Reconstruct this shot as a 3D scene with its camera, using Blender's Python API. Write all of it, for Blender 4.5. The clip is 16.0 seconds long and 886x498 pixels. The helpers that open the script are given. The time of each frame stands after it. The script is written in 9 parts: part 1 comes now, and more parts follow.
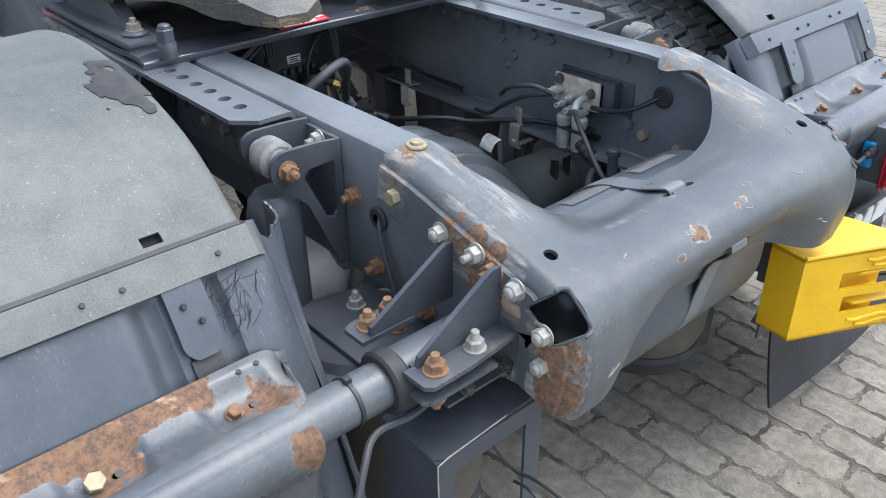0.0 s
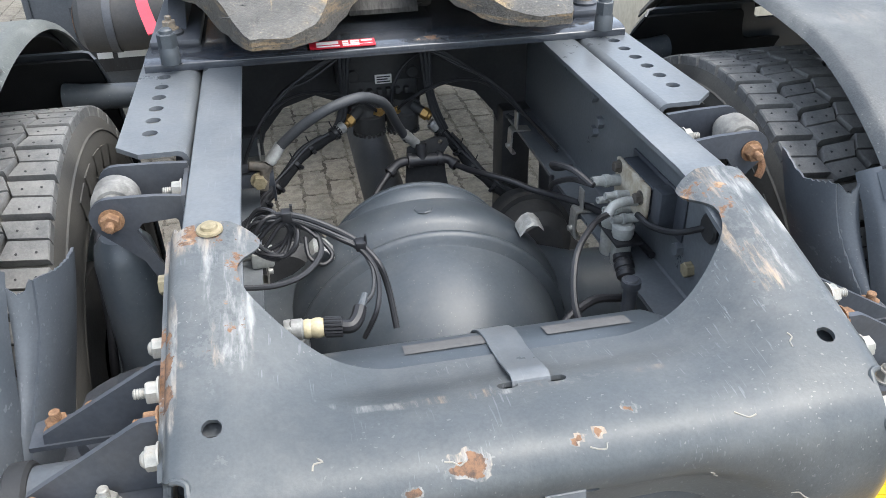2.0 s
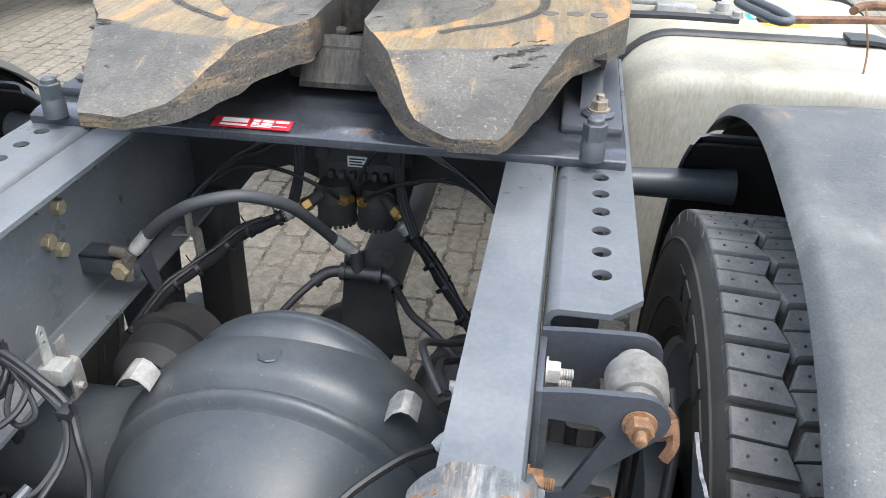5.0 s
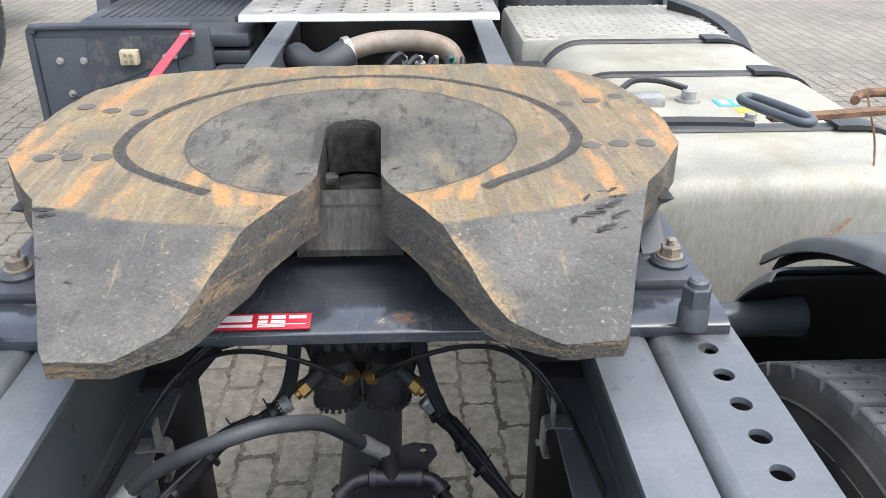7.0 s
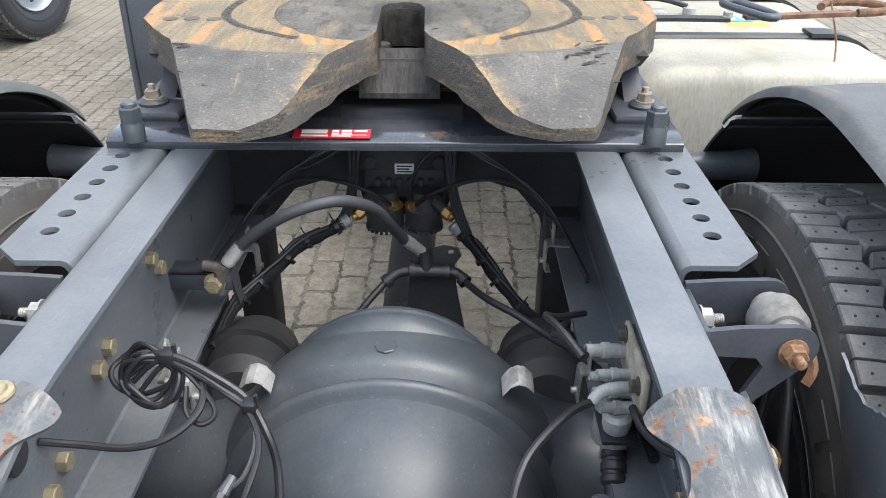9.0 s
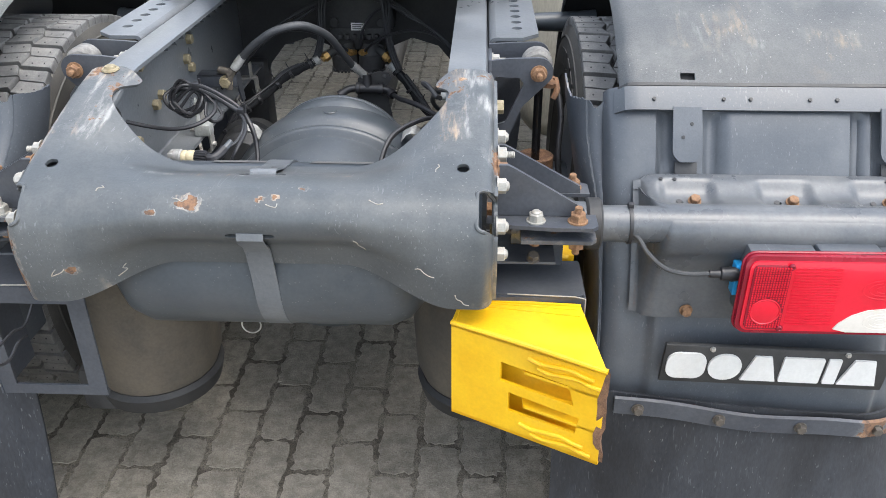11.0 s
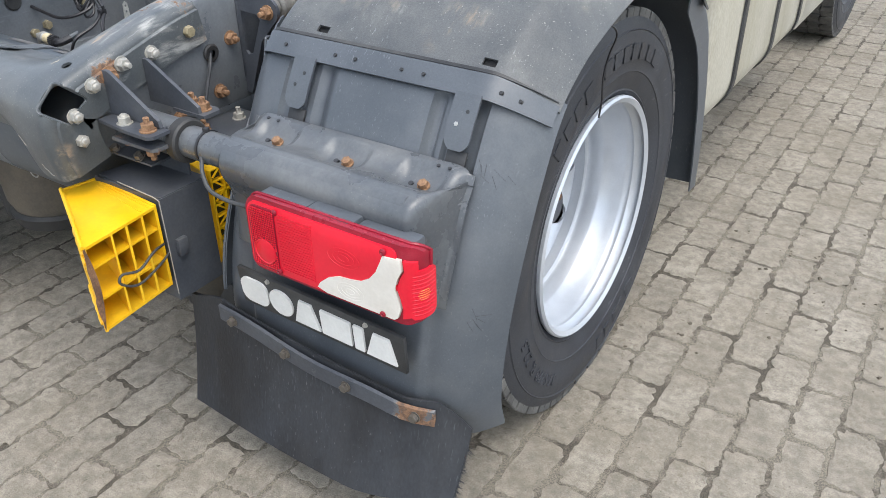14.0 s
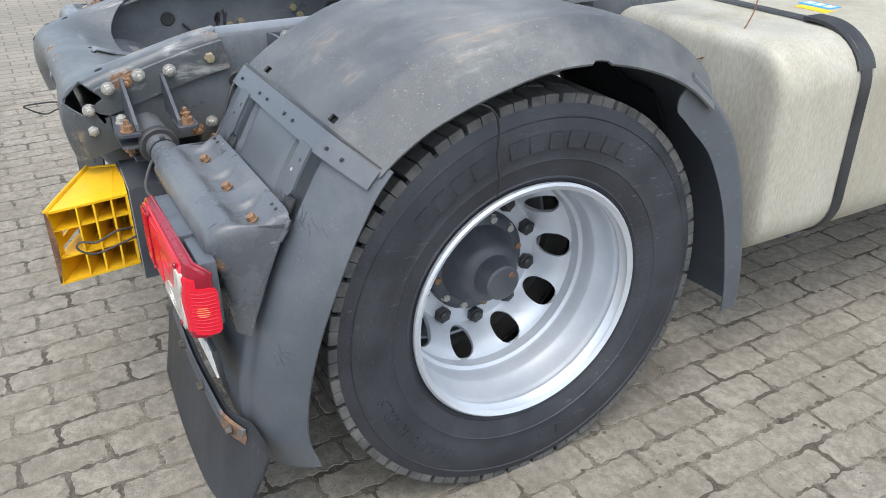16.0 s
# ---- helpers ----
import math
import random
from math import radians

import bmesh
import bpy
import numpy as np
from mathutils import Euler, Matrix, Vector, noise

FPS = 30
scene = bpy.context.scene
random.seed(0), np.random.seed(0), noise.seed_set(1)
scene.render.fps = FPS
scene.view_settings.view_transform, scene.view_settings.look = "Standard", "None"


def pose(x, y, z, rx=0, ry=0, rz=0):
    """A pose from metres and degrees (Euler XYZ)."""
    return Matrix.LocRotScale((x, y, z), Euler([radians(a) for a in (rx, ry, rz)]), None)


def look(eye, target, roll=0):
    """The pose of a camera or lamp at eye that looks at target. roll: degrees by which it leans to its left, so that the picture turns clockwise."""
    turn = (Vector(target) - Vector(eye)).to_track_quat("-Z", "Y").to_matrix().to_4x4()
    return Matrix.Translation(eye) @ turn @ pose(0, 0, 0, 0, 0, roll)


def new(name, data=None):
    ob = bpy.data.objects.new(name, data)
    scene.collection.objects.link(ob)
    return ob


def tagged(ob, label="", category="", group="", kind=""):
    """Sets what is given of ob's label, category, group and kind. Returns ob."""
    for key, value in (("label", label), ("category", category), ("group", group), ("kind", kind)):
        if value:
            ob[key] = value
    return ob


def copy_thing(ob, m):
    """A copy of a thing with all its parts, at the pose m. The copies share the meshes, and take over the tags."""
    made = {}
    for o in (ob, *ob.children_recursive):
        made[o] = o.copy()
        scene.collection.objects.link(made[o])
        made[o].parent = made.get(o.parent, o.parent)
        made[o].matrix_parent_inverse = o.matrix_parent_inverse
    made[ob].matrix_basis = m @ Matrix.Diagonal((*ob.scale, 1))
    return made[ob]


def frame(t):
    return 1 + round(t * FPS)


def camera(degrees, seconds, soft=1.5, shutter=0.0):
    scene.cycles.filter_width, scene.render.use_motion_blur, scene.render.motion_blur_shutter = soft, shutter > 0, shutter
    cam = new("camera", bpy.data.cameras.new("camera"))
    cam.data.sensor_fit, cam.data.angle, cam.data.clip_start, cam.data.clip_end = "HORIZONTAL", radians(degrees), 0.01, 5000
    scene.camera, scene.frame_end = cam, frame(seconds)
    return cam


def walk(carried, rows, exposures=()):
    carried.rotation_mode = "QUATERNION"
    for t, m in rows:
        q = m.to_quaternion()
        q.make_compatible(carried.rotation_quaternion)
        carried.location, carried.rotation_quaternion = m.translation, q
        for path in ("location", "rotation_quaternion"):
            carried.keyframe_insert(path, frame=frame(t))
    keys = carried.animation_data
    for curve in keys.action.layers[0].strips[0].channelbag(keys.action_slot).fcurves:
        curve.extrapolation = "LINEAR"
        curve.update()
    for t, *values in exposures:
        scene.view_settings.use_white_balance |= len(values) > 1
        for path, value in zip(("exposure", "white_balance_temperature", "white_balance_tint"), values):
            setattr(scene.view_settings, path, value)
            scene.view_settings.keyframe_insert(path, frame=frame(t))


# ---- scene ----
# Camera and its walk. x to the truck's right, y to its front, z up; the rear axle stands at y = 0.
LIGHTING = [(0.0, 1.02, 6050, 7), (0.5, 1.13, 6120, 6), (1.0, 1.13, 6250, 6), (3.5, 1.43, 6420, 7), (7.0, 1.08, 6400, 8), (8.0, 1.04, 6380, 8), (9.0, 1.20, 6480, 7), (11.5, 1.18, 6480, 8), (12.0, 0.92, 6500, 8), (12.5, 0.89, 6500, 8), (14.5, 0.85, 6400, 7), (16.0, 0.78, 6320, 7)]
cam = camera(57.3, 16.0, soft=0.5)
PATH = [
    (0, (-1.081, -1.365, 1.521), (0.05, -0.067, 0.502), -1.0),
    (0.5, (-0.87, -1.408, 1.509), (0.08, 0.023, 0.484), -0.9),
    (1, (-0.666, -1.489, 1.523), (-0.065, 0.118, 0.496), -0.5),
    (1.5, (-0.458, -1.458, 1.514), (0.001, 0.191, 0.479), -1.1),
    (2, (-0.232, -1.389, 1.521), (0.104, 0.29, 0.486), -1.1),
    (2.5, (-0.019, -1.435, 1.516), (0.193, 0.262, 0.48), -0.3),
    (3, (0.143, -1.524, 1.514), (0.054, 0.177, 0.467), 0.0),
    (3.5, (0.264, -1.466, 1.513), (0.051, 0.215, 0.45), -0.4),
    (4, (0.372, -1.316, 1.52), (0.112, 0.363, 0.465), 0.2),
    (4.5, (0.399, -1.144, 1.509), (0.12, 0.544, 0.473), 1.0),
    (4.7, (0.402, -1.062, 1.516), (0.121, 0.632, 0.493), 1.1),
    (6.8, (0.097, -0.646, 1.564), (0.225, 1.112, 0.619), 0.5),
    (7, (0.092, -0.656, 1.572), (0.16, 1.132, 0.679), -0.1),
    (7.5, (0.074, -0.699, 1.599), (0.048, 1.135, 0.802), -0.5),
    (8, (0.061, -0.73, 1.599), (0.012, 1.131, 0.867), -0.1),
    (8.5, (0.077, -0.843, 1.546), (0.042, 0.995, 0.759), -0.0),
    (9, (0.095, -1.086, 1.52), (0.079, 0.674, 0.57), 0.2),
    (9.2, (0.106, -1.192, 1.509), (0.068, 0.562, 0.548), -0.1),
    (11.3, (0.462, -1.994, 1.479), (0.377, -0.255, 0.496), -0.4),
    (11.5, (0.537, -1.983, 1.474), (0.5, -0.233, 0.506), -0.3),
    (12, (0.794, -1.89, 1.466), (0.84, -0.13, 0.517), -0.1),
    (12.5, (1.031, -1.86, 1.478), (0.884, -0.154, 0.445), -0.2),
    (13, (1.362, -1.902, 1.489), (0.845, -0.269, 0.456), -0.3),
    (13.5, (1.618, -1.814, 1.464), (0.895, -0.27, 0.417), -0.3),
    (14, (1.868, -1.649, 1.48), (0.916, -0.235, 0.434), -0.7),
    (14.5, (2.112, -1.517, 1.476), (0.963, -0.239, 0.453), -0.1),
    (15, (2.311, -1.393, 1.467), (0.977, -0.307, 0.447), -0.1),
    (15.5, (2.409, -1.163, 1.475), (0.968, -0.168, 0.508), -0.2),
    (16, (2.532, -0.957, 1.502), (0.984, -0.105, 0.566), -0.1),
]
walk(cam, [(t, look(eye, target, roll)) for t, eye, target, roll in PATH], LIGHTING)

# Overcast daylight: a greyed sky and a very wide, weak sun
world = bpy.data.worlds.new("sky")
scene.world = world
world.use_nodes = True
wn, wl = world.node_tree.nodes, world.node_tree.links
sky = wn.new("ShaderNodeTexSky")
sky.sky_type, sky.sun_disc = "NISHITA", False
sky.sun_elevation, sky.sun_rotation = radians(67), radians(121)
sky.air_density, sky.dust_density = 1.0, 3.0
grey = wn.new("ShaderNodeHueSaturation")
grey.inputs["Saturation"].default_value = 0.55
wl.new(sky.outputs["Color"], grey.inputs["Color"])
wl.new(grey.outputs["Color"], wn["Background"].inputs["Color"])
wn["Background"].inputs["Strength"].default_value = 0.235
sun = new("sun", bpy.data.lights.new("sun", "SUN"))
sun.data.energy, sun.data.angle, sun.data.color = 0.5, radians(60), (1.0, 0.985, 0.965)
sun.matrix_world = look((4.0, -2.4, 11), (0, 0, 0))


# ---- materials ----
def node(tree, kind, ins=(), operation="", attribute_name="", data_type="", blend_type="", interpolation_type=""):
    n = tree.nodes.new(kind)
    if operation:
        n.operation = operation
    if attribute_name:
        n.attribute_name = attribute_name
    if data_type:
        n.data_type = data_type
    if blend_type:
        n.blend_type = blend_type
    if interpolation_type:
        n.interpolation_type = interpolation_type
    for key, value in dict(ins).items():
        if isinstance(value, bpy.types.NodeSocket):
            tree.links.new(value, n.inputs[key])
        else:
            n.inputs[key].default_value = value
    return n


def rgba(c):
    return (*c, 1.0)


def noise_of(tree, vec, scale, detail=5.0, rough=0.6):
    return node(tree, "ShaderNodeTexNoise", {"Vector": vec, "Scale": scale, "Detail": detail, "Roughness": rough}).outputs["Fac"]


def step_of(tree, value, lo, hi, a=0.0, b=1.0):
    return node(tree, "ShaderNodeMapRange", {"Value": value, "From Min": lo, "From Max": hi, "To Min": a, "To Max": b}, interpolation_type="SMOOTHSTEP").outputs[0]


def blend(tree, fac, a, b, mode="MIX"):
    n = node(tree, "ShaderNodeMix", data_type="RGBA", blend_type=mode)
    for key, value in ((0, fac), (6, a), (7, b)):
        if isinstance(value, bpy.types.NodeSocket):
            tree.links.new(value, n.inputs[key])
        else:
            n.inputs[key].default_value = rgba(value) if key else value
    return n.outputs[2]


def math_of(tree, op, a, b=0.0):
    n = node(tree, "ShaderNodeMath", operation=op)
    for key, value in ((0, a), (1, b)):
        if isinstance(value, bpy.types.NodeSocket):
            tree.links.new(value, n.inputs[key])
        else:
            n.inputs[key].default_value = value
    return n.outputs[0]


RUST_A, RUST_B = (0.215, 0.118, 0.066), (0.085, 0.056, 0.042)


def surface(name, c1, c2, rough=(0.4, 0.55), metal=0.0, scale=7.0, fine=140.0, bump=0.12, dirt=None, rust=False,
            scratch=0.0, stretch=(1, 1, 1), spec=0.5, coat=0.0, tone=0.12, random_tone=0.0, speck=None, smear=0.0, smear_from=0.52, spill=None, spread=False, mottle=None):
    """A painted, cast, moulded or bare surface: two tones, fine grain, dust, scratches, and rust where the mesh's wear says so."""
    m = bpy.data.materials.new(name)
    m.use_nodes = True
    t = m.node_tree
    b = t.nodes["Principled BSDF"]
    vec = node(t, "ShaderNodeMapping", {"Vector": node(t, "ShaderNodeNewGeometry").outputs["Position"] if spread else node(t, "ShaderNodeTexCoord").outputs["Object"], "Scale": stretch}).outputs[0]
    big, small = noise_of(t, vec, scale, 6.0, 0.62), noise_of(t, vec, fine, 3.0, 0.6)
    col = blend(t, step_of(t, big, 0.34, 0.66), c1, c2)
    grain = step_of(t, small, 0.25, 0.75, 1.0 - tone, 1.0 + tone)
    col = blend(t, 1.0, col, node(t, "ShaderNodeCombineColor", {"Red": grain, "Green": grain, "Blue": grain}).outputs[0], "MULTIPLY")
    rgh = step_of(t, big, 0.3, 0.7, rough[0], rough[1])
    high = small
    mtl = metal
    if mottle:
        coarse = step_of(t, noise_of(t, vec, mottle[0], 9.0, 0.78), 0.36, 0.64, 1.0 - mottle[1], 1.0 + mottle[1])
        col = blend(t, 1.0, col, node(t, "ShaderNodeCombineColor", {"Red": coarse, "Green": coarse, "Blue": coarse}).outputs[0], "MULTIPLY")
        high = math_of(t, "ADD", small, math_of(t, "MULTIPLY", noise_of(t, vec, mottle[0] * 2.2, 6.0, 0.7), 2.0))
    if random_tone:
        rnd = step_of(t, node(t, "ShaderNodeObjectInfo").outputs["Random"], 0.0, 1.0, 1.0 - random_tone, 1.0 + random_tone)
        col = blend(t, 1.0, col, node(t, "ShaderNodeCombineColor", {"Red": rnd, "Green": rnd, "Blue": rnd}).outputs[0], "MULTIPLY")
    if dirt:
        mask = math_of(t, "MULTIPLY", step_of(t, noise_of(t, vec, scale * 0.55, 9.0, 0.72), 0.42, 0.72), dirt[1])
        up = node(t, "ShaderNodeSeparateXYZ", {"Vector": node(t, "ShaderNodeNewGeometry").outputs["Normal"]}).outputs[2]
        mask = math_of(t, "MULTIPLY", mask, step_of(t, up, -0.5, 0.9, 0.45, 1.0))
        col = blend(t, mask, col, dirt[0])
        rgh = math_of(t, "ADD", rgh, math_of(t, "MULTIPLY", mask, 0.22))
    if scratch:
        fibres = node(t, "ShaderNodeMapping", {"Vector": vec, "Scale": (1.0, 0.07, 0.4), "Rotation": (0.2, 0.3, 0.5)}).outputs[0]
        thin = step_of(t, noise_of(t, fibres, 260.0, 2.0, 0.5), 0.64, 0.70)
        patch = step_of(t, noise_of(t, vec, 4.0, 3.0), 0.46, 0.62)
        mask = math_of(t, "MULTIPLY", math_of(t, "MULTIPLY", thin, patch), scratch)
        col = blend(t, mask, col, (0.34, 0.35, 0.37))
    if smear:
        drawn = node(t, "ShaderNodeMapping", {"Vector": vec, "Scale": (1.0, 0.14, 0.6), "Rotation": (0, 0, 0.12)}).outputs[0]
        band = step_of(t, noise_of(t, drawn, 44.0, 8.0, 0.70), 0.46, 0.66)
        near_edge = math_of(t, "MULTIPLY", node(t, "ShaderNodeAttribute", attribute_name="wear").outputs["Fac"], 1.15)
        band = math_of(t, "MULTIPLY", band, step_of(t, math_of(t, "ADD", noise_of(t, vec, 4.6, 4.0, 0.6), near_edge), smear_from, smear_from + 0.12))
        tint = blend(t, step_of(t, noise_of(t, drawn, 12.0, 4.0), 0.45, 0.6), (0.34, 0.34, 0.325), (0.42, 0.30, 0.19))
        col = blend(t, math_of(t, "MULTIPLY", band, smear), col, tint)
        rgh = math_of(t, "ADD", rgh, math_of(t, "MULTIPLY", band, 0.15))
    if speck:
        dots = step_of(t, noise_of(t, vec, 210.0, 1.0, 0.4), 0.70, 0.76)
        dots = math_of(t, "MULTIPLY", dots, step_of(t, noise_of(t, vec, 6.0, 3.0), 0.36, 0.62))
        col = blend(t, math_of(t, "MULTIPLY", dots, speck[1]), col, speck[0])
    if spill:
        clumps = math_of(t, "MULTIPLY", step_of(t, noise_of(t, vec, 2.6, 6.0, 0.65), 0.46, 0.62), step_of(t, noise_of(t, vec, 46.0, 9.0, 0.82), 0.54, 0.60))
        col = blend(t, math_of(t, "MULTIPLY", clumps, spill[1]), col, spill[0])
    if rust:
        wear = node(t, "ShaderNodeAttribute", attribute_name="wear").outputs["Fac"]
        edge = math_of(t, "ADD", wear, math_of(t, "MULTIPLY", math_of(t, "SUBTRACT", noise_of(t, vec, 22.0, 8.0, 0.7), 0.5), 2.0))
        chip = step_of(t, edge, 0.44, 0.50)
        col = blend(t, math_of(t, "MULTIPLY", chip, 0.22), col, (0.20, 0.20, 0.195))
        mask = step_of(t, edge, 0.60, 0.68)
        ferric = blend(t, step_of(t, noise_of(t, vec, 95.0, 7.0, 0.75), 0.38, 0.66), RUST_A, RUST_B)
        ferric = blend(t, step_of(t, noise_of(t, vec, 24.0, 4.0), 0.58, 0.68), ferric, (0.36, 0.24, 0.15))
        col = blend(t, mask, col, ferric)
        rgh = math_of(t, "MAXIMUM", rgh, math_of(t, "MULTIPLY", mask, 0.85))
        high = math_of(t, "ADD", small, math_of(t, "MULTIPLY", mask, math_of(t, "ADD", noise_of(t, vec, 300.0, 3.0), 0.6)))
    bmp = node(t, "ShaderNodeBump", {"Strength": bump, "Distance": 0.002, "Height": high})
    for key, value in (("Base Color", col), ("Roughness", rgh), ("Normal", bmp.outputs[0])):
        t.links.new(value, b.inputs[key])
    b.inputs["Metallic"].default_value = mtl
    b.inputs["Specular IOR Level"].default_value = spec
    b.inputs["Coat Weight"].default_value = coat
    b.inputs["Coat Roughness"].default_value = 0.12
    return m


DUST = (0.30, 0.29, 0.27)
CHASSIS = surface("chassis paint", (0.104, 0.114, 0.125), (0.142, 0.153, 0.165), (0.26, 0.40), dirt=(DUST, 0.24), rust=True, scratch=0.12, tone=0.08, speck=((0.40, 0.39, 0.36), 0.08))
PRESSED = surface("pressed carrier paint", (0.068, 0.075, 0.084), (0.090, 0.098, 0.107), (0.22, 0.38), dirt=(DUST, 0.3), rust=True, speck=((0.40, 0.38, 0.34), 0.2))
CAP_PAINT = surface("scuffed cross member paint", (0.062, 0.069, 0.074), (0.074, 0.082, 0.088), (0.30, 0.46), dirt=(DUST, 0.24), rust=True, scratch=0.22, tone=0.09, fine=220, speck=((0.36, 0.35, 0.32), 0.3), smear=0.85, smear_from=0.76)
PLATE_PAINT = surface("glossy plate paint", (0.036, 0.041, 0.052), (0.047, 0.053, 0.065), (0.07, 0.18), dirt=((0.20, 0.19, 0.17), 0.18), rust=True, coat=0.7, scratch=0.15)
HEAT = surface("heat tinted steel", (0.22, 0.17, 0.125), (0.32, 0.27, 0.22), (0.5, 0.7), metal=0.3, dirt=((0.16, 0.12, 0.08), 0.5), scale=12)
DARK = surface("dark painted steel", (0.042, 0.047, 0.058), (0.060, 0.066, 0.078), (0.36, 0.5), dirt=((0.20, 0.19, 0.17), 0.25), rust=True)
BLACKENED = surface("grimy underbody steel", (0.024, 0.025, 0.027), (0.046, 0.046, 0.047), (0.5, 0.75), dirt=((0.11, 0.10, 0.085), 0.4), bump=0.3)
HOUSING = surface("axle housing paint", (0.047, 0.0565, 0.0665), (0.063, 0.0735, 0.0845), (0.28, 0.42), dirt=(DUST, 0.18), scale=5, tone=0.07, bump=0.08, speck=((0.36, 0.35, 0.32), 0.25))
GUARD = surface("mudguard plastic", (0.060, 0.0685, 0.080), (0.078, 0.0875, 0.101), (0.29, 0.42), dirt=((0.22, 0.225, 0.225), 0.28), scale=4.5, fine=260, bump=0.10, tone=0.07, speck=((0.26, 0.26, 0.25), 0.2), scratch=0.2)
GUARD_TOP = surface("dusty mudguard top", (0.052, 0.057, 0.062), (0.095, 0.099, 0.101), (0.42, 0.65), dirt=((0.27, 0.268, 0.25), 0.5), scale=4.5, fine=320, bump=0.35, tone=0.16, speck=((0.38, 0.37, 0.34), 0.45), smear=0.36, smear_from=0.53, scratch=0.3)
DUSTY = surface("dusty weathered plastic", (0.080, 0.087, 0.083), (0.118, 0.124, 0.114), (0.5, 0.7), dirt=((0.27, 0.27, 0.235), 0.5), scale=3.5, fine=320, bump=0.35, tone=0.2, speck=((0.36, 0.355, 0.32), 0.5), smear=0.25)
RUBBER = surface("rubber", (0.016, 0.016, 0.017), (0.027, 0.027, 0.027), (0.5, 0.7), dirt=((0.12, 0.115, 0.105), 0.35), fine=200)
TYRE = surface("tyre rubber", (0.022, 0.0242, 0.0305), (0.034, 0.0368, 0.0445), (0.42, 0.6), spec=0.38, dirt=((0.08, 0.08, 0.083), 0.28), scale=9, fine=260, bump=0.16, tone=0.2, scratch=0.12, speck=((0.13, 0.13, 0.13), 0.35))
SPRING = surface("dusty bellows rubber", (0.05, 0.045, 0.038), (0.10, 0.085, 0.066), (0.6, 0.8), dirt=((0.17, 0.135, 0.095), 0.6), scale=6)
TYRE_DUSTY = surface("dusty tyre rubber", (0.052, 0.050, 0.047), (0.085, 0.081, 0.073), (0.6, 0.8), dirt=((0.15, 0.138, 0.115), 0.5), scale=9, fine=260, bump=0.15)
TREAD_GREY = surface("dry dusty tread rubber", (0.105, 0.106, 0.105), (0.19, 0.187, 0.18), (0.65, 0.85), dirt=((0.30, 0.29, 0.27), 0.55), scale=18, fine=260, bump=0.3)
TREAD = surface("dusty tread rubber", (0.040, 0.041, 0.042), (0.085, 0.084, 0.081), (0.6, 0.8), dirt=((0.26, 0.25, 0.23), 0.6), scale=14, fine=260, bump=0.25)
HOSE = surface("black hose", (0.015, 0.015, 0.017), (0.028, 0.028, 0.031), (0.38, 0.5), fine=300, bump=0.05)
HOSE_GREY = surface("dark grey rubber hose", (0.032, 0.034, 0.037), (0.052, 0.054, 0.058), (0.5, 0.6), fine=300, bump=0.1)
FLAP = surface("rubber flap", (0.012, 0.0125, 0.0145), (0.027, 0.030, 0.036), (0.38, 0.58), spec=0.35, dirt=((0.085, 0.089, 0.096), 0.4), scale=5, stretch=(1, 1, 0.35), fine=180, bump=0.25, tone=0.2, scratch=0.10, speck=((0.17, 0.17, 0.17), 0.45))
ZINC = surface("zinc plated steel", (0.46, 0.45, 0.42), (0.58, 0.57, 0.54), (0.36, 0.55), metal=0.75, dirt=((0.25, 0.21, 0.16), 0.5), scale=25)
NUT = surface("grey coated nut", (0.30, 0.295, 0.27), (0.40, 0.395, 0.365), (0.4, 0.6), metal=0.25, dirt=((0.22, 0.15, 0.085), 0.75), scale=60)
NUT_RUSTY = surface("rusted bolt", (0.16, 0.085, 0.045), (0.30, 0.175, 0.095), (0.7, 0.85), metal=0.1, scale=90, fine=500, bump=0.4)
NUT_BRASSY = surface("yellow passivated bolt", (0.30, 0.25, 0.15), (0.42, 0.36, 0.24), (0.45, 0.6), metal=0.45, scale=70, dirt=((0.15, 0.11, 0.07), 0.5))
BRASS = surface("brass fitting", (0.42, 0.25, 0.08), (0.52, 0.33, 0.12), (0.35, 0.5), metal=0.7, scale=50)
RUST = surface("rusted steel", (0.22, 0.115, 0.06), (0.10, 0.056, 0.036), (0.75, 0.9), scale=38, fine=420, bump=0.5, tone=0.25)
VALVE_GREY = surface("pale grey alloy", (0.33, 0.34, 0.325), (0.43, 0.44, 0.42), (0.4, 0.55), metal=0.15, dirt=((0.19, 0.175, 0.145), 0.5), scale=34)
FELT = surface("black spray felt", (0.016, 0.0165, 0.018), (0.028, 0.0285, 0.030), (0.85, 1.0), spec=0.25, fine=500, bump=0.4)
CASTING = surface("grey alloy valve body", (0.30, 0.30, 0.29), (0.42, 0.42, 0.40), (0.45, 0.6), metal=0.35, dirt=((0.16, 0.15, 0.13), 0.6), scale=30)
SILVER = surface("silver wheel paint", (0.46, 0.49, 0.535), (0.54, 0.57, 0.615), (0.30, 0.42), metal=0.38, dirt=((0.30, 0.29, 0.27), 0.25), scale=6, fine=400, bump=0.04, tone=0.05)
YELLOW = surface("yellow plastic", (0.74, 0.41, 0.004), (0.82, 0.49, 0.008), (0.34, 0.48), dirt=((0.38, 0.26, 0.05), 0.30), scale=9, fine=150, bump=0.06, tone=0.04)
PLASTIC = surface("black plastic", (0.016, 0.017, 0.019), (0.028, 0.029, 0.031), (0.4, 0.55), dirt=((0.16, 0.16, 0.15), 0.35), fine=260, bump=0.15)
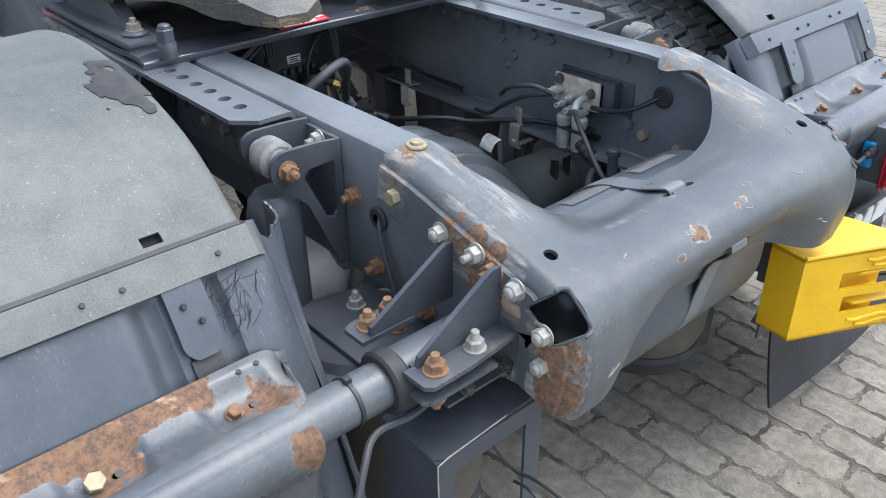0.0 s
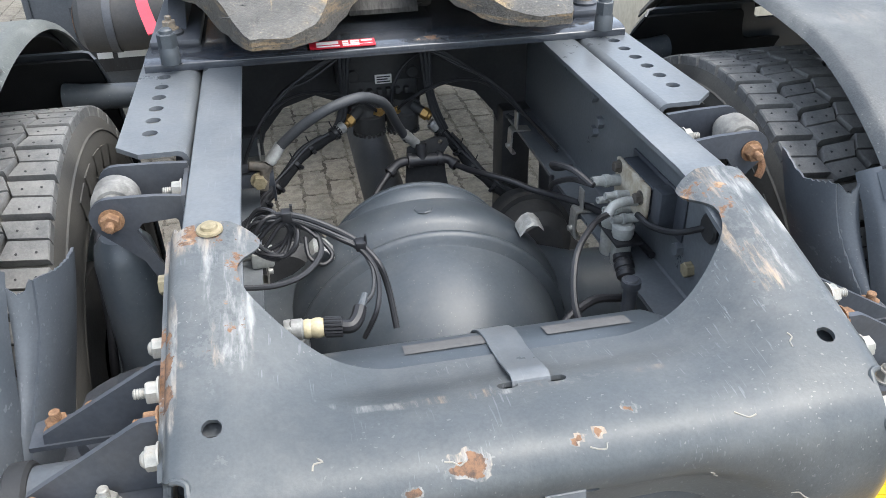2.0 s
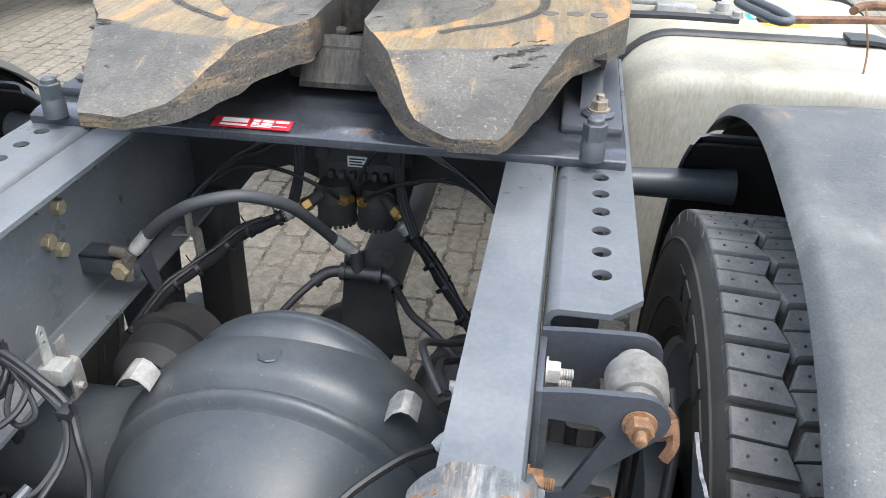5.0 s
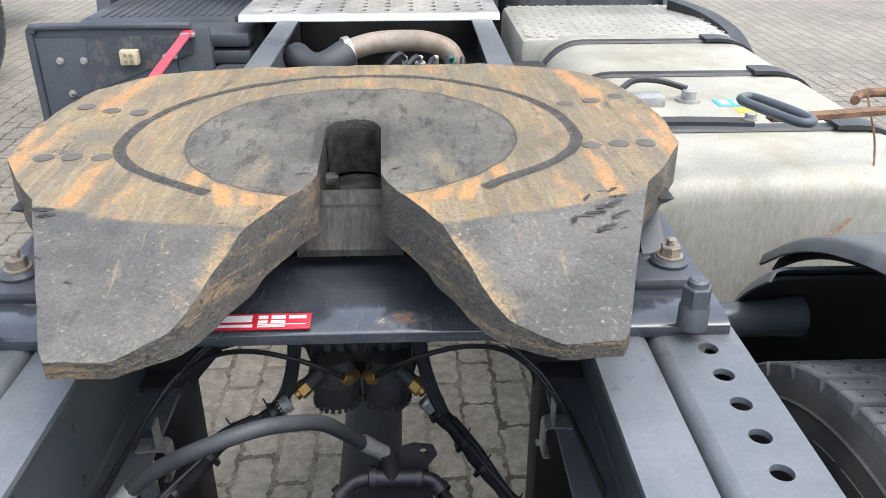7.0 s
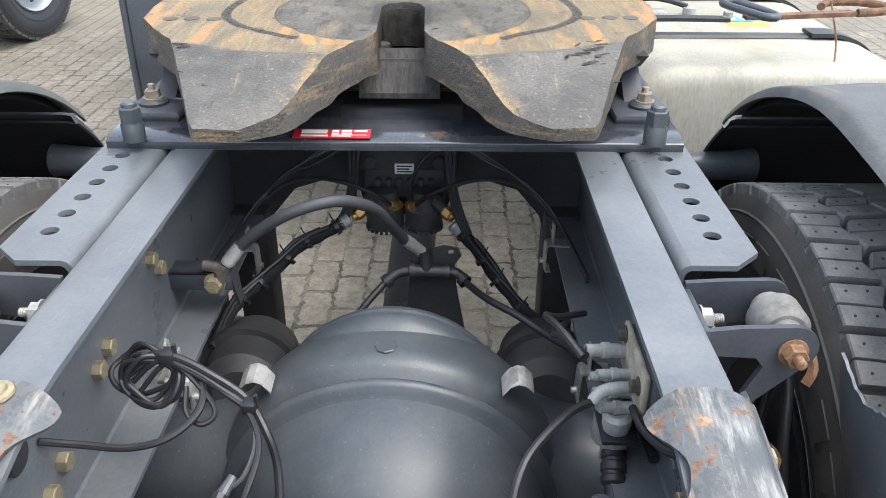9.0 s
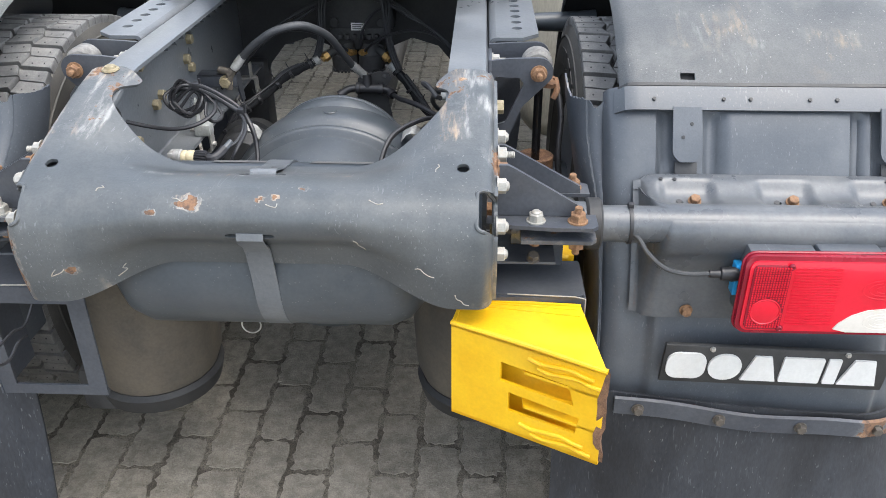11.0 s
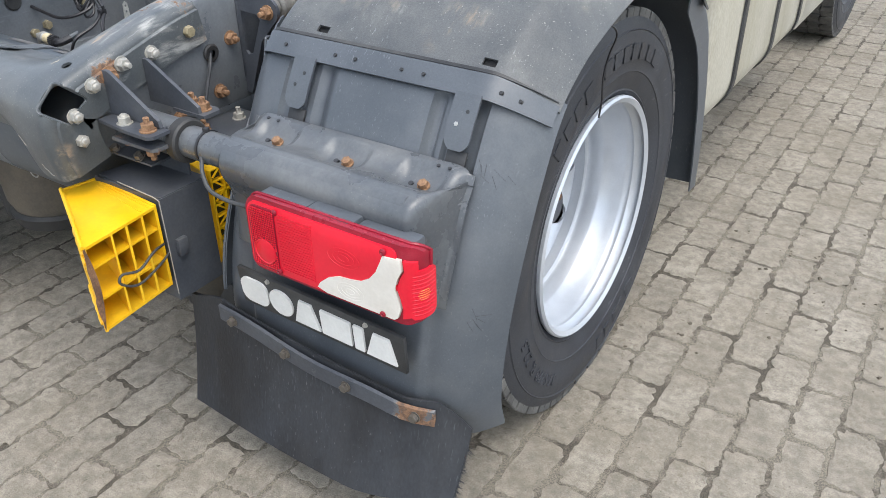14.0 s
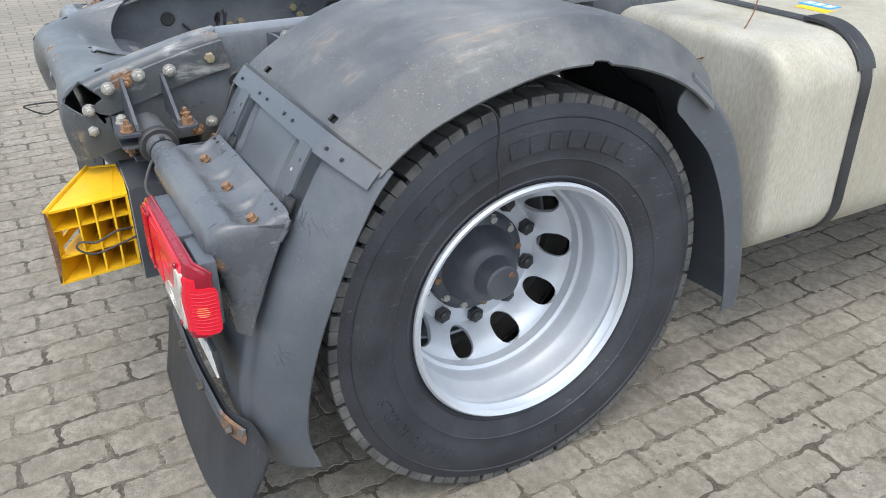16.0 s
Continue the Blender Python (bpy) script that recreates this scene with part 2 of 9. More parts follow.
LINER = surface("black arch liner", (0.018, 0.021, 0.026), (0.028, 0.032, 0.038), (0.4, 0.55), dirt=((0.10, 0.10, 0.10), 0.3), scale=5)
STREAK = surface("scraped primer", (0.26, 0.255, 0.235), (0.34, 0.30, 0.24), (0.6, 0.75), scale=60)
BUSH = surface("worn bush", (0.16, 0.155, 0.145), (0.27, 0.26, 0.24), (0.5, 0.65), dirt=((0.05, 0.047, 0.043), 0.8), scale=22)
DULL_STEEL = surface("dull brown steel", (0.075, 0.066, 0.056), (0.13, 0.112, 0.092), (0.5, 0.65), metal=0.2, dirt=((0.04, 0.036, 0.03), 0.6), scale=40)
PAD = surface("rubbed pad", (0.088, 0.086, 0.084), (0.115, 0.111, 0.107), (0.5, 0.65), scale=30)
CAB = surface("dark cab plastic", (0.046, 0.053, 0.064), (0.064, 0.072, 0.084), (0.45, 0.6), dirt=((0.18, 0.18, 0.17), 0.35), scale=4)
TANK_SKIN = surface("chalky tank aluminium", (0.35, 0.33, 0.268), (0.43, 0.408, 0.345), (0.42, 0.6), metal=0.1, dirt=((0.27, 0.24, 0.155), 0.8), scale=5, stretch=(1, 1, 0.28), fine=160, bump=0.1)
CHECKER = surface("aluminium tread plate", (0.50, 0.49, 0.465), (0.60, 0.59, 0.565), (0.32, 0.5), metal=0.6, dirt=((0.34, 0.31, 0.26), 0.6), scale=9)
DULL_TREAD = surface("dull tread plate", (0.36, 0.345, 0.30), (0.44, 0.425, 0.375), (0.45, 0.6), metal=0.25, dirt=((0.36, 0.32, 0.25), 0.5), scale=6)
CREAM = surface("yellowed plastic", (0.50, 0.43, 0.27), (0.56, 0.49, 0.33), (0.45, 0.6), dirt=((0.25, 0.18, 0.1), 0.5), scale=40)
ROD = surface("black oiled rod", (0.012, 0.012, 0.013), (0.02, 0.02, 0.021), (0.12, 0.2), metal=0.4)
WHITE = surface("white paint", (0.55, 0.55, 0.52), (0.62, 0.62, 0.59), (0.3, 0.4), dirt=((0.40, 0.39, 0.36), 0.35), scale=3)
LETTER = surface("grey white plastic", (0.62, 0.62, 0.60), (0.70, 0.70, 0.68), (0.35, 0.45), dirt=((0.4, 0.4, 0.38), 0.3), tone=0.04)
RED_LABEL = surface("red label", (0.46, 0.015, 0.03), (0.52, 0.02, 0.035), (0.3, 0.4), tone=0.03)
WHITE_LABEL = surface("white label", (0.72, 0.72, 0.70), (0.76, 0.76, 0.74), (0.4, 0.5), tone=0.03)
GREEN = surface("green plastic", (0.02, 0.11, 0.085), (0.03, 0.14, 0.11), (0.4, 0.5), tone=0.05)
BLUE = surface("blue label", (0.02, 0.28, 0.60), (0.03, 0.32, 0.66), (0.3, 0.4), tone=0.03)
YELLOW_CABLE = surface("yellow air hose", (0.75, 0.46, 0.01), (0.80, 0.52, 0.02), (0.4, 0.5), tone=0.05)
LENS_RED = surface("red lens", (0.56, 0.009, 0.026), (0.64, 0.014, 0.034), (0.16, 0.26), spec=0.3, coat=0.25, tone=0.03, bump=0.02)
LENS_DARK = surface("dark red lens", (0.20, 0.008, 0.020), (0.26, 0.011, 0.026), (0.18, 0.3), spec=0.3, coat=0.15, tone=0.1, fine=600)
LENS_WHITE = surface("milky lens", (0.58, 0.545, 0.49), (0.65, 0.62, 0.57), (0.12, 0.2), coat=0.7, tone=0.03, bump=0.02)
AMBER = surface("painted amber glint", (0.56, 0.12, 0.015), (0.66, 0.17, 0.02), (0.1, 0.16), coat=0.4, tone=0.05)
DRY_GREASE = surface("dry caked grease", (0.040, 0.038, 0.036), (0.082, 0.078, 0.072), (0.5, 0.7), scale=18, fine=160, bump=0.8, tone=0.3, spec=0.2, stretch=(1, 0.3, 0.3), speck=((0.03, 0.028, 0.025), 0.9))
GREASE = surface("old grease", (0.018, 0.016, 0.014), (0.045, 0.041, 0.036), (0.35, 0.6), scale=40, fine=120, bump=0.6)
PAVER = surface("concrete paver", (0.212, 0.189, 0.152), (0.260, 0.234, 0.192), (0.8, 0.92), dirt=((0.17, 0.147, 0.110), 0.6), scale=4, fine=300, bump=1.0, tone=0.20, random_tone=0.055, spread=True, speck=((0.07, 0.062, 0.05), 0.9), spill=((0.125, 0.107, 0.080), 0.85), mottle=(26.0, 0.26))


def plate_material():
    """The coupling plate: tan worn steel with rust streaks, a greasy inner disc, grey ramps."""
    m = bpy.data.materials.new("worn coupling plate")
    m.use_nodes = True
    t = m.node_tree
    b = t.nodes["Principled BSDF"]
    vec = node(t, "ShaderNodeTexCoord").outputs["Object"]
    xyz = node(t, "ShaderNodeSeparateXYZ", {"Vector": vec}).outputs
    big = noise_of(t, vec, 7.0, 7.0, 0.65)
    fine = noise_of(t, vec, 230.0, 5.0, 0.65)
    flat = node(t, "ShaderNodeMapping", {"Vector": vec, "Location": (0, -0.53, 0), "Scale": (1, 1, 0)}).outputs[0]
    r = node(t, "ShaderNodeVectorMath", {0: flat}, operation="LENGTH").outputs["Value"]
    r = math_of(t, "ADD", r, math_of(t, "MULTIPLY", math_of(t, "SUBTRACT", big, 0.5), 0.022))
    drawn = node(t, "ShaderNodeMapping", {"Vector": vec, "Scale": (1.0, 0.22, 1.0)}).outputs[0]
    tan = blend(t, step_of(t, noise_of(t, drawn, 26.0, 8.0, 0.66), 0.36, 0.64), (0.285, 0.205, 0.105), (0.185, 0.148, 0.098))
    streaks = node(t, "ShaderNodeMapping", {"Vector": node(t, "ShaderNodeCombineXYZ", {"X": math_of(t, "ABSOLUTE", xyz[0]), "Y": xyz[1]}).outputs[0], "Scale": (1.0, 0.16, 1.0), "Rotation": (0, 0, 0.22)}).outputs[0]
    orange = step_of(t, noise_of(t, streaks, 13.0, 7.0, 0.66), 0.52, 0.62)
    scrub = node(t, "ShaderNodeMapping", {"Vector": vec, "Scale": (1.0, 0.05, 1.0), "Rotation": (0, 0, 0.06)}).outputs[0]
    tan = blend(t, math_of(t, "MULTIPLY", step_of(t, noise_of(t, scrub, 150.0, 4.0, 0.6), 0.50, 0.62), 0.45), tan, (0.36, 0.30, 0.20))
    tan = blend(t, math_of(t, "MULTIPLY", step_of(t, noise_of(t, vec, 5.0, 6.0, 0.65), 0.50, 0.66), 0.6), tan, (0.17, 0.15, 0.115))
    tan = blend(t, math_of(t, "MULTIPLY", orange, 0.8), tan, (0.52, 0.265, 0.10))
    grey = blend(t, step_of(t, noise_of(t, vec, 9.0, 8.0, 0.6), 0.36, 0.66), (0.084, 0.079, 0.070), (0.142, 0.132, 0.115))
    grey = blend(t, step_of(t, noise_of(t, vec, 130.0, 7.0, 0.78), 0.58, 0.64), grey, (0.30, 0.262, 0.195))
    dark = blend(t, step_of(t, noise_of(t, vec, 8.0, 8.0, 0.6), 0.36, 0.68), (0.118, 0.108, 0.09), (0.185, 0.166, 0.132))
    dark = blend(t, math_of(t, "MULTIPLY", step_of(t, noise_of(t, streaks, 9.0, 6.0, 0.65), 0.53, 0.62), 0.65), dark, (0.27, 0.205, 0.12))
    dark = blend(t, step_of(t, noise_of(t, drawn, 60.0, 9.0, 0.82), 0.52, 0.58, 0.0, 0.9), dark, (0.052, 0.047, 0.040))
    dark = blend(t, step_of(t, noise_of(t, vec, 110.0, 6.0, 0.75), 0.60, 0.66), dark, (0.30, 0.27, 0.21))
    col = blend(t, step_of(t, r, 0.243, 0.251), dark, tan)
    ramp = step_of(t, math_of(t, "ADD", xyz[1], math_of(t, "SUBTRACT", math_of(t, "MULTIPLY", math_of(t, "SUBTRACT", big, 0.5), 0.02), math_of(t, "MULTIPLY", math_of(t, "MULTIPLY", xyz[0], xyz[0]), 0.60))), 0.190, 0.202, 1.0, 0.0)
    col = blend(t, ramp, col, grey)
    bank = math_of(t, "SUBTRACT", math_of(t, "ABSOLUTE", xyz[0]), math_of(t, "ADD", math_of(t, "MULTIPLY", math_of(t, "SUBTRACT", 0.345, xyz[1]), 0.455), 0.047))
    bank = math_of(t, "MULTIPLY", step_of(t, bank, 0.004, 0.034, 1.0, 0.0), step_of(t, noise_of(t, vec, 26.0, 7.0, 0.7), 0.42, 0.62))
    bank = math_of(t, "MULTIPLY", bank, step_of(t, xyz[1], 0.26, 0.33, 0.75, 0.0))
    col = blend(t, bank, col, (0.38, 0.265, 0.13))
    up = node(t, "ShaderNodeSeparateXYZ", {"Vector": node(t, "ShaderNodeNewGeometry").outputs["True Normal"]}).outputs[2]
    layers = node(t, "ShaderNodeMapping", {"Vector": vec, "Scale": (0.25, 0.25, 2.2)}).outputs[0]
    flank = blend(t, step_of(t, noise_of(t, layers, 38.0, 7.0, 0.75), 0.50, 0.62), (0.075, 0.068, 0.058), (0.20, 0.142, 0.082))
    flank = blend(t, step_of(t, noise_of(t, vec, 90.0, 6.0, 0.75), 0.56, 0.62), flank, (0.035, 0.031, 0.026))
    col = blend(t, step_of(t, math_of(t, "ABSOLUTE", up), 0.74, 0.84, 1.0, 0.0), col, flank)
    slant = math_of(t, "SUBTRACT", math_of(t, "SUBTRACT", math_of(t, "ABSOLUTE", xyz[0]), 0.150), math_of(t, "MULTIPLY", math_of(t, "SUBTRACT", xyz[1], 0.34), 0.25))
    rub = math_of(t, "MULTIPLY", step_of(t, math_of(t, "ABSOLUTE", math_of(t, "SUBTRACT", math_of(t, "ABSOLUTE", slant), 0.016)), 0.006, 0.015, 1.0, 0.0), step_of(t, xyz[1], 0.262, 0.275))
    rub = math_of(t, "MULTIPLY", math_of(t, "MULTIPLY", math_of(t, "MULTIPLY", rub, step_of(t, r, 0.25, 0.262)), step_of(t, xyz[1], 0.37, 0.46, 1.0, 0.0)), step_of(t, noise_of(t, drawn, 40.0, 6.0, 0.7), 0.35, 0.55, 0.25, 0.9))
    col = blend(t, rub, col, (0.55, 0.27, 0.10))
    smears = node(t, "ShaderNodeMapping", {"Vector": vec, "Scale": (1.0, 0.5, 1.0), "Rotation": (0, 0, 0.5)}).outputs[0]
    col = blend(t, step_of(t, noise_of(t, smears, 24.0, 9.0, 0.80), 0.58, 0.63, 0.0, 0.75), col, (0.055, 0.05, 0.043))
    worn = math_of(t, "MULTIPLY", step_of(t, noise_of(t, streaks, 30.0, 7.0, 0.7), 0.60, 0.68), ramp)
    col = blend(t, math_of(t, "MULTIPLY", worn, 0.7), col, (0.33, 0.25, 0.14))
    angle = node(t, "ShaderNodeMath", {0: math_of(t, "ABSOLUTE", xyz[0]), 1: math_of(t, "SUBTRACT", xyz[1], 0.53)}, operation="ARCTAN2").outputs[0]
    plain = node(t, "ShaderNodeVectorMath", {0: flat}, operation="LENGTH").outputs["Value"]
    off = math_of(t, "ABSOLUTE", math_of(t, "SUBTRACT", plain, step_of(t, angle, 1.658, 2.443, 0.338, 0.283)))
    slot = math_of(t, "MULTIPLY", step_of(t, off, 0.0085, 0.0105, 1.0, 0.0), math_of(t, "LESS_THAN", angle, 2.47))
    col = blend(t, math_of(t, "MULTIPLY", slot, step_of(t, noise_of(t, vec, 60.0, 5.0, 0.7), 0.25, 0.5, 0.55, 0.95)), col, (0.045, 0.04, 0.034))
    rim = step_of(t, math_of(t, "ABSOLUTE", math_of(t, "SUBTRACT", r, 0.247)), 0.0012, 0.003, 1.0, 0.0)
    rim = math_of(t, "MULTIPLY", rim, step_of(t, up, 0.8, 0.9))
    col = blend(t, math_of(t, "MULTIPLY", rim, 0.75), col, (0.05, 0.045, 0.038))
    groove = node(t, "ShaderNodeAttribute", attribute_name="wear").outputs["Fac"]
    col = blend(t, groove, col, (0.032, 0.029, 0.026))
    shade = step_of(t, fine, 0.3, 0.7, 0.74, 1.26)
    col = blend(t, 1.0, col, node(t, "ShaderNodeCombineColor", {"Red": shade, "Green": shade, "Blue": shade}).outputs[0], "MULTIPLY")
    high = math_of(t, "ADD", fine, math_of(t, "MULTIPLY", noise_of(t, vec, 35.0, 5.0, 0.7), 1.4))
    bmp = node(t, "ShaderNodeBump", {"Strength": 0.85, "Distance": 0.004, "Height": high})
    for key, value in (("Base Color", col), ("Roughness", step_of(t, big, 0.3, 0.7, 0.30, 0.52)), ("Normal", bmp.outputs[0])):
        t.links.new(value, b.inputs[key])
    b.inputs["Metallic"].default_value = 0.1
    return m


COUPLING = plate_material()


def ground_material():
    """Sandy joints below the loose pavers, and the same paving further off."""
    m = bpy.data.materials.new("paved yard")
    m.use_nodes = True
    t = m.node_tree
    b = t.nodes["Principled BSDF"]
    vec = node(t, "ShaderNodeTexCoord").outputs["Object"]
    turned = node(t, "ShaderNodeMapping", {"Vector": vec, "Rotation": (0, 0, radians(-90)), "Scale": (1, 1, 1)}).outputs[0]
    wob = node(t, "ShaderNodeTexNoise", {"Vector": vec, "Scale": 18.0}).outputs["Color"]
    bent = node(t, "ShaderNodeVectorMath", {0: turned, 1: node(t, "ShaderNodeVectorMath", {0: wob, 1: (0.016, 0.016, 0)}, operation="MULTIPLY").outputs[0]}, operation="ADD").outputs[0]
    brick = node(t, "ShaderNodeTexBrick", {"Vector": bent, "Scale": 1.0, "Mortar Size": 0.006, "Mortar Smooth": 0.3, "Bias": 0.0, "Brick Width": 0.2225, "Row Height": 0.1085,
                                           "Color1": rgba((0.207, 0.185, 0.149)), "Color2": rgba((0.243, 0.219, 0.178)), "Mortar": rgba((0.118, 0.102, 0.079))})
    big = noise_of(t, vec, 0.7, 8.0, 0.65)
    shade = step_of(t, big, 0.3, 0.7, 0.82, 1.12)
    col = blend(t, 1.0, brick.outputs["Color"], node(t, "ShaderNodeCombineColor", {"Red": shade, "Green": shade, "Blue": shade}).outputs[0], "MULTIPLY")
    sand = blend(t, step_of(t, noise_of(t, vec, 4.6, 8.0, 0.72), 0.42, 0.54), (0.072, 0.062, 0.047), (0.168, 0.148, 0.116))
    grit = step_of(t, noise_of(t, vec, 330.0, 4.0, 0.7), 0.3, 0.7, 0.45, 1.5)
    sand = blend(t, 1.0, sand, node(t, "ShaderNodeCombineColor", {"Red": grit, "Green": grit, "Blue": grit}).outputs[0], "MULTIPLY")
    sep = node(t, "ShaderNodeSeparateXYZ", {"Vector": vec}).outputs
    near = math_of(t, "MULTIPLY", math_of(t, "LESS_THAN", math_of(t, "ABSOLUTE", math_of(t, "SUBTRACT", sep[0], 0.5)), 3.62),
                   math_of(t, "LESS_THAN", math_of(t, "ABSOLUTE", math_of(t, "SUBTRACT", sep[1], 1.5)), 3.58))
    col = blend(t, near, col, sand)
    bmp = node(t, "ShaderNodeBump", {"Strength": 0.5, "Distance": 0.004, "Height": noise_of(t, vec, 160.0, 4.0)})
    t.links.new(col, b.inputs["Base Color"])
    t.links.new(bmp.outputs[0], b.inputs["Normal"])
    b.inputs["Roughness"].default_value = 0.9
    return m


GROUND = ground_material()


# ---- shape tools ----
class Geo:
    """Vertices and faces being gathered for one mesh."""

    def __init__(self):
        self.v, self.f = [], []

    def add(self, verts, faces, m=None):
        k = len(self.v)
        self.v += [tuple(m @ Vector(p)) for p in verts] if m else [tuple(p) for p in verts]
        self.f += [tuple(k + i for i in f) for f in faces]
        return self

    def grid(self, rows, close_u=False, close_v=False):
        nv, nu = len(rows), len(rows[0])
        faces = []
        for a in range(nv if close_v else nv - 1):
            for b in range(nu if close_u else nu - 1):
                c, d = (a + 1) % nv, (b + 1) % nu
                faces.append((a * nu + b, a * nu + d, c * nu + d, c * nu + b))
        return self.add([p for row in rows for p in row], faces)

    def box(self, x0, x1, y0, y1, z0, z1, bevel=0.003, m=None, seg=2):
        bm = bmesh.new()
        bmesh.ops.create_cube(bm, size=1.0)
        for v in bm.verts:
            v.co = Vector((x0 + (v.co.x + 0.5) * (x1 - x0), y0 + (v.co.y + 0.5) * (y1 - y0), z0 + (v.co.z + 0.5) * (z1 - z0)))
        if bevel:
            bmesh.ops.bevel(bm, geom=list(bm.edges), offset=bevel, segments=seg, affect="EDGES", profile=0.5)
        return self.take(bm, m)

    def take(self, bm, m=None):
        bm.verts.index_update()
        self.add([v.co.copy() for v in bm.verts], [[v.index for v in f.verts] for f in bm.faces], m)
        bm.free()
        return self

    def cyl(self, p0, p1, r0, r1=None, seg=20, chamfer=0.0):
        p0, p1 = Vector(p0), Vector(p1)
        r1 = r0 if r1 is None else r1
        d = (p1 - p0).length
        prof = [(0, 0), (0, r0 - chamfer), (chamfer, r0), (d - chamfer, r1), (d, r1 - chamfer), (d, 0)] if chamfer else [(0, 0), (0, r0), (d, r1), (d, 0)]
        return self.revolve(prof, p0, p1 - p0, seg)

    def revolve(self, prof, origin, axis, seg=24, full=True):
        """prof: (distance along the axis, radius)."""
        q = Vector(axis).normalized().to_track_quat("Z", "Y").to_matrix().to_4x4()
        m = Matrix.Translation(origin) @ q
        verts, rings = [], []
        for h, r in prof:
            if r < 1e-6:
                rings.append([len(verts)] * seg)
                verts.append((0, 0, h))
            else:
                rings.append(list(range(len(verts), len(verts) + seg)))
                verts += [(r * math.cos(2 * math.pi * k / seg), r * math.sin(2 * math.pi * k / seg), h) for k in range(seg)]
        faces = []
        for a, b in zip(rings, rings[1:]):
            for k in range(seg):
                f = [a[k], a[(k + 1) % seg], b[(k + 1) % seg], b[k]]
                f = list(dict.fromkeys(f))
                if len(f) > 2:
                    faces.append(f)
        return self.add(verts, faces, m)

    def sweep(self, points, r, seg=10, sub=5, straight=False, close=False, flat=None):
        """A tube along points, smoothed; flat: (width, height) gives a strap-like section."""
        pts = [Vector(p) for p in points]
        if not straight:
            pts = spline(pts, sub, close)
        n = len(pts)
        rows, up = [], None
        for i, p in enumerate(pts):
            d = (pts[(i + 1) % n] - pts[i - 1]) if close else (pts[min(i + 1, n - 1)] - pts[max(i - 1, 0)])
            d.normalize()
            if up is None:
                up = Vector((0, 0, 1)) if abs(d.z) < 0.9 else Vector((0, 1, 0))
            side = d.cross(up).normalized()
            up = side.cross(d).normalized()
            if flat:
                w, h = flat
                ring = [(-w, -h), (w, -h), (w, h), (-w, h)]
                rows.append([p + side * a + up * b for a, b in ring])
            else:
                rr = r(i / (n - 1)) if callable(r) else r
                rows.append([p + (side * math.cos(2 * math.pi * k / seg) + up * math.sin(2 * math.pi * k / seg)) * rr for k in range(seg)])
        k = len(rows[0])
        base = len(self.v)
        self.grid(rows, close_u=True, close_v=close)
        if not close:
            self.f.append(tuple(base + j for j in range(k))[::-1])
            self.f.append(tuple(base + (n - 1) * k + j for j in range(k)))
        return self

    def prism(self, outline, holes, depth, m, bevel=0.0):
        """A flat plate: outline and holes in a plane, extruded by depth along that plane's z, placed by m."""
        bm = bmesh.new()
        for loop in [outline, *holes]:
            vs = [bm.verts.new((p[0], p[1], 0)) for p in loop]
            for a, b in zip(vs, vs[1:] + vs[:1]):
                bm.edges.new((a, b))
        bmesh.ops.triangle_fill(bm, use_beauty=True, use_dissolve=False, edges=list(bm.edges))
        faces = list(bm.faces)
        ext = bmesh.ops.extrude_face_region(bm, geom=faces)
        for v in ext["geom"]:
            if isinstance(v, bmesh.types.BMVert):
                v.co.z += depth
        return self.take(bm, m)

    def sheet(self, fn, us, vs, th, keep=None, down=None, ref=None):
        """A thick sheet fn(u, v), its thickness on the side of ref; keep(u, v) > 0 is kept, its edge is drawn in to the curve keep = 0."""
        nu, nv = len(us), len(vs)
        U = [[(us[i], vs[j]) for i in range(nu)] for j in range(nv)]
        faces = [(j, i) for j in range(nv - 1) for i in range(nu - 1)]
        if keep:
            kept = [(j, i) for j, i in faces if keep((us[i] + us[i + 1]) / 2, (vs[j] + vs[j + 1]) / 2) > 0]
            gone = set(faces) - set(kept)
            touch = lambda s: {c for j, i in s for c in ((j, i), (j + 1, i), (j + 1, i + 1), (j, i + 1))}
            e, moved = 1e-4, {}
            for j, i in touch(kept) & touch(gone):
                u, v = us[i], vs[j]
                for _ in range(4):
                    g = keep(u, v)
                    gu, gv = (keep(u + e, v) - g) / e, (keep(u, v + e) - g) / e
                    k = gu * gu + gv * gv
                    if k < 1e-8:
                        break
                    u, v = u - g * gu / k, v - g * gv / k
                lim_u, lim_v = 1.0 * (us[1] - us[0]), 1.0 * (vs[1] - vs[0])
                moved[(j, i)] = (min(max(u, us[i] - lim_u), us[i] + lim_u), min(max(v, vs[j] - lim_v), vs[j] + lim_v))
            for (j, i), uv in moved.items():
                U[j][i] = uv
            faces = kept
        used = {}
        for j, i in faces:
            for c in ((j, i), (j, i + 1), (j + 1, i + 1), (j + 1, i)):
                used.setdefault(c, len(used))
        top, low = [None] * len(used), [None] * len(used)
        e = 1e-3
        for (j, i), k in used.items():
            u, v = U[j][i]
            p = Vector(fn(u, v))
            if down is None:
                nrm = (Vector(fn(u + e, v)) - Vector(fn(u - e, v))).cross(Vector(fn(u, v + e)) - Vector(fn(u, v - e))).normalized()
                if ref and nrm.dot(p - Vector((p.x if ref[0] is None else ref[0], ref[1], ref[2]))) < 0:
                    nrm = -nrm
                low[k] = p - nrm * th
            else:
                low[k] = p + Vector(down(u, v) if callable(down) else down) * (th(u, v) if callable(th) else th)
            top[k] = p
        n = len(used)
        quads = [[used[c] for c in ((j, i), (j, i + 1), (j + 1, i + 1), (j + 1, i))] for j, i in faces]
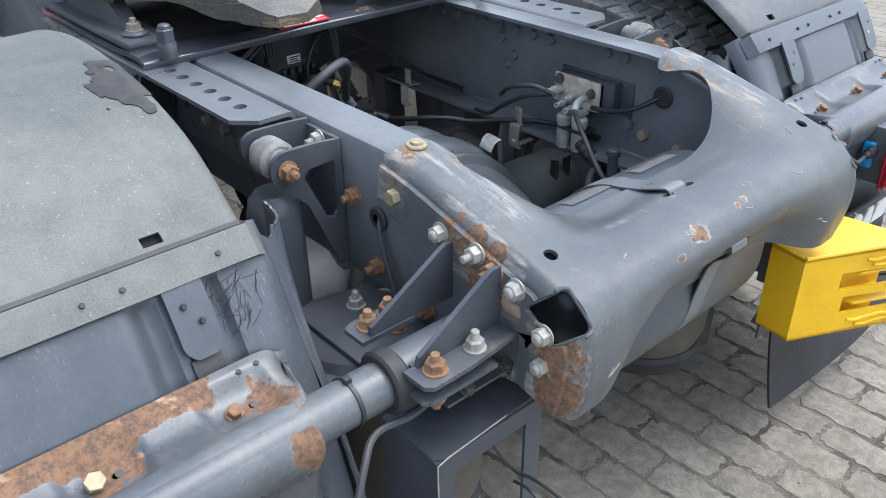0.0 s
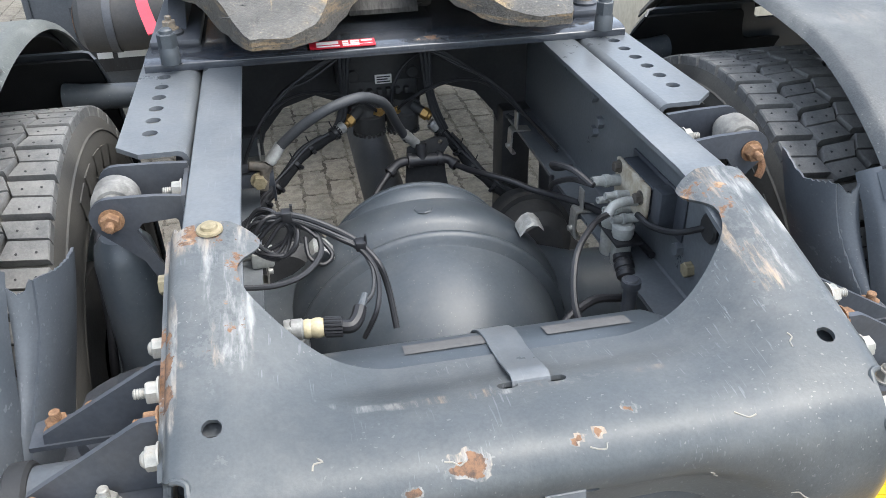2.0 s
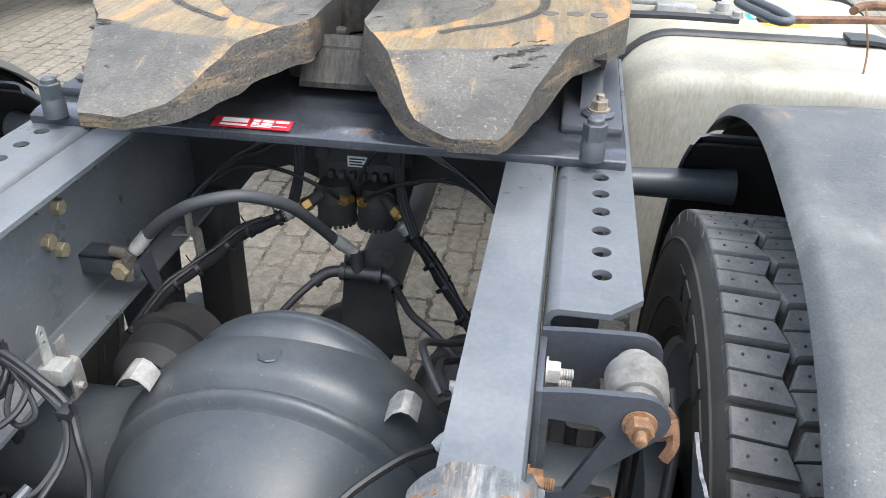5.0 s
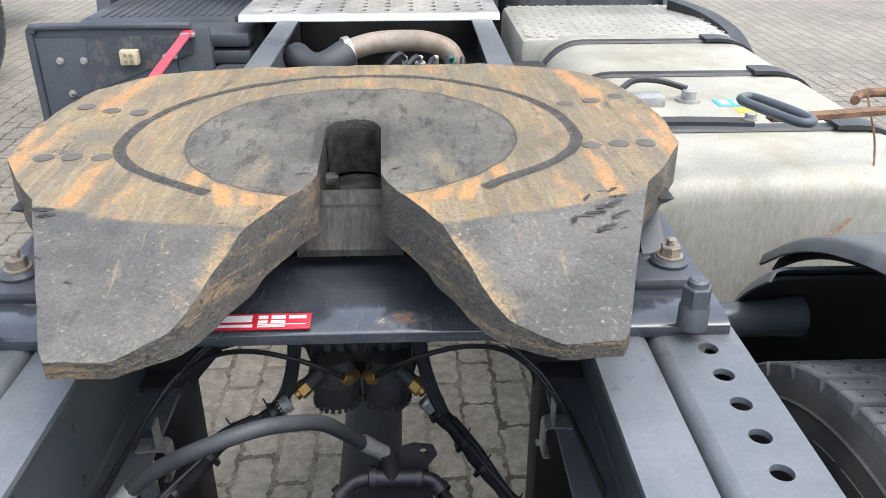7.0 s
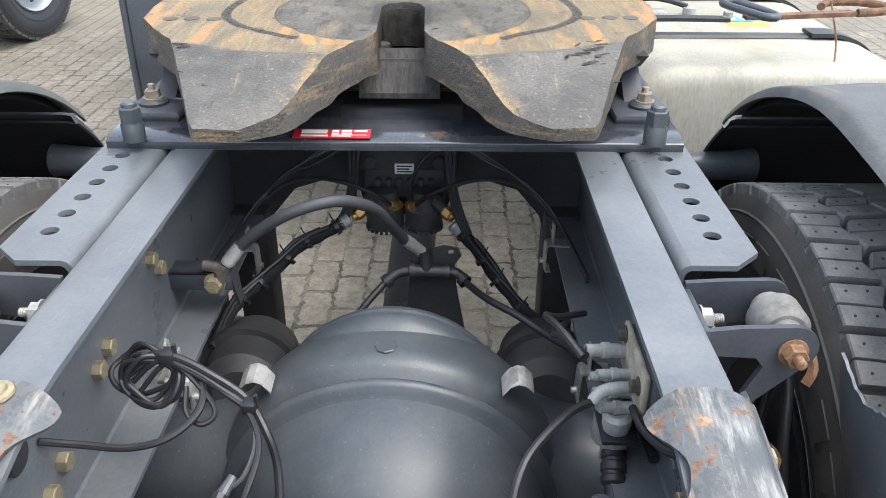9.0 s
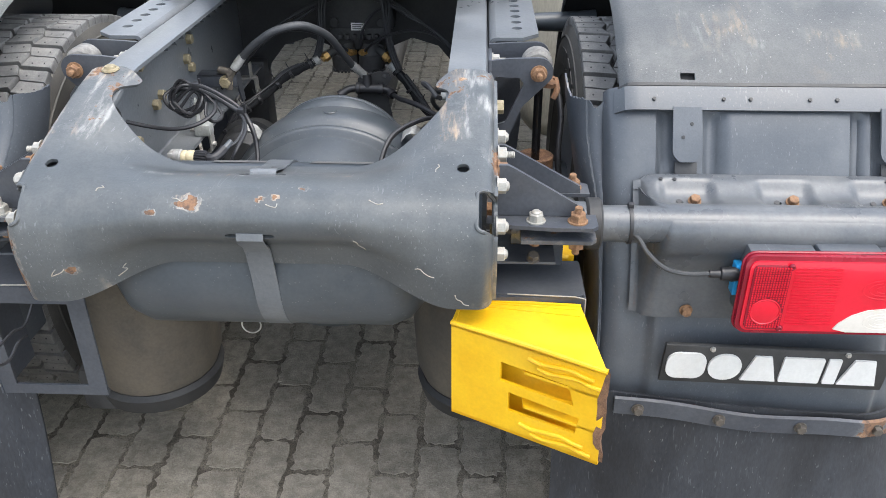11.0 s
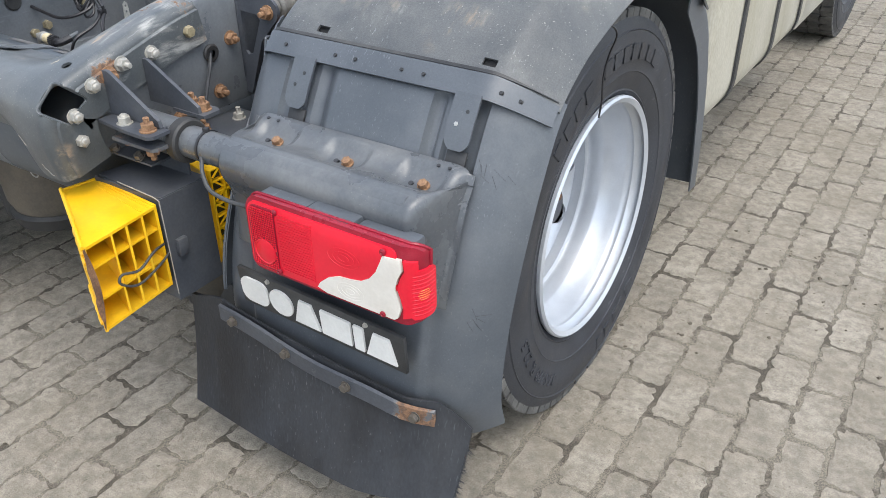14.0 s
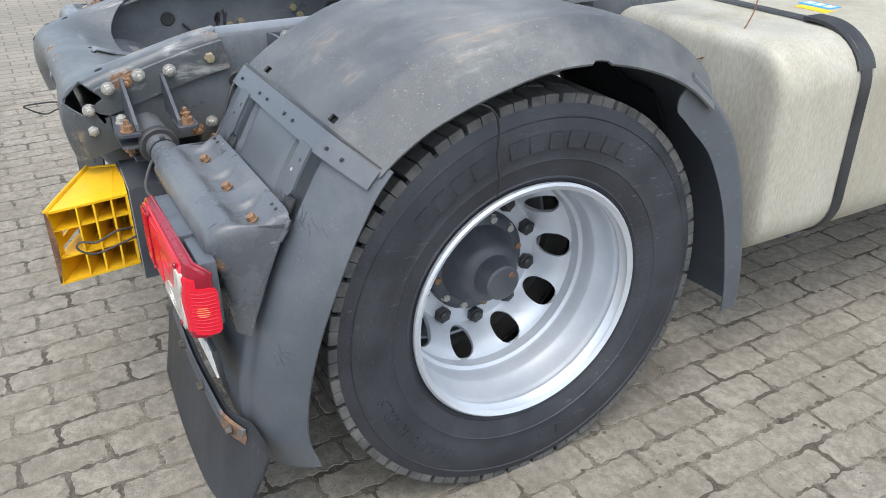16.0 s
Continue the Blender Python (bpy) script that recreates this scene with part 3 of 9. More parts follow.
        out = [tuple(q) for q in quads] + [tuple(n + k for k in q[::-1]) for q in quads]
        seen = {}
        for q in quads:
            for a, b in zip(q, q[1:] + q[:1]):
                seen[(a, b)] = 1
        out += [(b, a, n + a, n + b) for a, b in seen if (b, a) not in seen]
        return self.add(top + low, out)

    def mesh(self, name, wear=None, angle=32):
        me = bpy.data.meshes.new(name)
        me.from_pydata(self.v, [], self.f)
        bm = bmesh.new()
        bm.from_mesh(me)
        bmesh.ops.recalc_face_normals(bm, faces=list(bm.faces))
        bm.to_mesh(me)
        bm.free()
        if wear:
            me.attributes.new("wear", "FLOAT", "POINT").data.foreach_set("value", [float(wear(Vector(p))) for p in self.v])
        me.shade_smooth()
        me.set_sharp_from_angle(angle=radians(angle))
        return me


def spline(pts, sub=5, close=False):
    out, n = [], len(pts)
    for i in range(n if close else n - 1):
        if close:
            p0, p1, p2, p3 = (pts[(i + k) % n] for k in (-1, 0, 1, 2))
        else:
            p0, p1, p2, p3 = pts[max(i - 1, 0)], pts[i], pts[i + 1], pts[min(i + 2, n - 1)]
        for k in range(sub):
            t = k / sub
            out.append(0.5 * ((2 * p1) + (p2 - p0) * t + (2 * p0 - 5 * p1 + 4 * p2 - p3) * t * t + (3 * p1 - p0 - 3 * p2 + p3) * t ** 3))
    return out if close else out + [pts[-1]]


def lerp_path(path, t):
    """The point at t (0 to 1) of a smooth curve through evenly numbered points."""
    k = t * (len(path) - 1)
    i = min(int(k), len(path) - 2)
    t = k - i
    p0, p1, p2, p3 = (Vector(path[j]) for j in (max(i - 1, 0), i, i + 1, min(i + 2, len(path) - 1)))
    return 0.5 * ((2 * p1) + (p2 - p0) * t + (2 * p0 - 5 * p1 + 4 * p2 - p3) * t * t + (3 * p1 - p0 - 3 * p2 + p3) * t ** 3)


def smooth(x, a, b):
    t = min(max((x - a) / (b - a), 0.0), 1.0)
    return t * t * (3 - 2 * t)


def span(a, b, step):
    n = max(2, int(round(abs(b - a) / step)) + 1)
    return [a + (b - a) * i / (n - 1) for i in range(n)]


def circle(x, y, r, seg=20, squash=1.0):
    return [(x + r * math.cos(2 * math.pi * k / seg), y + squash * r * math.sin(2 * math.pi * k / seg)) for k in range(seg)]


def rounded(x0, x1, y0, y1, r, seg=5):
    out = []
    for cx, cy, a in ((x1 - r, y1 - r, 0), (x0 + r, y1 - r, 90), (x0 + r, y0 + r, 180), (x1 - r, y0 + r, 270)):
        out += [(cx + r * math.cos(radians(a + 90 * k / seg)), cy + r * math.sin(radians(a + 90 * k / seg))) for k in range(seg + 1)]
    return out


def thing(name, label, category, base=(0, 0, 0), group="", kind=""):
    ob = new(name)
    ob.location = base
    ob.empty_display_size = 0.1
    return tagged(ob, label, category, group, kind)


def part(name, geo, material, parent, label="", wear=None, angle=32, m=None):
    me = geo if isinstance(geo, bpy.types.Mesh) else geo.mesh(name, wear, angle)
    if not me.materials:
        me.materials.append(material)
    ob = new(name, me)
    ob.parent = parent
    if parent.type == "EMPTY":
        ob.matrix_parent_inverse = Matrix.Translation(-parent.location)
    if m is not None:
        ob.matrix_basis = m
    if label:
        ob["label"] = label
    return ob


def solo(name, geo, material, label, category, group="", kind="", wear=None, angle=32):
    me = geo.mesh(name, wear, angle)
    me.materials.append(material)
    return tagged(new(name, me), label, category, group, kind)


def aim(p, d, spin=0.0):
    """The pose of a small fitting at p whose z points along d."""
    return Matrix.Translation(p) @ Vector(d).to_track_quat("Z", "Y").to_matrix().to_4x4() @ pose(0, 0, 0, 0, 0, spin)


def hex_prof(g, r, h0, h1, m=None):
    k = r / math.cos(math.pi / 6)
    pts = lambda rr, h: [(rr * math.cos(math.pi / 3 * i), rr * math.sin(math.pi / 3 * i), h) for i in range(6)]
    rows = [pts(k, h0), pts(k, h1 - 0.12 * r), pts(k * 0.9, h1)]
    b = len(g.v)
    g.grid(rows, close_u=True)
    g.f.append(tuple(b + i for i in range(6)))
    g.f.append(tuple(b + 12 + i for i in range(6)))


def bolt_mesh(name, r, material, stud=0.0, washer=True, dome=False):
    g = Geo()
    h = 0.0
    if washer:
        g.cyl((0, 0, 0), (0, 0, 0.2 * r), r * 1.45, seg=18)
        h = 0.2 * r
    hex_prof(g, r, h, h + 1.15 * r)
    h += 1.15 * r
    if dome:
        g.revolve([(h - 0.05 * r, 0.78 * r), (h + 0.2 * r, 0.74 * r), (h + 0.42 * r, 0.5 * r), (h + 0.5 * r, 0)], (0, 0, 0), (0, 0, 1), 14)
    if stud:
        n = 5
        prof = [(h - 0.001, 0.55 * r)]
        for k in range(n):
            prof += [(h + stud * (k + 0.3) / n, 0.55 * r), (h + stud * (k + 0.8) / n, 0.48 * r)]
        g.revolve(prof + [(h + stud, 0.4 * r), (h + stud, 0)], (0, 0, 0), (0, 0, 1), 12)
    me = g.mesh(name)
    me.materials.append(material)
    return me


B_WHITE = bolt_mesh("lock_nut", 0.0115, NUT, dome=True)
B_STUD = bolt_mesh("stud_nut", 0.0115, NUT, stud=0.014)
B_RUST = bolt_mesh("rusty_nut", 0.0122, NUT_RUSTY, stud=0.012)
B_BRASSY = bolt_mesh("flange_bolt", 0.0115, NUT_BRASSY, washer=False)
B_PAINTED = bolt_mesh("painted_bolt", 0.0105, CHASSIS, washer=False)
B_SMALL = bolt_mesh("small_bolt", 0.0085, NUT_RUSTY)
STAINED_NUT = surface("stained grey nut", (0.22, 0.20, 0.17), (0.34, 0.29, 0.22), (0.45, 0.65), metal=0.25, dirt=((0.20, 0.11, 0.055), 0.8), scale=70)
B_DULL = bolt_mesh("dull_bolt", 0.0085, DULL_STEEL)
B_SMALL_W = bolt_mesh("small_nut", 0.009, NUT)
B_TINY = bolt_mesh("tiny_screw", 0.0038, ZINC)
B_DARK = bolt_mesh("dark_rivet", 0.0034, PLASTIC)


def bolt(parent, me, p, d, name="bolt", spin=None, label=""):
    return part(name, me, None, parent, label, m=aim(p, d, random.uniform(0, 60) if spin is None else spin))


# ---- the yard ----
g = Geo()
g.add([(-400, -400, -0.0020), (400, -400, -0.0020), (400, 400, -0.0020), (-400, 400, -0.0020)], [(0, 1, 2, 3)])
ground = solo("ground", g, GROUND, "grey concrete block paving with sandy joints", "ground", kind="structure")

# ---- chassis frame ----
RAIL_OUT, RAIL_IN, RAIL_LOW = 0.385, 0.308, 0.743
chassis = thing("chassis_frame", "dark grey painted steel truck frame with two long rails", "chassis", (0, 1.5, 0.743))


def rail_section(top, low=RAIL_LOW, t=0.008, r=0.012):
    o, i = RAIL_OUT, RAIL_IN
    pts = [(i, top), (o - r, top), (o - 0.3 * r, top - 0.3 * r), (o, top - r), (o, low + r), (o - 0.3 * r, low + 0.3 * r), (o - r, low), (i, low),
           (i, low + t), (o - t - 0.3 * r, low + t), (o - t, low + t + 0.3 * r), (o - t, top - t - 0.3 * r), (o - t - 0.3 * r, top - t), (i, top - t)]
    return pts


for s in (1, -1):
    g = Geo()
    rows = []
    for y, top in ((-0.735, 0.926), (-0.70, 0.940), (-0.60, 0.972), (-0.50, 1.000), (-0.46, 1.010), (-0.42, 1.013), (0.2, 1.013), (1.0, 1.013), (2.0, 1.013), (4.6, 1.013)):
        rows.append([(s * x, y, z) for x, z in rail_section(top)])
    g.grid(rows, close_u=True)
    k = len(rows[0])
    g.f += [tuple(range(k)), tuple(range(9 * k, 10 * k))]
    part("frame_rail", g, CHASSIS, chassis)
    # rows of bolt heads on the web, seen from inside
    for y in [-0.10 + 0.0555 * n for n in range(13)]:
        bolt(chassis, B_PAINTED, (s * 0.377, y, 0.965), (-s, 0, 0))
    for y, z in ((-0.387, 0.808), (-0.345, 0.822), (-0.215, 0.862), (-0.175, 0.872), (0.02, 0.90), (0.045, 0.872), (0.06, 0.94), (-0.48, 0.80), (-0.27, 0.97), (-0.32, 0.97)):
        bolt(chassis, B_BRASSY if s < 0 or y < -0.38 else B_PAINTED, (s * 0.377, y, z), (-s, 0, 0))

# rear cross member: a pressed cap over both rail ends
SIDE = [(-0.445, 1.0215), (-0.52, 1.008), (-0.62, 0.982), (-0.70, 0.959), (-0.745, 0.946), (-0.79, 0.931), (-0.826, 0.912), (-0.848, 0.878), (-0.855, 0.83), (-0.85, 0.78), (-0.838, 0.73)]
MID = [(-0.445, 0.885), (-0.52, 0.885), (-0.60, 0.892), (-0.668, 0.901), (-0.715, 0.917), (-0.77, 0.926), (-0.815, 0.918), (-0.838, 0.89), (-0.832, 0.857), (-0.806, 0.828), (-0.79, 0.785)]
EDGE_U, ROLL = 0.372, 0.025


def cap_profile(x, t):
    a = smooth(abs(x), 0.14, 0.335)
    p, q = lerp_path([(0, *k) for k in SIDE], t), lerp_path([(0, *k) for k in MID], t)
    return q.lerp(p, a)


def cap_point(u, t):
    s, a = (1 if u >= 0 else -1), abs(u)
    if a <= EDGE_U:
        p = cap_profile(u, t)
        return (u, p.y, p.z)
    p, q = cap_profile(EDGE_U, t - 0.02), cap_profile(EDGE_U, t + 0.02)
    d = (q - p).normalized()
    inward = Vector((0, -d.z, d.y))
    if inward.y < 0 and inward.z > 0:
        inward = -inward
    c = cap_profile(EDGE_U, t)
    over = a - EDGE_U
    ang = min(over / ROLL, math.pi / 2)
    x = EDGE_U + ROLL * math.sin(ang)
    drop = ROLL * (1 - math.cos(ang)) + max(0.0, over - ROLL * math.pi / 2)
    c = c + inward * drop
    return (s * x, c.y, c.z)


def slot_half(a):
    return 0.042 + 0.7 * max(0.0, a - 0.385)


def cap_keep(u, t):
    a = abs(u)
    y = cap_profile(min(a, EDGE_U), min(max(t, 0.0), 1.0)).y
    keep = 1.0
    # the opening between the arms
    w = 0.300 - 0.028 * smooth(y, -0.535, -0.47) + 0.014 * smooth(y, -0.62, -0.55)
    dx, dy = a - (w - 0.108), -(y + 0.632 - 0.108)
    ox, oy = max(dx, 0), max(dy, 0)
    keep = min(keep, math.hypot(ox, oy) + min(max(dx, dy), 0) - 0.108)
    # arm tip, rounded
    if y > -0.52 and a < 0.39:
        keep = min(keep, 0.075 - math.hypot(max(abs(a - 0.34) - 0.008, 0), y + 0.52))
    # round holes
    keep = min(keep, math.hypot(a - 0.345, y + 0.745) - 0.0105)
    # strap slots, above and below
    for ty in (0.402, 0.79):
        keep = min(keep, math.hypot(max(abs(abs(u - 0.002) - 0.0285) - 0.004, 0), (t - ty) * 0.62) - 0.0085)
    # corner slot
    keep = min(keep, math.hypot(max(abs(a - 0.4065) - 0.023, 0), max(abs(t - 0.600) * 0.62 - slot_half(a), 0)) - 0.0135)
    # skirt depth
    low = 0.075 if t < 0.52 else 0.085
    keep = min(keep, EDGE_U + ROLL * 1.57 + low - a)
    if t < 0.52:
        keep = min(keep, (t * 0.62 + 0.055) - max(a - 0.43, 0) * 1.0)
        keep = min(keep, (0.515 - t) * 0.62 + max(0.0, 0.445 - a) * 0.8)
    return keep


def cap_wear(p):
    a = abs(p.x)
    w = 0.22 * smooth(a, 0.24, 0.30) * smooth(p.y, -0.80, -0.68)
    w = max(w, 0.50 * smooth(p.y, -0.54, -0.47))
    w = max(w, 0.52 * (1 - smooth(abs(a - 0.325), 0.012, 0.05)) * smooth(p.y, -0.75, -0.62))
    w = max(w, 0.62 * (1 - smooth(math.hypot(a - 0.397, (p.y + 0.69) * 0.7, (p.z - 0.925)), 0.015, 0.055)))
    w = max(w, 0.22 * (1 - smooth(abs(p.y + 0.80), 0.02, 0.10)) * (0.5 + 0.5 * math.sin(p.x * 17 + 1)))
    w = max(w, 0.29 * (1 - smooth(abs(p.y + 0.725 - 0.06 * smooth(a, 0.2, 0.3)), 0.004, 0.02)))
    for cx, cy, cz, r in ((-0.093, -0.823, 0.915, 0.027), (-0.159, -0.833, 0.900, 0.014), (-0.300, -0.845, 0.800, 0.020), (0.022, -0.815, 0.918, 0.009), (0.044, -0.81, 0.921, 0.009), (0.087, -0.79, 0.925, 0.010)):
        d = p - Vector((cx, cy, cz))
        w = max(w, 0.95 * (1 - smooth(math.hypot(d.x * 0.8 - 0.5 * d.z, d.y, d.z * 1.5) + 0.5 * r * noise.noise(p * 75), 0.35 * r, r)))
    if p.x < 0:
        w = max(w, 0.80 * (1 - smooth(abs(p.x + 0.402), 0.008, 0.036)) * (1 - smooth(p.z, 0.865, 0.885)) * smooth(-p.y, 0.74, 0.79))
        w = max(w, 0.72 * smooth(a, 0.374, 0.392) * smooth(p.y, -0.77, -0.70) * (1 - smooth(p.y, -0.60, -0.52)))
    return w


FLAT_BOLT = Geo().revolve([(0, 0), (0, 0.017), (0.003, 0.016), (0.004, 0.011), (0.008, 0.010), (0.009, 0.006), (0.009, 0)], (0, 0, 0), (0, 0, 1), 18).mesh("flat_bolt")
FLAT_BOLT.materials.append(NUT_BRASSY)
cap_us = span(-0.505, 0.505, 0.0066)
cap_ts = span(0.0, 1.0, 0.0105)
g = Geo().sheet(cap_point, cap_us, cap_ts, 0.006, cap_keep, ref=(None, -0.55, 0.62))
end_cap = part("rear_cross_member", g, CAP_PAINT, chassis, "scuffed grey pressed steel end cross member with rust", wear=cap_wear, angle=50)
for s in (1, -1):
    if s < 0:
        bolt(end_cap, FLAT_BOLT, (s * 0.345, -0.462, 1.0195), (0, -0.08, 1), "cap_bolt")
    for p, me in (((0.4005, -0.79, 0.8625), B_WHITE), ((0.4005, -0.79, 0.811), B_WHITE), ((0.4015, -0.737, 0.911), B_WHITE), ((0.403, -0.66, 0.935), B_STUD), ((0.403, -0.695, 0.922), B_RUST),
                  ((0.403, -0.583, 0.937), B_WHITE), ((0.403, -0.478, 0.957), B_BRASSY)):
        bolt(end_cap, me, (s * p[0], p[1], p[2]), (s, 0, 0), "side_nut")

# rolled lip round each corner slot
for s in (1, -1):
    ring = []
    for k in range(28):
        c, d = math.cos(2 * math.pi * k / 28), math.sin(2 * math.pi * k / 28)
        a, t = 0.4065 + math.copysign(0.023, c) + 0.0150 * c, 0.600
        t += (math.copysign(slot_half(a), d) + 0.0150 * d) / 0.62
        ring.append(cap_point(s * a, t))
    part("slot_lip", Geo().sweep(ring, 0.0036, 8, 1, straight=True, close=True), CAP_PAINT, end_cap)

# pale scrapes on the end cross member
random.seed(31)
for u, t, n in ((0.17, 0.80, 6), (0.27, 0.86, 5), (-0.31, 0.86, 6), (-0.22, 0.93, 5), (0.335, 0.93, 5), (0.05, 0.62, 4), (-0.12, 0.60, 4), (0.22, 0.60, 4), (-0.25, 0.55, 5), (0.30, 0.42, 4)):
    line, heading = [], random.uniform(0, 6.28)
    for k in range(n):
        e = 1e-3
        p = Vector(cap_point(u, t))
        nrm = (Vector(cap_point(u + e, t)) - p).cross(Vector(cap_point(u, t + e)) - p).normalized()
        if nrm.dot(p - Vector((p.x, -0.55, 0.62))) < 0:
            nrm = -nrm
        line.append(p + nrm * 0.0002)
        heading += random.gauss(0, 1.0)
        u, t = u + 0.009 * math.cos(heading), t + 0.016 * math.sin(heading)
    part("scrape", Geo().sweep(line, 0.0010, 5, 3), STREAK, end_cap)

# mounting angles for the coupling, with a row of holes
for s in (1, -1):
    angle = thing("mounting_angle", "grey steel angle with round holes along the frame rail", "bracket", (s * 0.45, 0.3, 1.0), "mounting angles")
    g = Geo()
    outline = [(0.404, -0.186), (0.462, -0.186), (0.499, -0.150), (0.499, 0.78), (0.404, 0.78)]
    holes = [circle(0.452, 0.174 - 0.0555 * k, 0.0125) for k in range(-5, 6)]
    g.prism([(s * x, y) for x, y in outline], [[(s * x, y) for x, y in h] for h in holes], 0.008, Matrix.Translation((0, 0, 1.005)))
    part("top_leg", g, CHASSIS, angle, wear=lambda p: 0.25)
    g = Geo()
    rows = []
    for y in (-0.186, 0.78):
        rows.append([(s * x, y, z) for x, z in ((0.404, 1.013), (0.396, 1.011), (0.391, 1.006), (0.388, 0.998), (0.388, 0.835), (0.396, 0.835), (0.396, 0.996), (0.399, 1.002), (0.404, 1.005))])
    g.grid(rows, close_u=True)
    g.f += [tuple(range(9)), tuple(range(9, 18))]
    part("side_leg", g, CHASSIS, angle)
    for y in (-0.15, -0.08, 0.0, 0.08, 0.16):
        bolt(angle, B_SMALL_W, (s * 0.396, y, 0.90), (s, 0, 0))

# shock absorber brackets
for s in (1, -1):
    br = thing("shock_bracket", "dark steel bracket with two arms bolted to the frame", "bracket", (s * 0.43, -0.27, 0.85), "shock absorber brackets")
    M = Matrix(((s, 0, 0, 0), (0, 0, 1, 0), (0, 1, 0, 0), (0, 0, 0, 1)))
    tip = [(0.492 + 0.03 * math.cos(radians(a)), 0.975 + 0.03 * math.sin(radians(a))) for a in range(95, -61, -20)]
    g = Geo().prism([(0.388, 0.998), (0.43, 1.003), *tip, (0.46, 0.90), (0.405, 0.762), (0.388, 0.762)],
                    [[(0.402, 0.965), (0.452, 0.962), (0.462, 0.95), (0.425, 0.865), (0.41, 0.86), (0.402, 0.868)]], 0.008, Matrix.Translation((0, -0.314, 0)) @ M)
    part("arm_plate", g, DARK, br)
    tip = [(0.492 + 0.028 * math.cos(radians(a)), 0.985 + 0.028 * math.sin(radians(a))) for a in range(95, -91, -20)]
    g = Geo().prism([(0.388, 1.008), (0.43, 1.011), *tip, (0.45, 0.95), (0.405, 0.90), (0.388, 0.90)], [], 0.008, Matrix.Translation((0, -0.222, 0)) @ M)
    part("arm_plate", g, DARK, br)
    g = Geo().box(min(s * 0.386, s * 0.394), max(s * 0.386, s * 0.394), -0.315, -0.215, 0.80, 1.0, 0.002)
    part("back_plate", g, DARK, br)
    bolt(br, B_RUST, (s * 0.492, -0.315, 0.9725), (0, -1, 0), label="large rusty bolt")
    bolt(br, B_STUD, (s * 0.395, -0.265, 0.985), (s, 0, 0), label="grey nut")
    bolt(br, B_STUD, (s * 0.395, -0.245, 0.955), (s, 0, 0), label="grey nut")
    bolt(chassis, B_RUST, (s * 0.386, -0.345, 0.905), (s, 0, 0), "rail_bolt")

# shock absorbers: one complete, one with its bare rod broken loose
for s in (1, -1):
    sh = thing("shock_absorber", "rusty shock absorber with bare rod" if s > 0 else "dark grey shock absorber with its dust cover on", "shock absorber", (s * 0.497, -0.26, 0.3), "shock absorbers")
    g = Geo().cyl((s * 0.49, -0.300, 0.98), (s * 0.49, -0.228, 0.98), 0.021, seg=20)
    g.revolve([(0, 0.0), (0, 0.026), (0.006, 0.033), (0.04, 0.033), (0.046, 0.026), (0.046, 0)], (s * 0.49, -0.290, 0.98), (0, 1, 0), 24)
    part("rubber_bush", g, BUSH, sh, "pale worn bush")
    if s > 0:
        part("piston_rod", Geo().cyl((0.497, -0.262, 0.955), (0.498, -0.256, 0.75), 0.0095, seg=14), ROD, sh, "black oiled rod")
        part("rod_cap", Geo().revolve([(0, 0.012), (0, 0.041), (0.045, 0.041), (0.048, 0.036), (0.044, 0.028), (0.036, 0.014), (0.036, 0)], (0.498, -0.256, 0.72), (0, 0, 1), 28), RUST, sh, "rusty end cap")
        part("cylinder", Geo().cyl((0.498, -0.25, 0.30), (0.498, -0.256, 0.722), 0.036, seg=24), BLACKENED, sh)
        g = Geo().revolve([(0, 0.01), (0, 0.026), (0.010, 0.029), (0.016, 0.024), (0.016, 0.01)], (0.51, -0.27, 0.935), (0.12, 0, 1), 14)
        g.sweep([(0.530, -0.275, 0.95), (0.534, -0.29, 0.93), (0.526, -0.296, 0.912)], 0.007, 6, 3)
        part("broken_ring", g, RUST, sh, "broken rusty ring", angle=20)
    else:
        part("dust_cover", Geo().revolve([(0, 0), (0, 0.047), (0.36, 0.047), (0.385, 0.042), (0.40, 0.03), (0.40, 0)], (-0.497, -0.262, 0.52), (0, 0, 1), 28), HOUSING, sh)
        part("cylinder", Geo().cyl((-0.498, -0.25, 0.28), (-0.498, -0.256, 0.53), 0.036, seg=24), BLACKENED, sh)

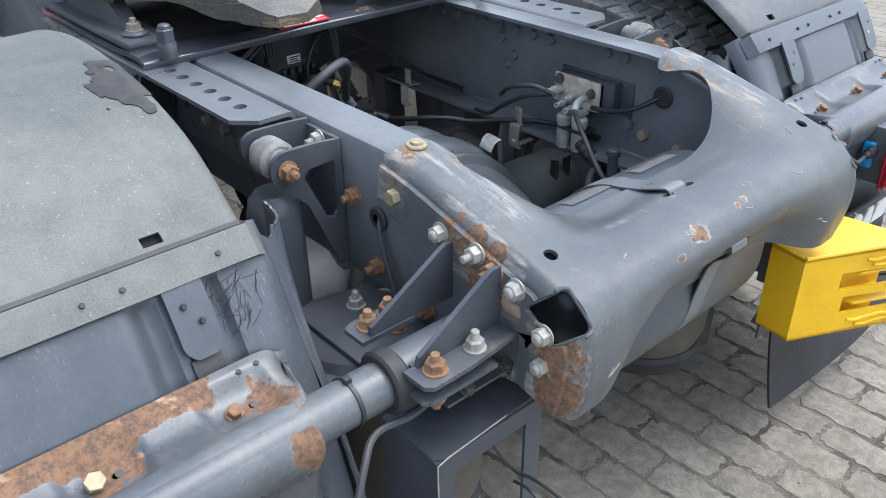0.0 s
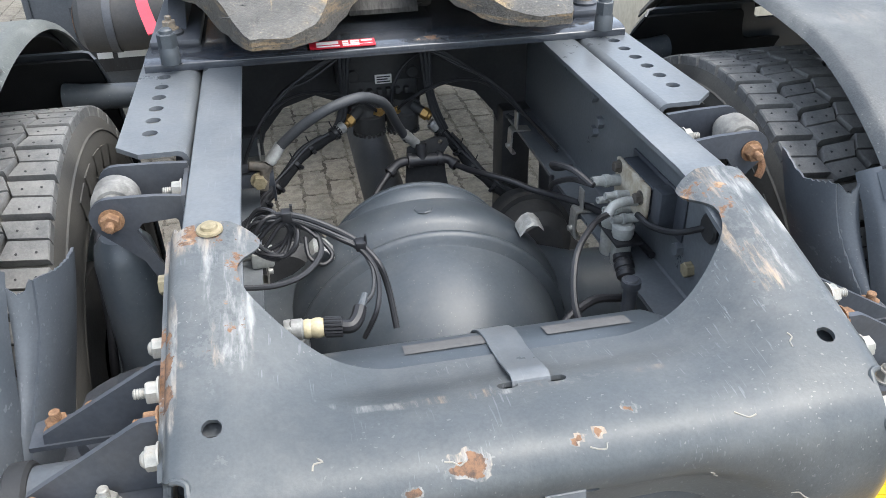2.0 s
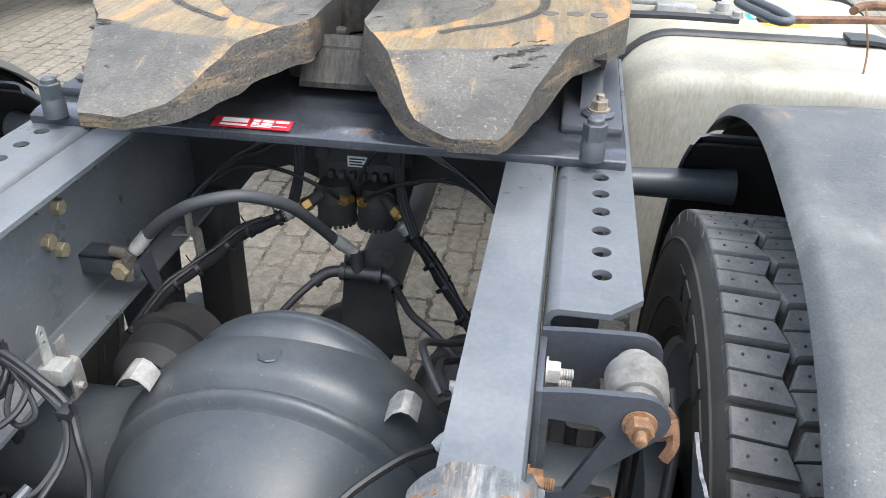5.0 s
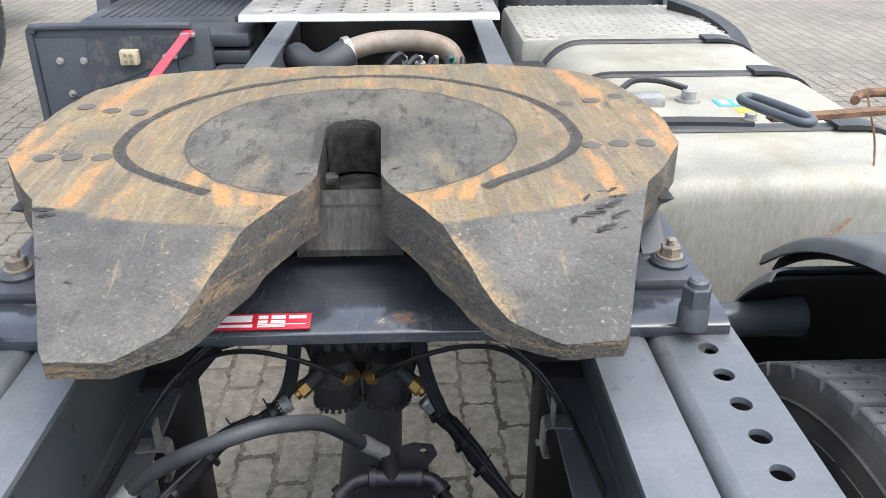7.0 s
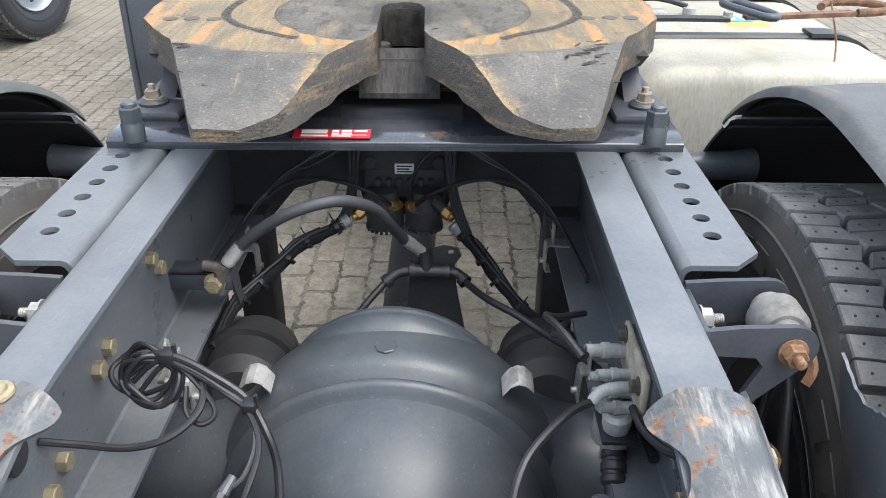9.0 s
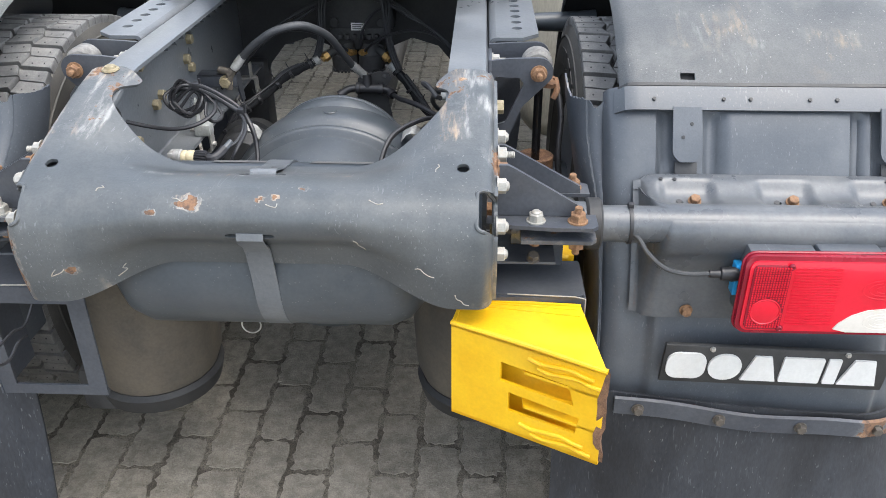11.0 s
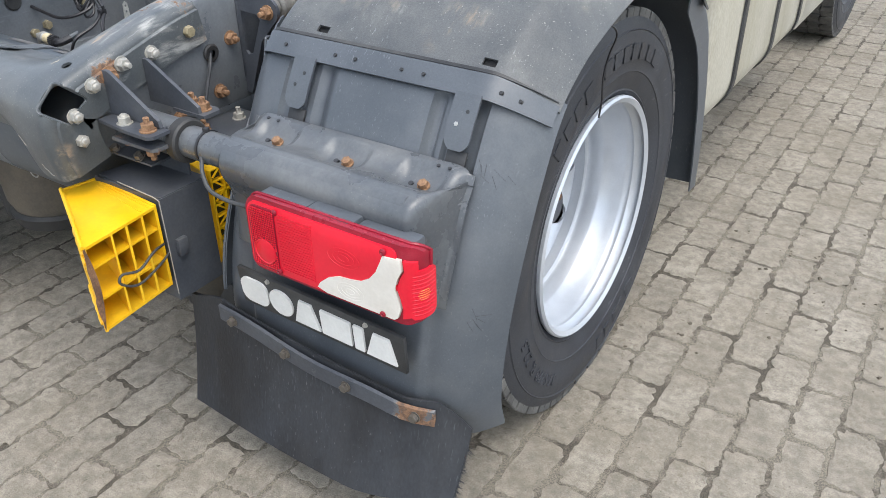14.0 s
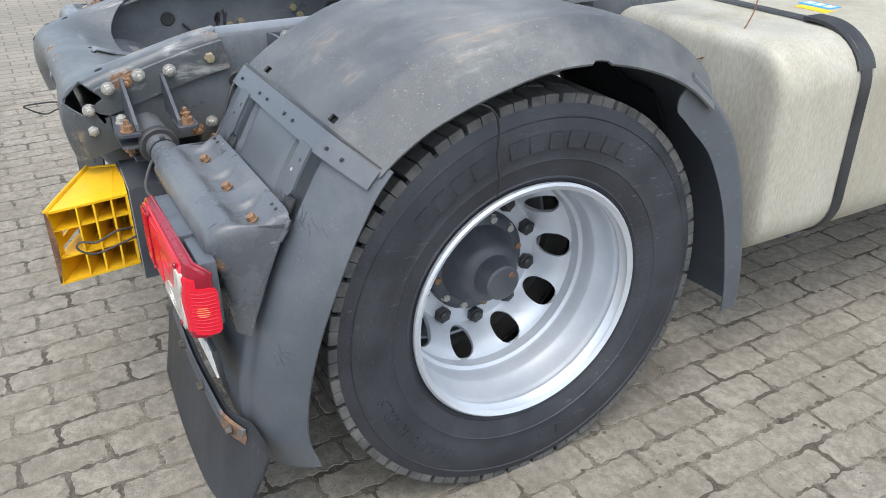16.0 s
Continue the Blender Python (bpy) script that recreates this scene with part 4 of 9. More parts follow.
# air springs below the rails
for s in (1, -1):
    sp = thing("air_spring", "black rubber air spring with a round dished top plate", "air spring", (s * 0.47, -0.44, 0.36), "air springs")
    part("top_plate", Geo().revolve([(0, 0), (0, 0.138), (0.008, 0.142), (0.014, 0.138), (0.016, 0.11), (0.03, 0.10), (0.03, 0)], (s * 0.47, -0.44, 0.692), (0, 0, 1), 40), CASTING if s > 0 else DARK, sp)
    part("bellows", Geo().revolve([(0, 0), (0, 0.135), (0.04, 0.150), (0.16, 0.156), (0.28, 0.150), (0.35, 0.142), (0.38, 0.13), (0.39, 0.1), (0.39, 0)], (s * 0.385, -0.44, 0.30), (0, 0, 1), 40), SPRING, sp, "dusty brown black rubber bellows")
    part("piston", Geo().revolve([(0, 0), (0, 0.118), (0.012, 0.140), (0.05, 0.150), (0.06, 0.14), (0.06, 0)], (s * 0.385, -0.44, 0.245), (0, 0, 1), 40), RUBBER, sp, "black piston rim")
    g = Geo().box(min(s * 0.38, s * 0.53), max(s * 0.38, s * 0.53), -0.53, -0.35, 0.718, 0.732, 0.003)
    part("mounting_plate", g, DARK, sp)
    bolt(sp, B_RUST, (s * 0.43, -0.50, 0.732), (0, 0, 1))
    bolt(sp, B_STUD, (s * 0.44, -0.40, 0.732), (0, 0, 1))
    clip = Geo()
    for k in range(2):
        x0, y0 = s * (0.475 + 0.035 * k), -0.46 - 0.035 * k
        clip.sweep([(x0, y0, 0.727), (x0 + 0.012, y0 + 0.02, 0.729), (x0 + 0.004, y0 + 0.045, 0.727), (x0 + 0.014, y0 + 0.06, 0.729), (x0 + 0.018, y0 + 0.04, 0.73), (x0 + 0.016, y0 + 0.01, 0.729)], 0.0018, 6, 4)
    part("spring_clip", clip, ZINC, sp, "bent wire clip")

# lower trailing beam that carries axle and air spring
for s in (1, -1):
    beam = thing("axle_beam", "dark grimy steel beam between axle and air spring", "beam", (s * 0.47, -0.2, 0.3), "axle beams")
    g = Geo().box(min(s * 0.42, s * 0.53), max(s * 0.42, s * 0.53), -0.56, 0.7, 0.24, 0.36, 0.02)
    part("beam_body", g, BLACKENED, beam)
    g = Geo()
    for y in (-0.07, 0.07):
        g.sweep([(s * 0.45, y, 0.30), (s * 0.45, y, 0.62), (s * 0.50, y, 0.62), (s * 0.50, y, 0.30)], 0.011, 8, straight=True)
    part("u_bolt", g, BLACKENED, beam)

# axle with its bulging cover
axle = thing("drive_axle", "grey painted drive axle with a round bulging cover", "axle", (0, 0, 0.3))
prof = [(-0.13, 0.0), (-0.13, 0.15), (-0.10, 0.21), (-0.07, 0.25), (-0.05, 0.266), (-0.03, 0.275), (0.0, 0.2835), (0.03, 0.2880), (0.062, 0.2880), (0.082, 0.2835), (0.094, 0.2755), (0.101, 0.2660), (0.105, 0.2625),
        (0.109, 0.2640), (0.114, 0.2715), (0.121, 0.2760), (0.128, 0.2755), (0.134, 0.2700), (0.138, 0.2600), (0.142, 0.2545), (0.17, 0.2500), (0.22, 0.237), (0.27, 0.214), (0.32, 0.178), (0.36, 0.125), (0.385, 0.06), (0.392, 0)]
g = Geo().revolve(prof, (0, 0.0, 0.505), (0, -1, 0), 96)
housing = part("axle_housing", g, HOUSING, axle, angle=40)
part("cover_flange", Geo().revolve([(-0.06, 0.12), (-0.05, 0.170), (-0.025, 0.192), (-0.012, 0.1985), (-0.006, 0.1985), (-0.004, 0.1955), (0.006, 0.1955), (0.008, 0.1990), (0.014, 0.1995), (0.03, 0.193), (0.05, 0.180), (0.05, 0.12)], (0, 0.03, 0.6035), (0, -1, 0), 72), HOUSING, housing, "crowned cover rim", angle=35)
part("casting_mark", Geo().revolve([(0, 0), (0, 0.019), (0.002, 0.017), (0.0025, 0)], (-0.002, -0.055, 0.7925), (0, 0.02, 1), 8), HOUSING, housing)
for s in (1, -1):
    part("axle_tube", Geo().revolve([(0, 0.17), (0.06, 0.13), (0.14, 0.105), (0.34, 0.10), (0.36, 0.13), (0.40, 0.13)], (s * 0.20, 0, 0.50), (s, 0, 0), 32), HOUSING, axle)
    rows = [[(s * (0.178 + 0.012 * k), -0.10 + 0.002 * k * s, z), (s * (0.178 + 0.012 * k), -0.06, z + 0.004), (s * (0.178 + 0.012 * k), -0.06, z), (s * (0.178 + 0.012 * k), -0.10, z - 0.004)] for k, z in enumerate((0.735, 0.752, 0.758, 0.755, 0.742))]
    part("lifting_lug", Geo().grid(rows, close_u=True), CASTING, axle, "bright bent steel lug")
    chamber = thing("brake_chamber", "dark grey round brake chamber beside the axle", "brake chamber", (s * 0.29, 0.12, 0.55), "brake chambers")
    part("canister", Geo().revolve([(0, 0), (0, 0.05), (0.02, 0.075), (0.075, 0.082), (0.08, 0.09), (0.09, 0.09), (0.095, 0.082), (0.16, 0.078), (0.18, 0.05), (0.18, 0)], (s * 0.27, 0.04, 0.615), (0, 1, -0.1), 30), BLACKENED, chamber)
    part("clamp_band", Geo().revolve([(0.074, 0.083), (0.074, 0.094), (0.094, 0.094), (0.094, 0.083)], (s * 0.27, 0.04, 0.615), (0, 1, -0.1), 30), BLACKENED, chamber, "black clamp band")
part("pinion_nose", Geo().revolve([(0, 0.20), (0.05, 0.15), (0.12, 0.11), (0.20, 0.085), (0.26, 0.085), (0.26, 0)], (0, 0.10, 0.50), (0, 1, 0), 32), BLACKENED, axle)
shaft = thing("propeller_shaft", "dark propeller shaft running forward from the axle", "shaft", (0, 1.5, 0.5))
part("tube", Geo().cyl((0, 0.42, 0.505), (0, 4.4, 0.70), 0.058, seg=24), BLACKENED, shaft)
part("joint_yoke", Geo().revolve([(0, 0.07), (0.03, 0.09), (0.06, 0.085), (0.10, 0.06)], (0, 0.34, 0.50), (0, 1, 0.03), 20), BLACKENED, shaft)

# air tank lying across below the end cap
tank = thing("air_tank", "grey steel compressed-air tank strapped under the end cross member", "air tank", (-0.01, -0.63, 0.585))
g = Geo().revolve([(0, 0), (0.004, 0.05), (0.02, 0.10), (0.05, 0.138), (0.085, 0.153), (0.53, 0.153), (0.565, 0.138), (0.595, 0.10), (0.611, 0.05), (0.615, 0)], (-0.317, -0.63, 0.737), (1, 0, 0), 64)
part("tank_shell", g, HOUSING, tank, wear=lambda p: 0.15)
for x0 in (-0.125, 0.06):
    g = Geo()
    rows = []
    for x in span(x0, x0 + 0.115, 0.02):
        rows.append([(x, -0.63 + 0.1545 * math.sin(radians(a)), 0.737 + 0.1545 * math.cos(radians(a))) for a in (11, 15, 19, 22)])
    g.grid(rows)
    part("pad", g, PAD, tank, "brown grey rubbed pad")
g = Geo()
path = [Vector((0, -0.63 + 0.157 * math.sin(radians(a)), 0.737 + 0.157 * math.cos(radians(a)))) for a in range(75, 4, -7)]
path += [Vector((0, -0.655, 0.9035)), Vector((0, -0.685, 0.915)), Vector((0, -0.706, 0.9225)), Vector((0, -0.714, 0.920)), Vector((0, -0.722, 0.905))]
rows = [[(-0.0205, p.y, p.z), (0.0245, p.y, p.z), (0.0245, p.y, p.z - 0.003), (-0.0205, p.y, p.z - 0.003)] for p in path]
g.grid(rows, close_u=True)
low = [Vector((0, -0.818, 0.874)), Vector((0, -0.838, 0.866)), Vector((0, -0.8405, 0.855)), Vector((0, -0.834, 0.845)), Vector((0, -0.813, 0.8275)), Vector((0, -0.8035, 0.81)), Vector((0, -0.797, 0.785)), Vector((0, -0.790, 0.755))]
low += [Vector((0, -0.63 + 0.154 * math.sin(radians(a)), 0.737 + 0.154 * math.cos(radians(a)))) for a in range(-100, -200, -9)]
g.grid([[(-0.0185, p.y, p.z), (0.0255, p.y, p.z), (0.0255, p.y + 0.003, p.z), (-0.0185, p.y + 0.003, p.z)] for p in low], close_u=True)
part("strap", g, CHASSIS, tank, "flat grey steel strap", angle=40)
part("drain_ring", Geo().sweep([(-0.075 + 0.019 * math.cos(k * 0.628), -0.66, 0.565 + 0.019 * math.sin(k * 0.628)) for k in range(10)], 0.0016, 6, 2, close=True), ZINC, tank, "thin wire pull ring")


# ---- wheels ----
AXLE_Z, TYRE_R = 0.497, 0.505


def tyre_profile(half=0.155):
    k = half / 0.155
    side = [(0.108, 0.292), (0.128, 0.305), (0.1325, 0.314), (0.1365, 0.317), (0.1345, 0.321), (0.143, 0.345), (0.1475, 0.362), (0.1500, 0.364), (0.1490, 0.367), (0.152, 0.385), (0.155, 0.41), (0.1535, 0.435), (0.1495, 0.4555), (0.1515, 0.4580), (0.1485, 0.4605), (0.1445, 0.474), (0.1395, 0.4850), (0.1335, 0.4895), (0.120, 0.4860)]
    return [(-x * k, r) for x, r in side] + [(x * k, r) for x, r in side[::-1]]


def tyre_mesh():
    g = Geo().revolve(tyre_profile(), (0, 0, 0), (1, 0, 0), 96)
    return g.mesh("tyre", angle=28)


def tread_mesh():
    g = Geo()
    n = 80
    for row, (x0, x1, ph) in enumerate(((-0.1395, -0.074, 0.0), (-0.068, -0.004, 0.5), (0.004, 0.068, 0.0), (0.074, 0.1395, 0.5))):
        for k in range(n):
            # blocks stand in pairs, with a wide groove after every second one; inner edges run zigzag
            a0, a1 = 2 * math.pi * (k + ph + (0.03 if k % 2 else 0.14)) / n, 2 * math.pi * (k + ph + (0.86 if k % 2 else 0.97)) / n
            sk = 0.012 if row in (0, 2) else -0.012
            z0, z1 = (-0.006, 0.006) if k % 2 else (0.006, -0.006)
            e0, e1 = (0.0 if row == 0 else z0), (0.0 if row == 0 else z1)
            f0, f1 = (0.0 if row == 3 else z0), (0.0 if row == 3 else z1)
            vs = []
            for r, ins in ((0.474, 0.0), (TYRE_R - 0.003, 0.0), (TYRE_R, 0.0018)):
                for x, a in ((x0 + e0 + ins, a0 + ins), (x1 + f0 - ins, a0 + ins + sk), (x1 + f1 - ins, a1 - ins + sk), (x0 + e1 + ins, a1 - ins)):
                    vs.append((x, r * math.cos(a), r * math.sin(a)))
            fs = [(8, 9, 10, 11)]
            for b in (0, 4):
                fs += [(b + i, b + (i + 1) % 4, b + 4 + (i + 1) % 4, b + 4 + i) for i in range(4)]
            g.add(vs, fs)
    return g.mesh("tread", angle=30)


def lettering(g, words, r, start, size, x):
    """Raised letters on a sidewall, standing upright round the tyre; start in degrees."""
    cu = bpy.data.curves.new("w", "FONT")
    cu.body, cu.size, cu.extrude, cu.space_character = words, size, 0.0016, 1.15
    tmp = bpy.data.objects.new("w", cu)
    scene.collection.objects.link(tmp)
    me = bpy.data.meshes.new_from_object(tmp.evaluated_get(bpy.context.evaluated_depsgraph_get()))
    scene.collection.objects.unlink(tmp)
    verts = []
    for v in me.vertices:
        a = radians(start) - v.co.x / r
        rr = r + v.co.y
        verts.append((x + v.co.z, rr * math.cos(a), rr * math.sin(a)))
    g.add(verts, [list(p.vertices) for p in me.polygons])
    bpy.data.objects.remove(tmp)
    bpy.data.meshes.remove(me)


def rim_geo():
    """A deep dish seen from outside: flange, well, step to the disc."""
    return [(0.138, 0.289), (0.145, 0.300), (0.140, 0.3055), (0.132, 0.3055), (0.120, 0.296), (0.114, 0.2905), (0.110, 0.2880), (0.106, 0.2892), (0.099, 0.2888), (0.095, 0.2866), (0.088, 0.2858), (0.074, 0.2825), (0.040, 0.2785), (0.034, 0.2740), (0.026, 0.2725), (0.000, 0.2680), (-0.007, 0.2690), (-0.013, 0.2665), (-0.018, 0.2580), (-0.045, 0.2560), (-0.052, 0.254)]


def wheel(outer=True):
    w = thing("twin_wheel", "", "wheel")
    part("tyre", TYRE_ME, None, w, "black truck tyre with worn block tread")
    part("tread", TREAD_ME, None, w)
    return w


TYRE_ME, TREAD_ME = tyre_mesh(), tread_mesh()
TYRE_ME.materials.append(TYRE)
TREAD_ME.materials.append(TREAD)
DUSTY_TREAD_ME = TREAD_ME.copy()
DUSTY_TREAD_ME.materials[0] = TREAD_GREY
DUSTY_TYRE_ME = TYRE_ME.copy()
DUSTY_TYRE_ME.materials[0] = TYRE_DUSTY
holes = Geo()
for k in range(80):
    for x, ph in ((-0.122, 0.0), (-0.094, 0.0), (-0.052, 0.5), (-0.024, 0.5)):
        a = 2 * math.pi * (k + ph + 0.5) / 80
        holes.cyl((x, (TYRE_R - 0.003) * math.cos(a), (TYRE_R - 0.003) * math.sin(a)), (x, (TYRE_R + 0.0006) * math.cos(a), (TYRE_R + 0.0006) * math.sin(a)), 0.0021, seg=6)
HOLES_ME = holes.mesh("stud_holes")
HOLES_ME.materials.append(HOSE)

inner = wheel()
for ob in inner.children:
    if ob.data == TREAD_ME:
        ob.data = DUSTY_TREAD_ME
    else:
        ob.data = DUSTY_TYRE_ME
tagged(part("stud_holes", HOLES_ME, None, inner), "", "", "", "stuff")
for a, w in ((150, 7), (141, 7), (132, 7), (120, 7), (111, 7), (102, 7), (90, 7), (81, 7), (-30, 8), (-42, 8), (-54, 8), (200, 7), (212, 7), (224, 7)):
    rows = []
    for j in range(6):
        b = radians(a - w * j / 5)
        rows.append([(-0.1562, r * math.cos(b), r * math.sin(b)) for r in (0.388, 0.430)] + [(-0.148, r * math.cos(b), r * math.sin(b)) for r in (0.430, 0.388)])
    part("raised_bar", Geo().grid(rows, close_u=True), TYRE_DUSTY, inner)
tagged(inner, "inner twin tyre with dusty block tread under the mudguard", "wheel", "rear wheels")
part("rim", Geo().revolve([(-0.11, 0.30), (-0.12, 0.306), (-0.13, 0.30), (-0.12, 0.29), (-0.03, 0.275), (0.03, 0.265), (0.06, 0.27), (0.11, 0.29), (0.12, 0.305)], (0, 0, 0), (1, 0, 0), 64), SILVER, inner, "dusty steel rim")
part("brake_drum", Geo().revolve([(-0.11, 0.09), (-0.10, 0.20), (-0.09, 0.205), (0.08, 0.205), (0.09, 0.1)], (0, 0, 0), (1, 0, 0), 48), BLACKENED, inner)
inner.matrix_basis = pose(0.735, 0, AXLE_Z)
copy_thing(inner, pose(-0.735, 0, AXLE_Z, 0, 0, 180))

outer = wheel()
tagged(outer, "twin truck wheel with silver steel rim and black tyre", "wheel", "rear wheels")
rim = part("rim", Geo().revolve(rim_geo(), (0, 0, 0), (1, 0, 0), 96), SILVER, outer, "silver painted steel rim", angle=34)
# disc with ten hand holes
HOLES = 10


def disc_point(u, v):
    x = -0.134 + 0.080 * smooth(v, 0.186, 0.262) ** 0.8
    return (x, v * math.cos(u), v * math.sin(u))


def disc_keep(u, v):
    k = round(u / (2 * math.pi / HOLES))
    du = (u - k * 2 * math.pi / HOLES) * 0.226
    return math.hypot(du, (v - 0.228) * 1.2) - 0.0350


g = Geo().sheet(disc_point, span(0, 2 * math.pi, 2 * math.pi / 220), span(0.09, 0.259, 0.0049), 0.010, disc_keep)
part("disc", g, SILVER, outer, "silver disc with ten round holes", angle=60)
nut_me = bolt_mesh("capped_nut", 0.0195, PLASTIC, dome=True, washer=True)
for k in range(10):
    a = 2 * math.pi * (k + 0.5) / 10
    bolt(outer, nut_me, (-0.133, 0.1675 * math.cos(a), 0.1675 * math.sin(a)), (1, 0, 0), "wheel_nut", label="black capped wheel nut")
hub = part("hub", Geo().revolve([(-0.14, 0.140), (-0.110, 0.138), (-0.100, 0.128), (-0.094, 0.108), (-0.075, 0.096), (-0.045, 0.086), (-0.030, 0.072), (-0.024, 0.056), (0.012, 0.0475), (0.020, 0.046), (0.024, 0.040), (0.024, 0)], (0, 0, 0), (1, 0, 0), 48), DARK, outer, "dark grey hub with a stepped cap")
for k in range(12):
    a = 2 * math.pi * (k + 0.25) / 12
    bolt(hub, B_SMALL if k % 3 == 0 else B_SMALL_W, (-0.104, 0.121 * math.cos(a), 0.121 * math.sin(a)), (1, 0, 0), "hub_bolt")
part("rust_spot", Geo().revolve([(0, 0), (0, 0.009), (0.0008, 0)], (0.0242, 0.024, 0.018), (1, 0, 0), 9), RUST, hub)
g = Geo()
lettering(g, "315/70 R 22.5", 0.395, 236, 0.044, 0.1556)
part("raised_letters", g, TYRE, outer, "raised sidewall lettering")
for k, (a, w) in enumerate(((134, 5), (127, 5), (120, 5), (113, 5), (100, 5), (93, 5), (86, 5), (79, 5), (72, 5), (65, 5), (58, 5), (-52, 7), (-62, 9), (-74, 5), (-82, 4))):
    rows = []
    for j in range(8):
        b = radians(a - w * j / 7)
        rows.append([(0.1562, r * math.cos(b), r * math.sin(b)) for r in (0.392, 0.428)] + [(0.148, r * math.cos(b), r * math.sin(b)) for r in (0.428, 0.392)])
    part("raised_bar", Geo().grid(rows, close_u=True), TYRE, outer)
outer.matrix_basis = pose(1.078, 0, AXLE_Z, 2)
copy_thing(outer, pose(-1.078, 0, AXLE_Z, 0, 0, 180))


# ---- mudguards ----
REAR_ARC = [(-0.440, 0.988), (-0.480, 0.938), (-0.513, 0.883), (-0.546, 0.820), (-0.582, 0.740), (-0.618, 0.650), (-0.648, 0.550), (-0.666, 0.450), (-0.666, 0.365), (-0.645, 0.285)]
TOP_ARC = [(-0.452, 0.988), (-0.400, 1.030), (-0.320, 1.080), (-0.220, 1.118), (-0.110, 1.140), (0.0, 1.150), (0.110, 1.148), (0.220, 1.130), (0.320, 1.095), (0.410, 1.045), (0.485, 0.985)]
FRONT_ARC = [(0.370, 1.020), (0.440, 0.958), (0.500, 0.880), (0.550, 0.780), (0.590, 0.670), (0.620, 0.550), (0.640, 0.430), (0.645, 0.325)]


def arc_frame(arc, t):
    path = [(0, *p) for p in arc]
    p = lerp_path(path, t)
    d = (lerp_path(path, min(t + 0.02, 1)) - lerp_path(path, max(t - 0.02, 0))).normalized()
    n = Vector((0, d.z, -d.y))
    if n.dot(p - Vector((0, 0, AXLE_Z))) < 0:
        n = -n
    return p, n


def guard_sheet(arc, s, x0, x1, bend, deep, th=0.005, relief=None, keep=None, inner=0.0, step=0.014, tstep=0.02, wob=0.0, power=2.4):
    def fn(u, t):
        p, n = arc_frame(arc, min(max(t, 0.0), 1.0))
        d = min(max((u - (x1 - bend)) / bend, 0.0), 1.0)
        off = -deep * d ** power
        if inner:
            e = min(max(((x0 + inner) - u) / inner, 0.0), 1.0)
            off -= inner * 0.7 * (1 - math.sqrt(max(1 - e * e, 0.0)))
        if relief:
            off += relief(u, t)
        if wob:
            off += wob * noise.noise((u * 5, t * 4, s * 3.0))
        q = p + n * off
        return (s * u, q.y, q.z)

    return Geo().sheet(fn, span(x0, x1, step), span(0, 1, tstep), th, keep, ref=(None, 0.0, AXLE_Z))


def guard_flange(s):
    """Outer flange of the front section: it turns down towards the wheel and narrows to its foot."""
    def fn(u, t):
        p, n = arc_frame(FRONT_ARC, min(max(t, 0.0), 1.0))
        a = min(u / 0.016, 0.5 * math.pi)
        over = max(0.0, u - 0.016 * 0.5 * math.pi)
        q = p + n * (0.017 * smooth(t, 0.15, 0.40) - 0.003 - 0.016 * (1 - math.cos(a)) - over)
        return (s * (1.2505 + 0.016 * math.sin(a) - 0.05 * over), q.y, q.z)

    def keep(u, t):
        wide = 0.100 - 0.022 * smooth(t, 0.2, 0.7) - 0.010 * smooth(t, 0.7, 1.0)
        return min(wide - u, t * 0.6 - 0.02 - max(0.0, u - 0.075) * 0.8, (1.0 - t) * 0.6 + 0.002 - max(0.0, 0.03 - u) * 0.6)

    return Geo().sheet(fn, span(0.0, 0.106, 0.0045), span(0, 1, 0.02), 0.004, keep, ref=(0.9 * s, 0.0, AXLE_Z))


def rear_relief(u, t):
    r = 0.0
    # two pressed grooves and the raised field between them
    for c in (0.812, 1.082):
        r -= 0.011 * (1 - smooth(abs(u - c), 0.006, 0.016)) * smooth(t, 0.08, 0.11) * (1 - smooth(t, 0.30, 0.33))
    field = smooth(t, 0.07, 0.09) * (1 - smooth(t, 0.36, 0.38))
    r += 0.007 * smooth(u, 0.832, 0.840) * (1 - smooth(u, 1.052, 1.060)) * field
    r += 0.006 * (1 - smooth(abs(u - 1.066), 0.004, 0.011)) * field
    for c in (0.745, 1.145):
        r -= 0.012 * (1 - smooth(abs(u - c), 0.028, 0.036)) * smooth(t, 0.07, 0.1) * (1 - smooth(t, 0.34, 0.36))
    # step of the lower field behind lamp and plate
    r += 0.012 * smooth(t, 0.50, 0.53) * smooth(u, 0.70, 0.72) * (1 - smooth(u, 1.15, 1.17))
    return r


def top_keep(u, t):
    k = 1.0
    for c in (0.767, 1.156):
        k = min(k, max(abs(u - c) - 0.014, abs(t - 0.047) * 1.05 - 0.0115))
    # torn outer rim
    edge = 1.283 - 0.006 * max(0, math.sin(t * 17 - 2) - 0.3) * smooth(t, 0.2, 0.4) + 0.0015 * math.sin(t * 61) + 0.003 * noise.noise((t * 40, s * 2.0, 0))
    return min(k, edge - u)


